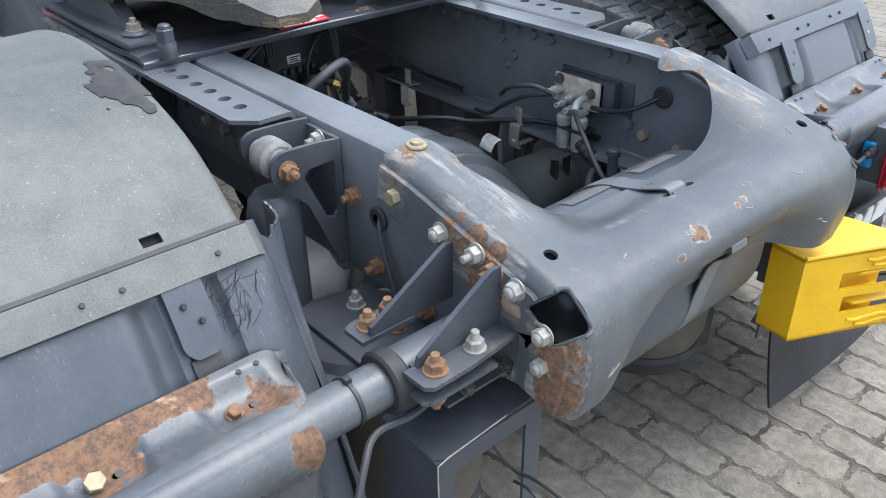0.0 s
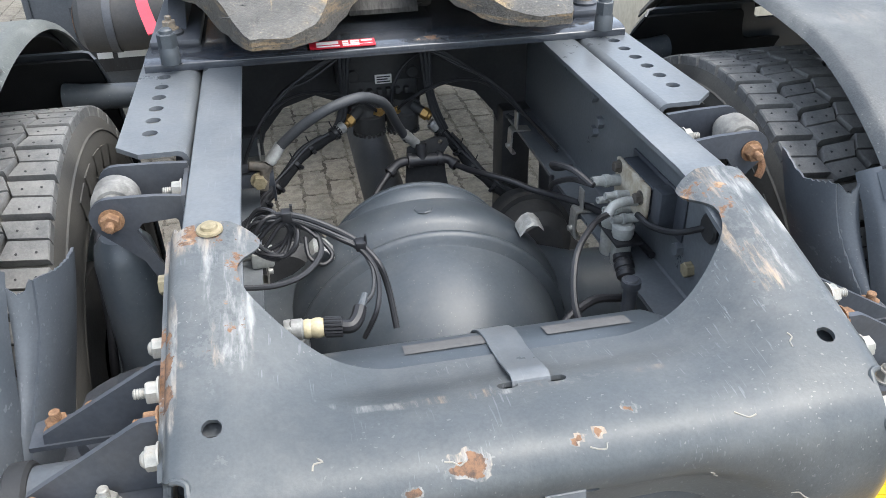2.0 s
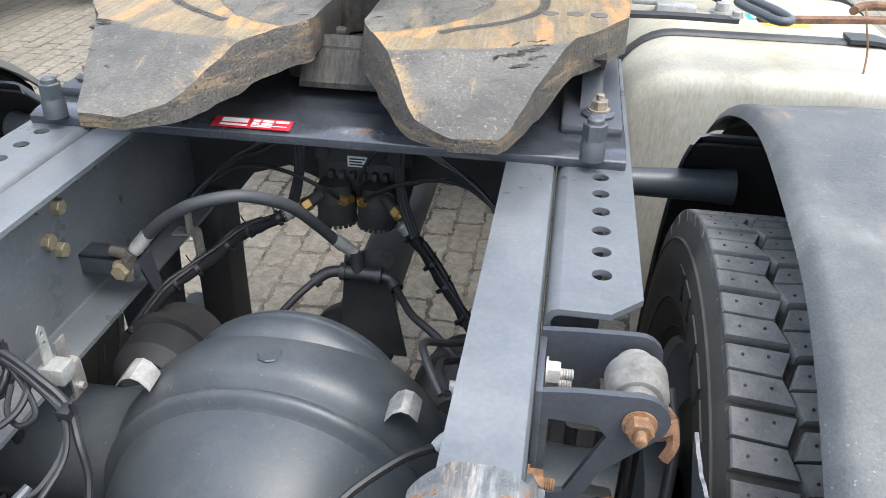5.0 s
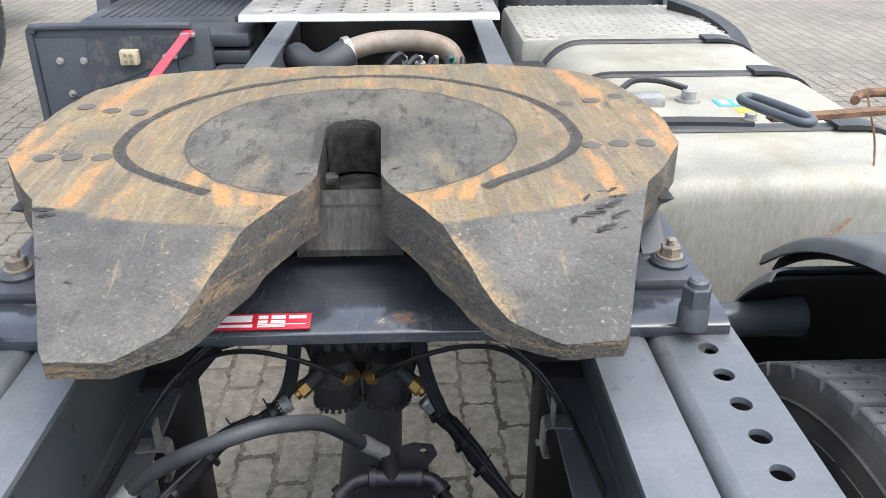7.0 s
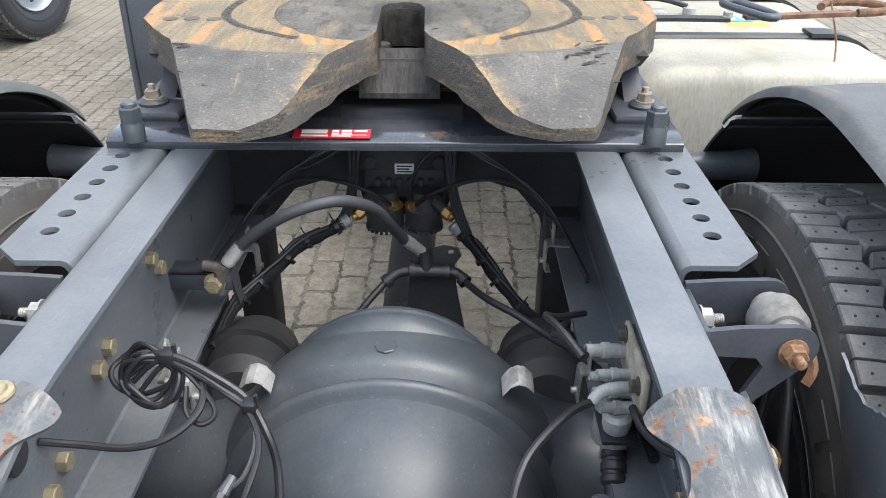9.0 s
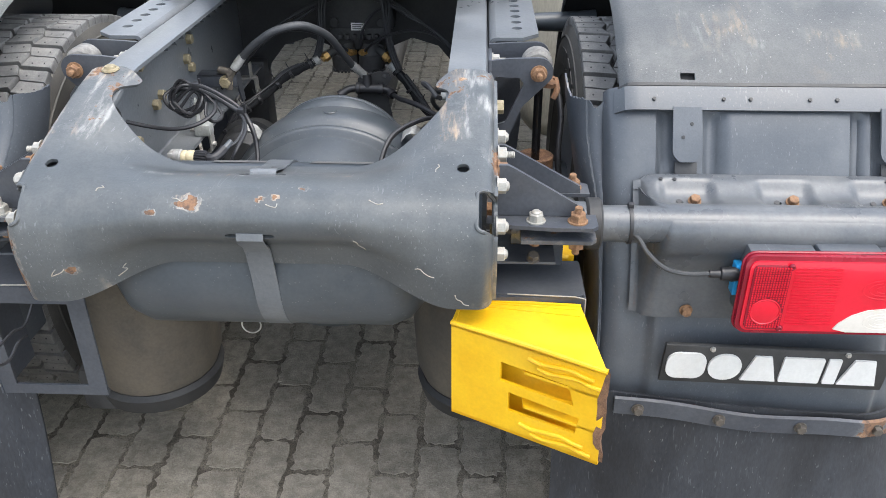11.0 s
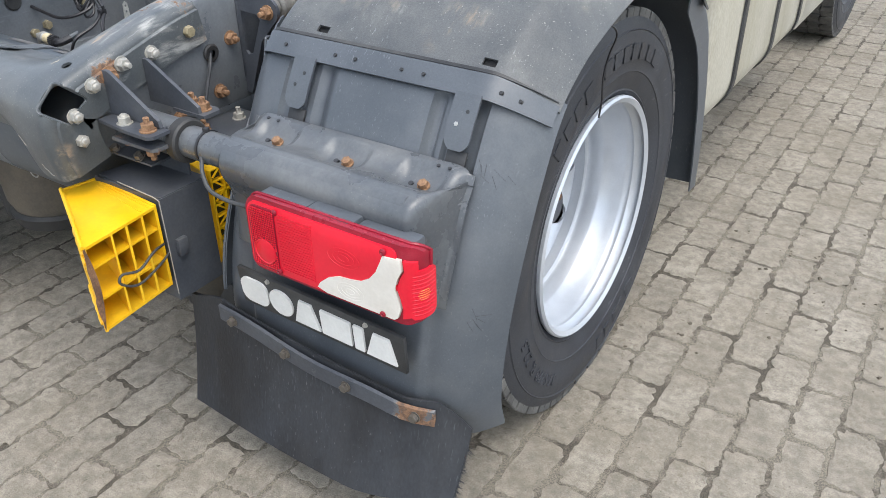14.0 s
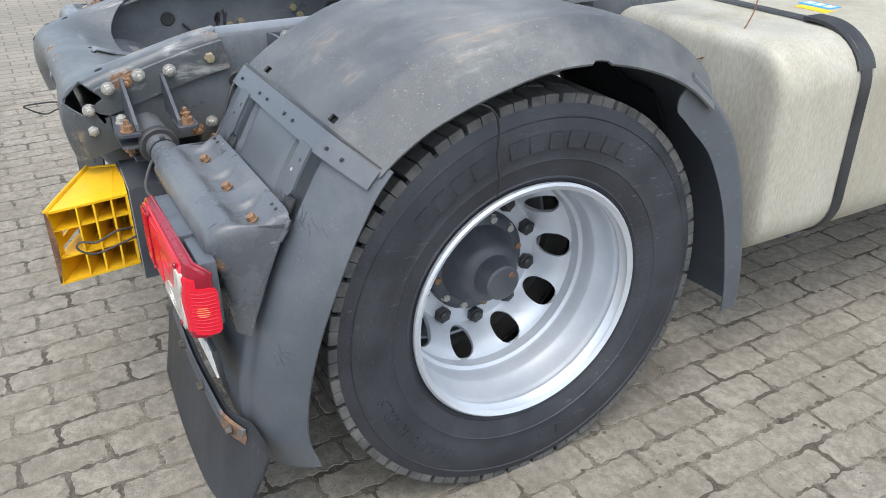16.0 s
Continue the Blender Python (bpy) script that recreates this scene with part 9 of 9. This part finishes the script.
cab = thing("truck_cab", "dark lower rear of a truck cab with wheel arches", "cab", (0, 4.2, 0.7))
part("rear_wall", Geo().box(-1.20, 1.20, 3.55, 4.9, 1.42, 2.9, 0.05), CAB, cab)
part("floor_structure", Geo().box(-0.60, 0.60, 3.15, 4.8, 0.62, 1.45, 0.04), BLACKENED, cab)
part("cross_tube", Geo().box(-0.60, 0.60, 2.98, 3.06, 1.16, 1.25, 0.015), DARK, cab)
for s in (1, -1):
    def liner(u, t):
        a = radians(12 + 156 * t)
        rr = 0.66 + 0.012 * smooth(u, 0.80, 0.815) - 0.014 * smooth(u, 1.0, 1.015) + 0.010 * smooth(math.sin(a * 11), 0.5, 0.8)
        return (s * u, 3.72 - rr * math.cos(a), 0.70 + rr * 1.0 * math.sin(a))
    part("arch_liner", Geo().sheet(liner, span(0.60, 1.25, 0.015), span(0, 1, 0.03), 0.01), LINER, cab, "black ribbed wheel arch liner")
    part("arch_wall", Geo().box(min(s * 0.58, s * 0.62), max(s * 0.58, s * 0.62), 3.05, 4.4, 0.6, 1.40, 0.01), BLACKENED, cab)
    leg = [(0.44, 0.93), (0.435, 0.99), (0.437, 1.10), (0.443, 1.16), (0.46, 1.21), (0.485, 1.25), (0.485, 1.42), (0.67, 1.42), (0.663, 1.215), (0.62, 1.20), (0.58, 1.173), (0.545, 1.145), (0.525, 1.11), (0.518, 1.05), (0.52, 0.93)]
    part("arch_leg", Geo().prism(leg, [circle(0.64, 1.27, 0.012, 12), circle(0.52, 1.22, 0.007, 10)], 0.03, Matrix(((s, 0, 0, -0.06), (0, 0, 1, 2.85), (0, 1, 0, 0), (0, 0, 0, 1)))), CAB, cab, "curved dark steel support leg")
    part("leg_flange", Geo().sweep([(s * 0.438 - 0.06, 2.835, 0.95), (s * 0.436 - 0.06, 2.835, 1.05), (s * 0.441 - 0.06, 2.835, 1.15), (s * 0.46 - 0.06, 2.835, 1.21), (s * 0.487 - 0.06, 2.835, 1.25)], 0, flat=(0.022, 0.006), sub=4), CAB, cab)
    x0, x1 = (-1.30, -1.04) if s < 0 else (0.95, 1.24)
    part("panel_frame", Geo().sweep([(x0 + 0.05, 2.495, 1.85), (x0 + 0.05, 2.495, 1.28), (x0 + 0.07, 2.495, 1.24), (x1 - 0.07, 2.495, 1.235), (x1 - 0.04, 2.495, 1.27), (x1 - 0.04, 2.495, 1.85)], 0.010, 8, 4), PLASTIC, cab)
    part("panel_bolt", Geo().cyl((x0 + 0.03, 2.502, 1.30), (x0 + 0.03, 2.492, 1.30), 0.008, seg=10), ZINC, cab)
    part("arch_strut", Geo().prism([(1.20, 1.10), (1.20, 1.22), (0.98, 1.33), (0.84, 1.26)], [], 0.02, Matrix(((s, 0, 0, 0), (0, 0, 1, 3.05), (0, 1, 0, 0), (0, 0, 0, 1)))), CAB, cab)
    part("side_flap", Geo().box(-1.30 if s < 0 else 0.95, -1.04 if s < 0 else 1.24, 2.50, 2.58, 1.20, 1.9, 0.035, seg=4), CAB, cab, "hanging dark side panel")
    part("arch_skirt", Geo().sweep([(s * 1.25, 3.04, 0.80), (s * 1.25, 3.10, 1.0), (s * 1.25, 3.25, 1.20), (s * 1.245, 3.45, 1.33), (s * 1.24, 3.72, 1.37)], 0, flat=(0.03, 0.03), sub=5), CAB, cab)
    part("mount", Geo().cyl((s * 0.575 - 0.06, 2.845, 1.335), (s * 0.575 - 0.06, 2.80, 1.335), 0.035, seg=24, chamfer=0.004).box(min(s * 0.50, s * 0.66) - 0.06, max(s * 0.50, s * 0.66) - 0.06, 2.835, 2.852, 1.30, 1.42, 0.004), CASTING, cab, "grey round mount")
    part("air_bag", Geo().cyl((s * 0.55, 3.05, 0.90), (s * 0.55, 3.05, 1.12), 0.06, seg=20, chamfer=0.01), BLACKENED, cab)
part("tow_plate", Geo().prism([(0.03, 1.09), (0.03, 1.20), (0.42, 1.23), (0.42, 1.12)], [circle(0.16, 1.15, 0.028), circle(0.29, 1.17, 0.018)], 0.01, Matrix(((1, 0, 0, 0), (0, 0, 1, 2.94), (0, 1, 0, 0), (0, 0, 0, 1)))), DARK, cab)
part("tow_plate", Geo().prism([(-0.42, 1.06), (-0.42, 1.18), (-0.26, 1.18), (-0.26, 1.06)], [], 0.05, Matrix(((1, 0, 0, 0), (0, 0, 1, 2.94), (0, 1, 0, 0), (0, 0, 0, 1)))), HOUSING, cab)
front_axle = thing("steer_wheel", "black front tyre under the cab arch", "wheel", (0, 0, 0), "front wheels")
part("tyre", TYRE_ME, None, front_axle)
part("tread", TREAD_ME, None, front_axle)
front_axle.matrix_basis = pose(1.02, 3.72, 0.5)
copy_thing(front_axle, pose(-1.02, 3.72, 0.5))


def spiral(p0, p1, r, turns, wob=0.0):
    p0, p1 = Vector(p0), Vector(p1)
    d = p1 - p0
    q = d.normalized().to_track_quat("Z", "Y")
    return [p0 + d * (k / (turns * 10)) + q @ Vector((r * math.cos(k * 0.628), r * math.sin(k * 0.628), 0)) + Vector((0, 0, wob * math.sin(k * 0.05))) for k in range(turns * 10 + 1)]


for x, z0, z1, r in ((-0.32, 1.055, 1.5, 0.043), (-0.235, 1.04, 1.5, 0.043), (-0.15, 1.06, 1.5, 0.038)):
    t = thing("air_coil", "black coiled air hose hanging behind the cab", "coiled hose", (x, 2.87, z0), "coiled air hoses")
    part("coil", Geo().sweep(spiral((x + 0.03, 2.84, z0), (x - 0.01, 2.90, z1), r, int((z1 - z0) / 0.021)), 0.0095, 8, straight=True), HOSE, t)
for x, zz, dx in ((0.0, 1.17, 0.09), (0.10, 1.07, 0.05), (-0.04, 1.09, -0.07)):
    t = thing("air_coil", "bright yellow coiled air hose hanging behind the cab", "coiled hose", (x, 2.84, zz), "coiled air hoses")
    part("coil", Geo().sweep(spiral((x, 2.84, zz), (x + dx, 2.86, zz + 0.2), 0.045, 5), 0.0095, 8, straight=True), YELLOW_CABLE, t)
t = thing("yellow_hose", "bright yellow air hose loop", "hose", (-0.14, 2.82, 1.08))
part("tube", Geo().sweep([(-0.14, 2.82, 1.38), (-0.135, 2.82, 1.19), (-0.11, 2.80, 1.11), (-0.06, 2.80, 1.075), (0.02, 2.82, 1.08), (0.09, 2.82, 1.11)], 0.011, 10, 6), YELLOW_CABLE, t)
t = thing("black_spiral_cable", "black spiral cable lying behind the walkway", "cable", (0.0, 2.78, 1.03))
part("coil", Geo().sweep(spiral((-0.06, 2.80, 1.16), (0.12, 2.76, 1.06), 0.035, 9), 0.009, 8, straight=True), HOSE, t)
t = thing("red_coupling", "alloy air coupling with a red cap", "coupling", (0.22, 2.78, 1.03))
part("body", Geo().cyl((0.23, 2.78, 1.035), (0.25, 2.78, 1.14), 0.018, seg=14, chamfer=0.003).box(0.19, 0.28, 2.76, 2.81, 1.07, 1.095, 0.004), CASTING, t)
part("cap", Geo().revolve([(0, 0), (0, 0.022), (0.015, 0.026), (0.035, 0.02), (0.04, 0)], (0.19, 2.76, 1.055), (0, -0.5, 0.5), 18), RED_LABEL, t, "red cap")
for s in (1, -1):
    stay = thing("mudguard_stay", "dark painted steel tube carrying the mudguard", "tube", (s * 0.52, 0.42, 0.87), "mudguard stays")
    part("tube", Geo().revolve([(0, 0.044), (0.03, 0.042), (0.07, 0.030), (0.11, 0.025), (0.26, 0.030), (0.30, 0.034), (0.30, 0)], (s * 0.400, 0.41, 0.90), (s, 0.06, 0), 24), HOUSING, stay)
    part("end_flange", Geo().cyl((s * 0.388, 0.41, 0.90), (s * 0.402, 0.41, 0.90), 0.055, seg=24, chamfer=0.003), DARK, stay)
    hang = thing("suspension_bracket", "dark steel plate bracket hanging below the frame rail", "bracket", (s * 0.44, 0.34, 0.50), "suspension brackets")
    part("plate", Geo().prism([(0.388, 0.998), (0.440, 0.998), (0.462, 0.940), (0.482, 0.800), (0.492, 0.640), (0.480, 0.500), (0.388, 0.500)], [], 0.012, XZ(s, 0.330)), DARK, hang)
    part("rib", Geo().prism([(0.30, 0.998), (0.46, 0.998), (0.42, 0.50), (0.33, 0.50)], [], 0.010, Matrix(((0, 0, s, s * 0.389), (1, 0, 0, 0), (0, 1, 0, 0), (0, 0, 0, 1)))), DARK, hang)

# ---- the neighbouring white truck: a wheel and the corner of its step ----
white = thing("parked_truck_wheel", "front wheel of another truck with a grey steel rim", "wheel")
part("tyre", TYRE_ME, None, white)
part("tread", TREAD_ME, None, white)
part("rim", Geo().revolve([(0.138, 0.300), (0.132, 0.3055), (0.115, 0.290), (0.07, 0.28), (0.05, 0.27), (0.055, 0.25), (0.075, 0.235), (0.11, 0.20), (0.125, 0.17), (0.126, 0.10), (0.11, 0.085), (0.11, 0)], (0, 0, 0), (1, 0, 0), 64), SILVER, white, "grey steel rim", angle=40)
for k in range(10):
    a = 2 * math.pi * k / 10
    bolt(white, B_SMALL_W, (0.126, 0.1475 * math.cos(a), 0.1475 * math.sin(a)), (1, 0, 0), "wheel_nut")
    # the rim is not cut; a black disc paints each hand hole's dark
    part("hand_hole", Geo().revolve([(0, 0), (0, 0.026), (0.004, 0.024), (0.004, 0)], (0.088, 0.222 * math.cos(a + 0.3), 0.222 * math.sin(a + 0.3)), (0.8, 0.35 * math.cos(a + 0.3), 0.35 * math.sin(a + 0.3)), 14), HOSE, white)
part("hub", Geo().revolve([(0.10, 0.098), (0.128, 0.096), (0.134, 0.088), (0.134, 0.060), (0.12, 0.055), (0.12, 0)], (0, 0, 0), (1, 0, 0), 32), BLACKENED, white, "dark open hub")
white.matrix_basis = pose(-3.12, 5.10, 0.51, 0, 0, -8) @ Matrix.Scale(1.03, 4)
other = thing("neighbour_truck", "white truck parked alongside with a step at its side", "truck", (-4.2, 6.5, 0))
part("body", Geo().box(-5.8, -3.5, 5.78, 8.0, 0.42, 3.2, 0.08), WHITE, other)
part("step", Geo().box(-3.72, -3.42, 5.74, 6.3, 0.40, 0.86, 0.04), WHITE, other)
part("arch", Geo().sweep([(-3.15, 4.45, 0.62), (-3.15, 4.55, 0.95), (-3.15, 4.8, 1.16), (-3.15, 5.15, 1.22), (-3.15, 5.5, 1.14), (-3.15, 5.72, 0.9)], 0, flat=(0.14, 0.03), sub=5), PLASTIC, other)
part("sill", Geo().box(-5.3, -3.3, 2.6, 4.5, 0.55, 1.1, 0.05), PLASTIC, other)
part("chassis_side", Geo().box(-5.3, -3.5, 4.4, 5.9, 1.2, 3.2, 0.05), WHITE, other)


# ---- pavers: running bond along the truck, worn wavy edges ----
PX, PY, OX, OY = 0.1085, 0.2224, 1.5295, 0.0665


def paver(seed):
    rnd = random.Random(seed)
    hx, hy = 0.5 * PX - rnd.uniform(0.0042, 0.0085), 0.5 * PY - rnd.uniform(0.0042, 0.0085)
    ring = []
    worn = [rnd.choice((0.002, 0.004, 0.007, 0.013)) * rnd.uniform(0.6, 1.2) for _ in range(4)]
    turn = -1
    for (x0, y0), (x1, y1), n in (((-hx, -hy), (hx, -hy), 8), ((hx, -hy), (hx, hy), 16), ((hx, hy), (-hx, hy), 8), ((-hx, hy), (-hx, -hy), 16)):
        for k in range(n):
            t = k / n
            x, y = x0 + (x1 - x0) * t, y0 + (y1 - y0) * t
            turn += k == 0
            corner = worn[turn] if k == 0 else 0.0
            x, y = x - math.copysign(corner, x), y - math.copysign(corner, y)
            zig = 0.0024 * math.sin(4 * math.pi * y / PY) if n > 9 else 0.0
            ring.append((x + zig + rnd.gauss(0, 0.0031), y + rnd.gauss(0, 0.0031)))
    m = len(ring)
    tilt_x, tilt_y, lift = rnd.uniform(-0.006, 0.006), rnd.uniform(-0.004, 0.004), rnd.uniform(-0.0008, 0.0008)
    z = lambda x, y: lift + tilt_x * x + tilt_y * y
    vs = [(x, y, -0.02) for x, y in ring] + [(x, y, z(x, y) - 0.0013) for x, y in ring]
    vs += [(x * 0.982, y * 0.991, z(x, y)) for x, y in ring] + [(0, 0, z(0, 0) + 0.0006)]
    fs = []
    for b in (0, m):
        fs += [(b + i, b + (i + 1) % m, b + m + (i + 1) % m, b + m + i) for i in range(m)]
    fs += [(2 * m + i, 2 * m + (i + 1) % m, 3 * m) for i in range(m)]
    return vs, fs


KINDS = 14
shapes = [paver(100 + k) for k in range(KINDS)]
meshes = []
for vs, fs in shapes:
    me = Geo().add(vs, fs).mesh("paver", angle=20)
    me.materials.append(PAVER)
    meshes.append(me)
pick = random.Random(77)
rest_v, rest_f = [], []
pieces = 0
for i in range(-46, 28):
    for j in range(-22, 26):
        x, y = OX + (i + 0.5) * PX, OY + (j + 0.5) * PY - (0.5 * PY if i % 2 else 0.0)
        if not (-3.3 < x < 4.3 and -2.4 < y < 5.3):
            continue
        k = pick.randrange(KINDS)
        flip = pick.random() < 0.5
        close = (1.22 < x < 2.15 and -1.25 < y < 1.35) or (-0.45 < x < 0.6 and -1.5 < y < -0.35)
        if close and pieces < 300:
            ob = new("paver", meshes[k])
            ob.parent = ground
            ob.matrix_basis = pose(x, y, 0, 0, 0, 180 if flip else 0)
            pieces += 1
        else:
            vs, fs = shapes[k]
            s = -1 if flip else 1
            b = len(rest_v)
            rest_v += [(x + s * p[0], y + s * p[1], p[2]) for p in vs]
            rest_f += [tuple(b + q for q in f) for f in fs]
me = bpy.data.meshes.new("paver_field")
me.from_pydata(rest_v, [], rest_f)
me.shade_smooth()
me.set_sharp_from_angle(angle=radians(20))
field_mat = PAVER.copy()
tree = field_mat.node_tree
isle = tree.nodes.new("ShaderNodeNewGeometry")
for n in list(tree.nodes):
    if n.bl_idname == "ShaderNodeObjectInfo":
        for link in list(n.outputs["Random"].links):
            tree.links.new(isle.outputs["Random Per Island"], link.to_socket)
me.materials.append(field_mat)
field = new("paver_field", me)
field.parent = ground
tagged(field, "", "", "", "stuff")

# crumbs of dirt and small stones lying on the joints
rnd = random.Random(9)
gv, gf = [], []
for k in range(260):
    cx, cy, spread = rnd.choice(((1.65, 0.92, 0.12), (1.84, 0.58, 0.12), (1.54, 0.87, 0.15), (1.34, 0.28, 0.12), (1.75, 0.7, 0.3), (0.2, -1.0, 0.5)))
    x, y, r = rnd.gauss(cx, spread), rnd.gauss(cy, spread), rnd.choice((0.0012, 0.0016, 0.002, 0.003, 0.006)) * rnd.uniform(0.6, 1.3)
    b = len(gv)
    for dx, dy, dz in ((1, 0, 0), (0, 1, 0), (-1, 0, 0), (0, -1, 0), (0.5, 0.5, 0.7), (-0.5, -0.4, 0.8), (0, 0, -0.5)):
        gv.append((x + r * (dx + rnd.uniform(-0.4, 0.4)), y + r * (dy + rnd.uniform(-0.4, 0.4)), r * (dz + 0.2)))
    gf += [(b + i, b + (i + 1) % 4, b + 4 + (i in (2, 3))) for i in range(4)] + [(b + 1, b + 5, b + 4), (b + 3, b + 4, b + 5), (b, b + 6, b + 1), (b + 1, b + 6, b + 2), (b + 2, b + 6, b + 3), (b + 3, b + 6, b)]
me = bpy.data.meshes.new("grit")
me.from_pydata(gv, [], gf)
me.materials.append(surface("dry dirt", (0.07, 0.058, 0.042), (0.15, 0.128, 0.10), (0.85, 0.95), scale=30, spread=True))
tagged(new("grit", me), "small crumbs of dirt scattered on the paving", "grit", "", "stuff")
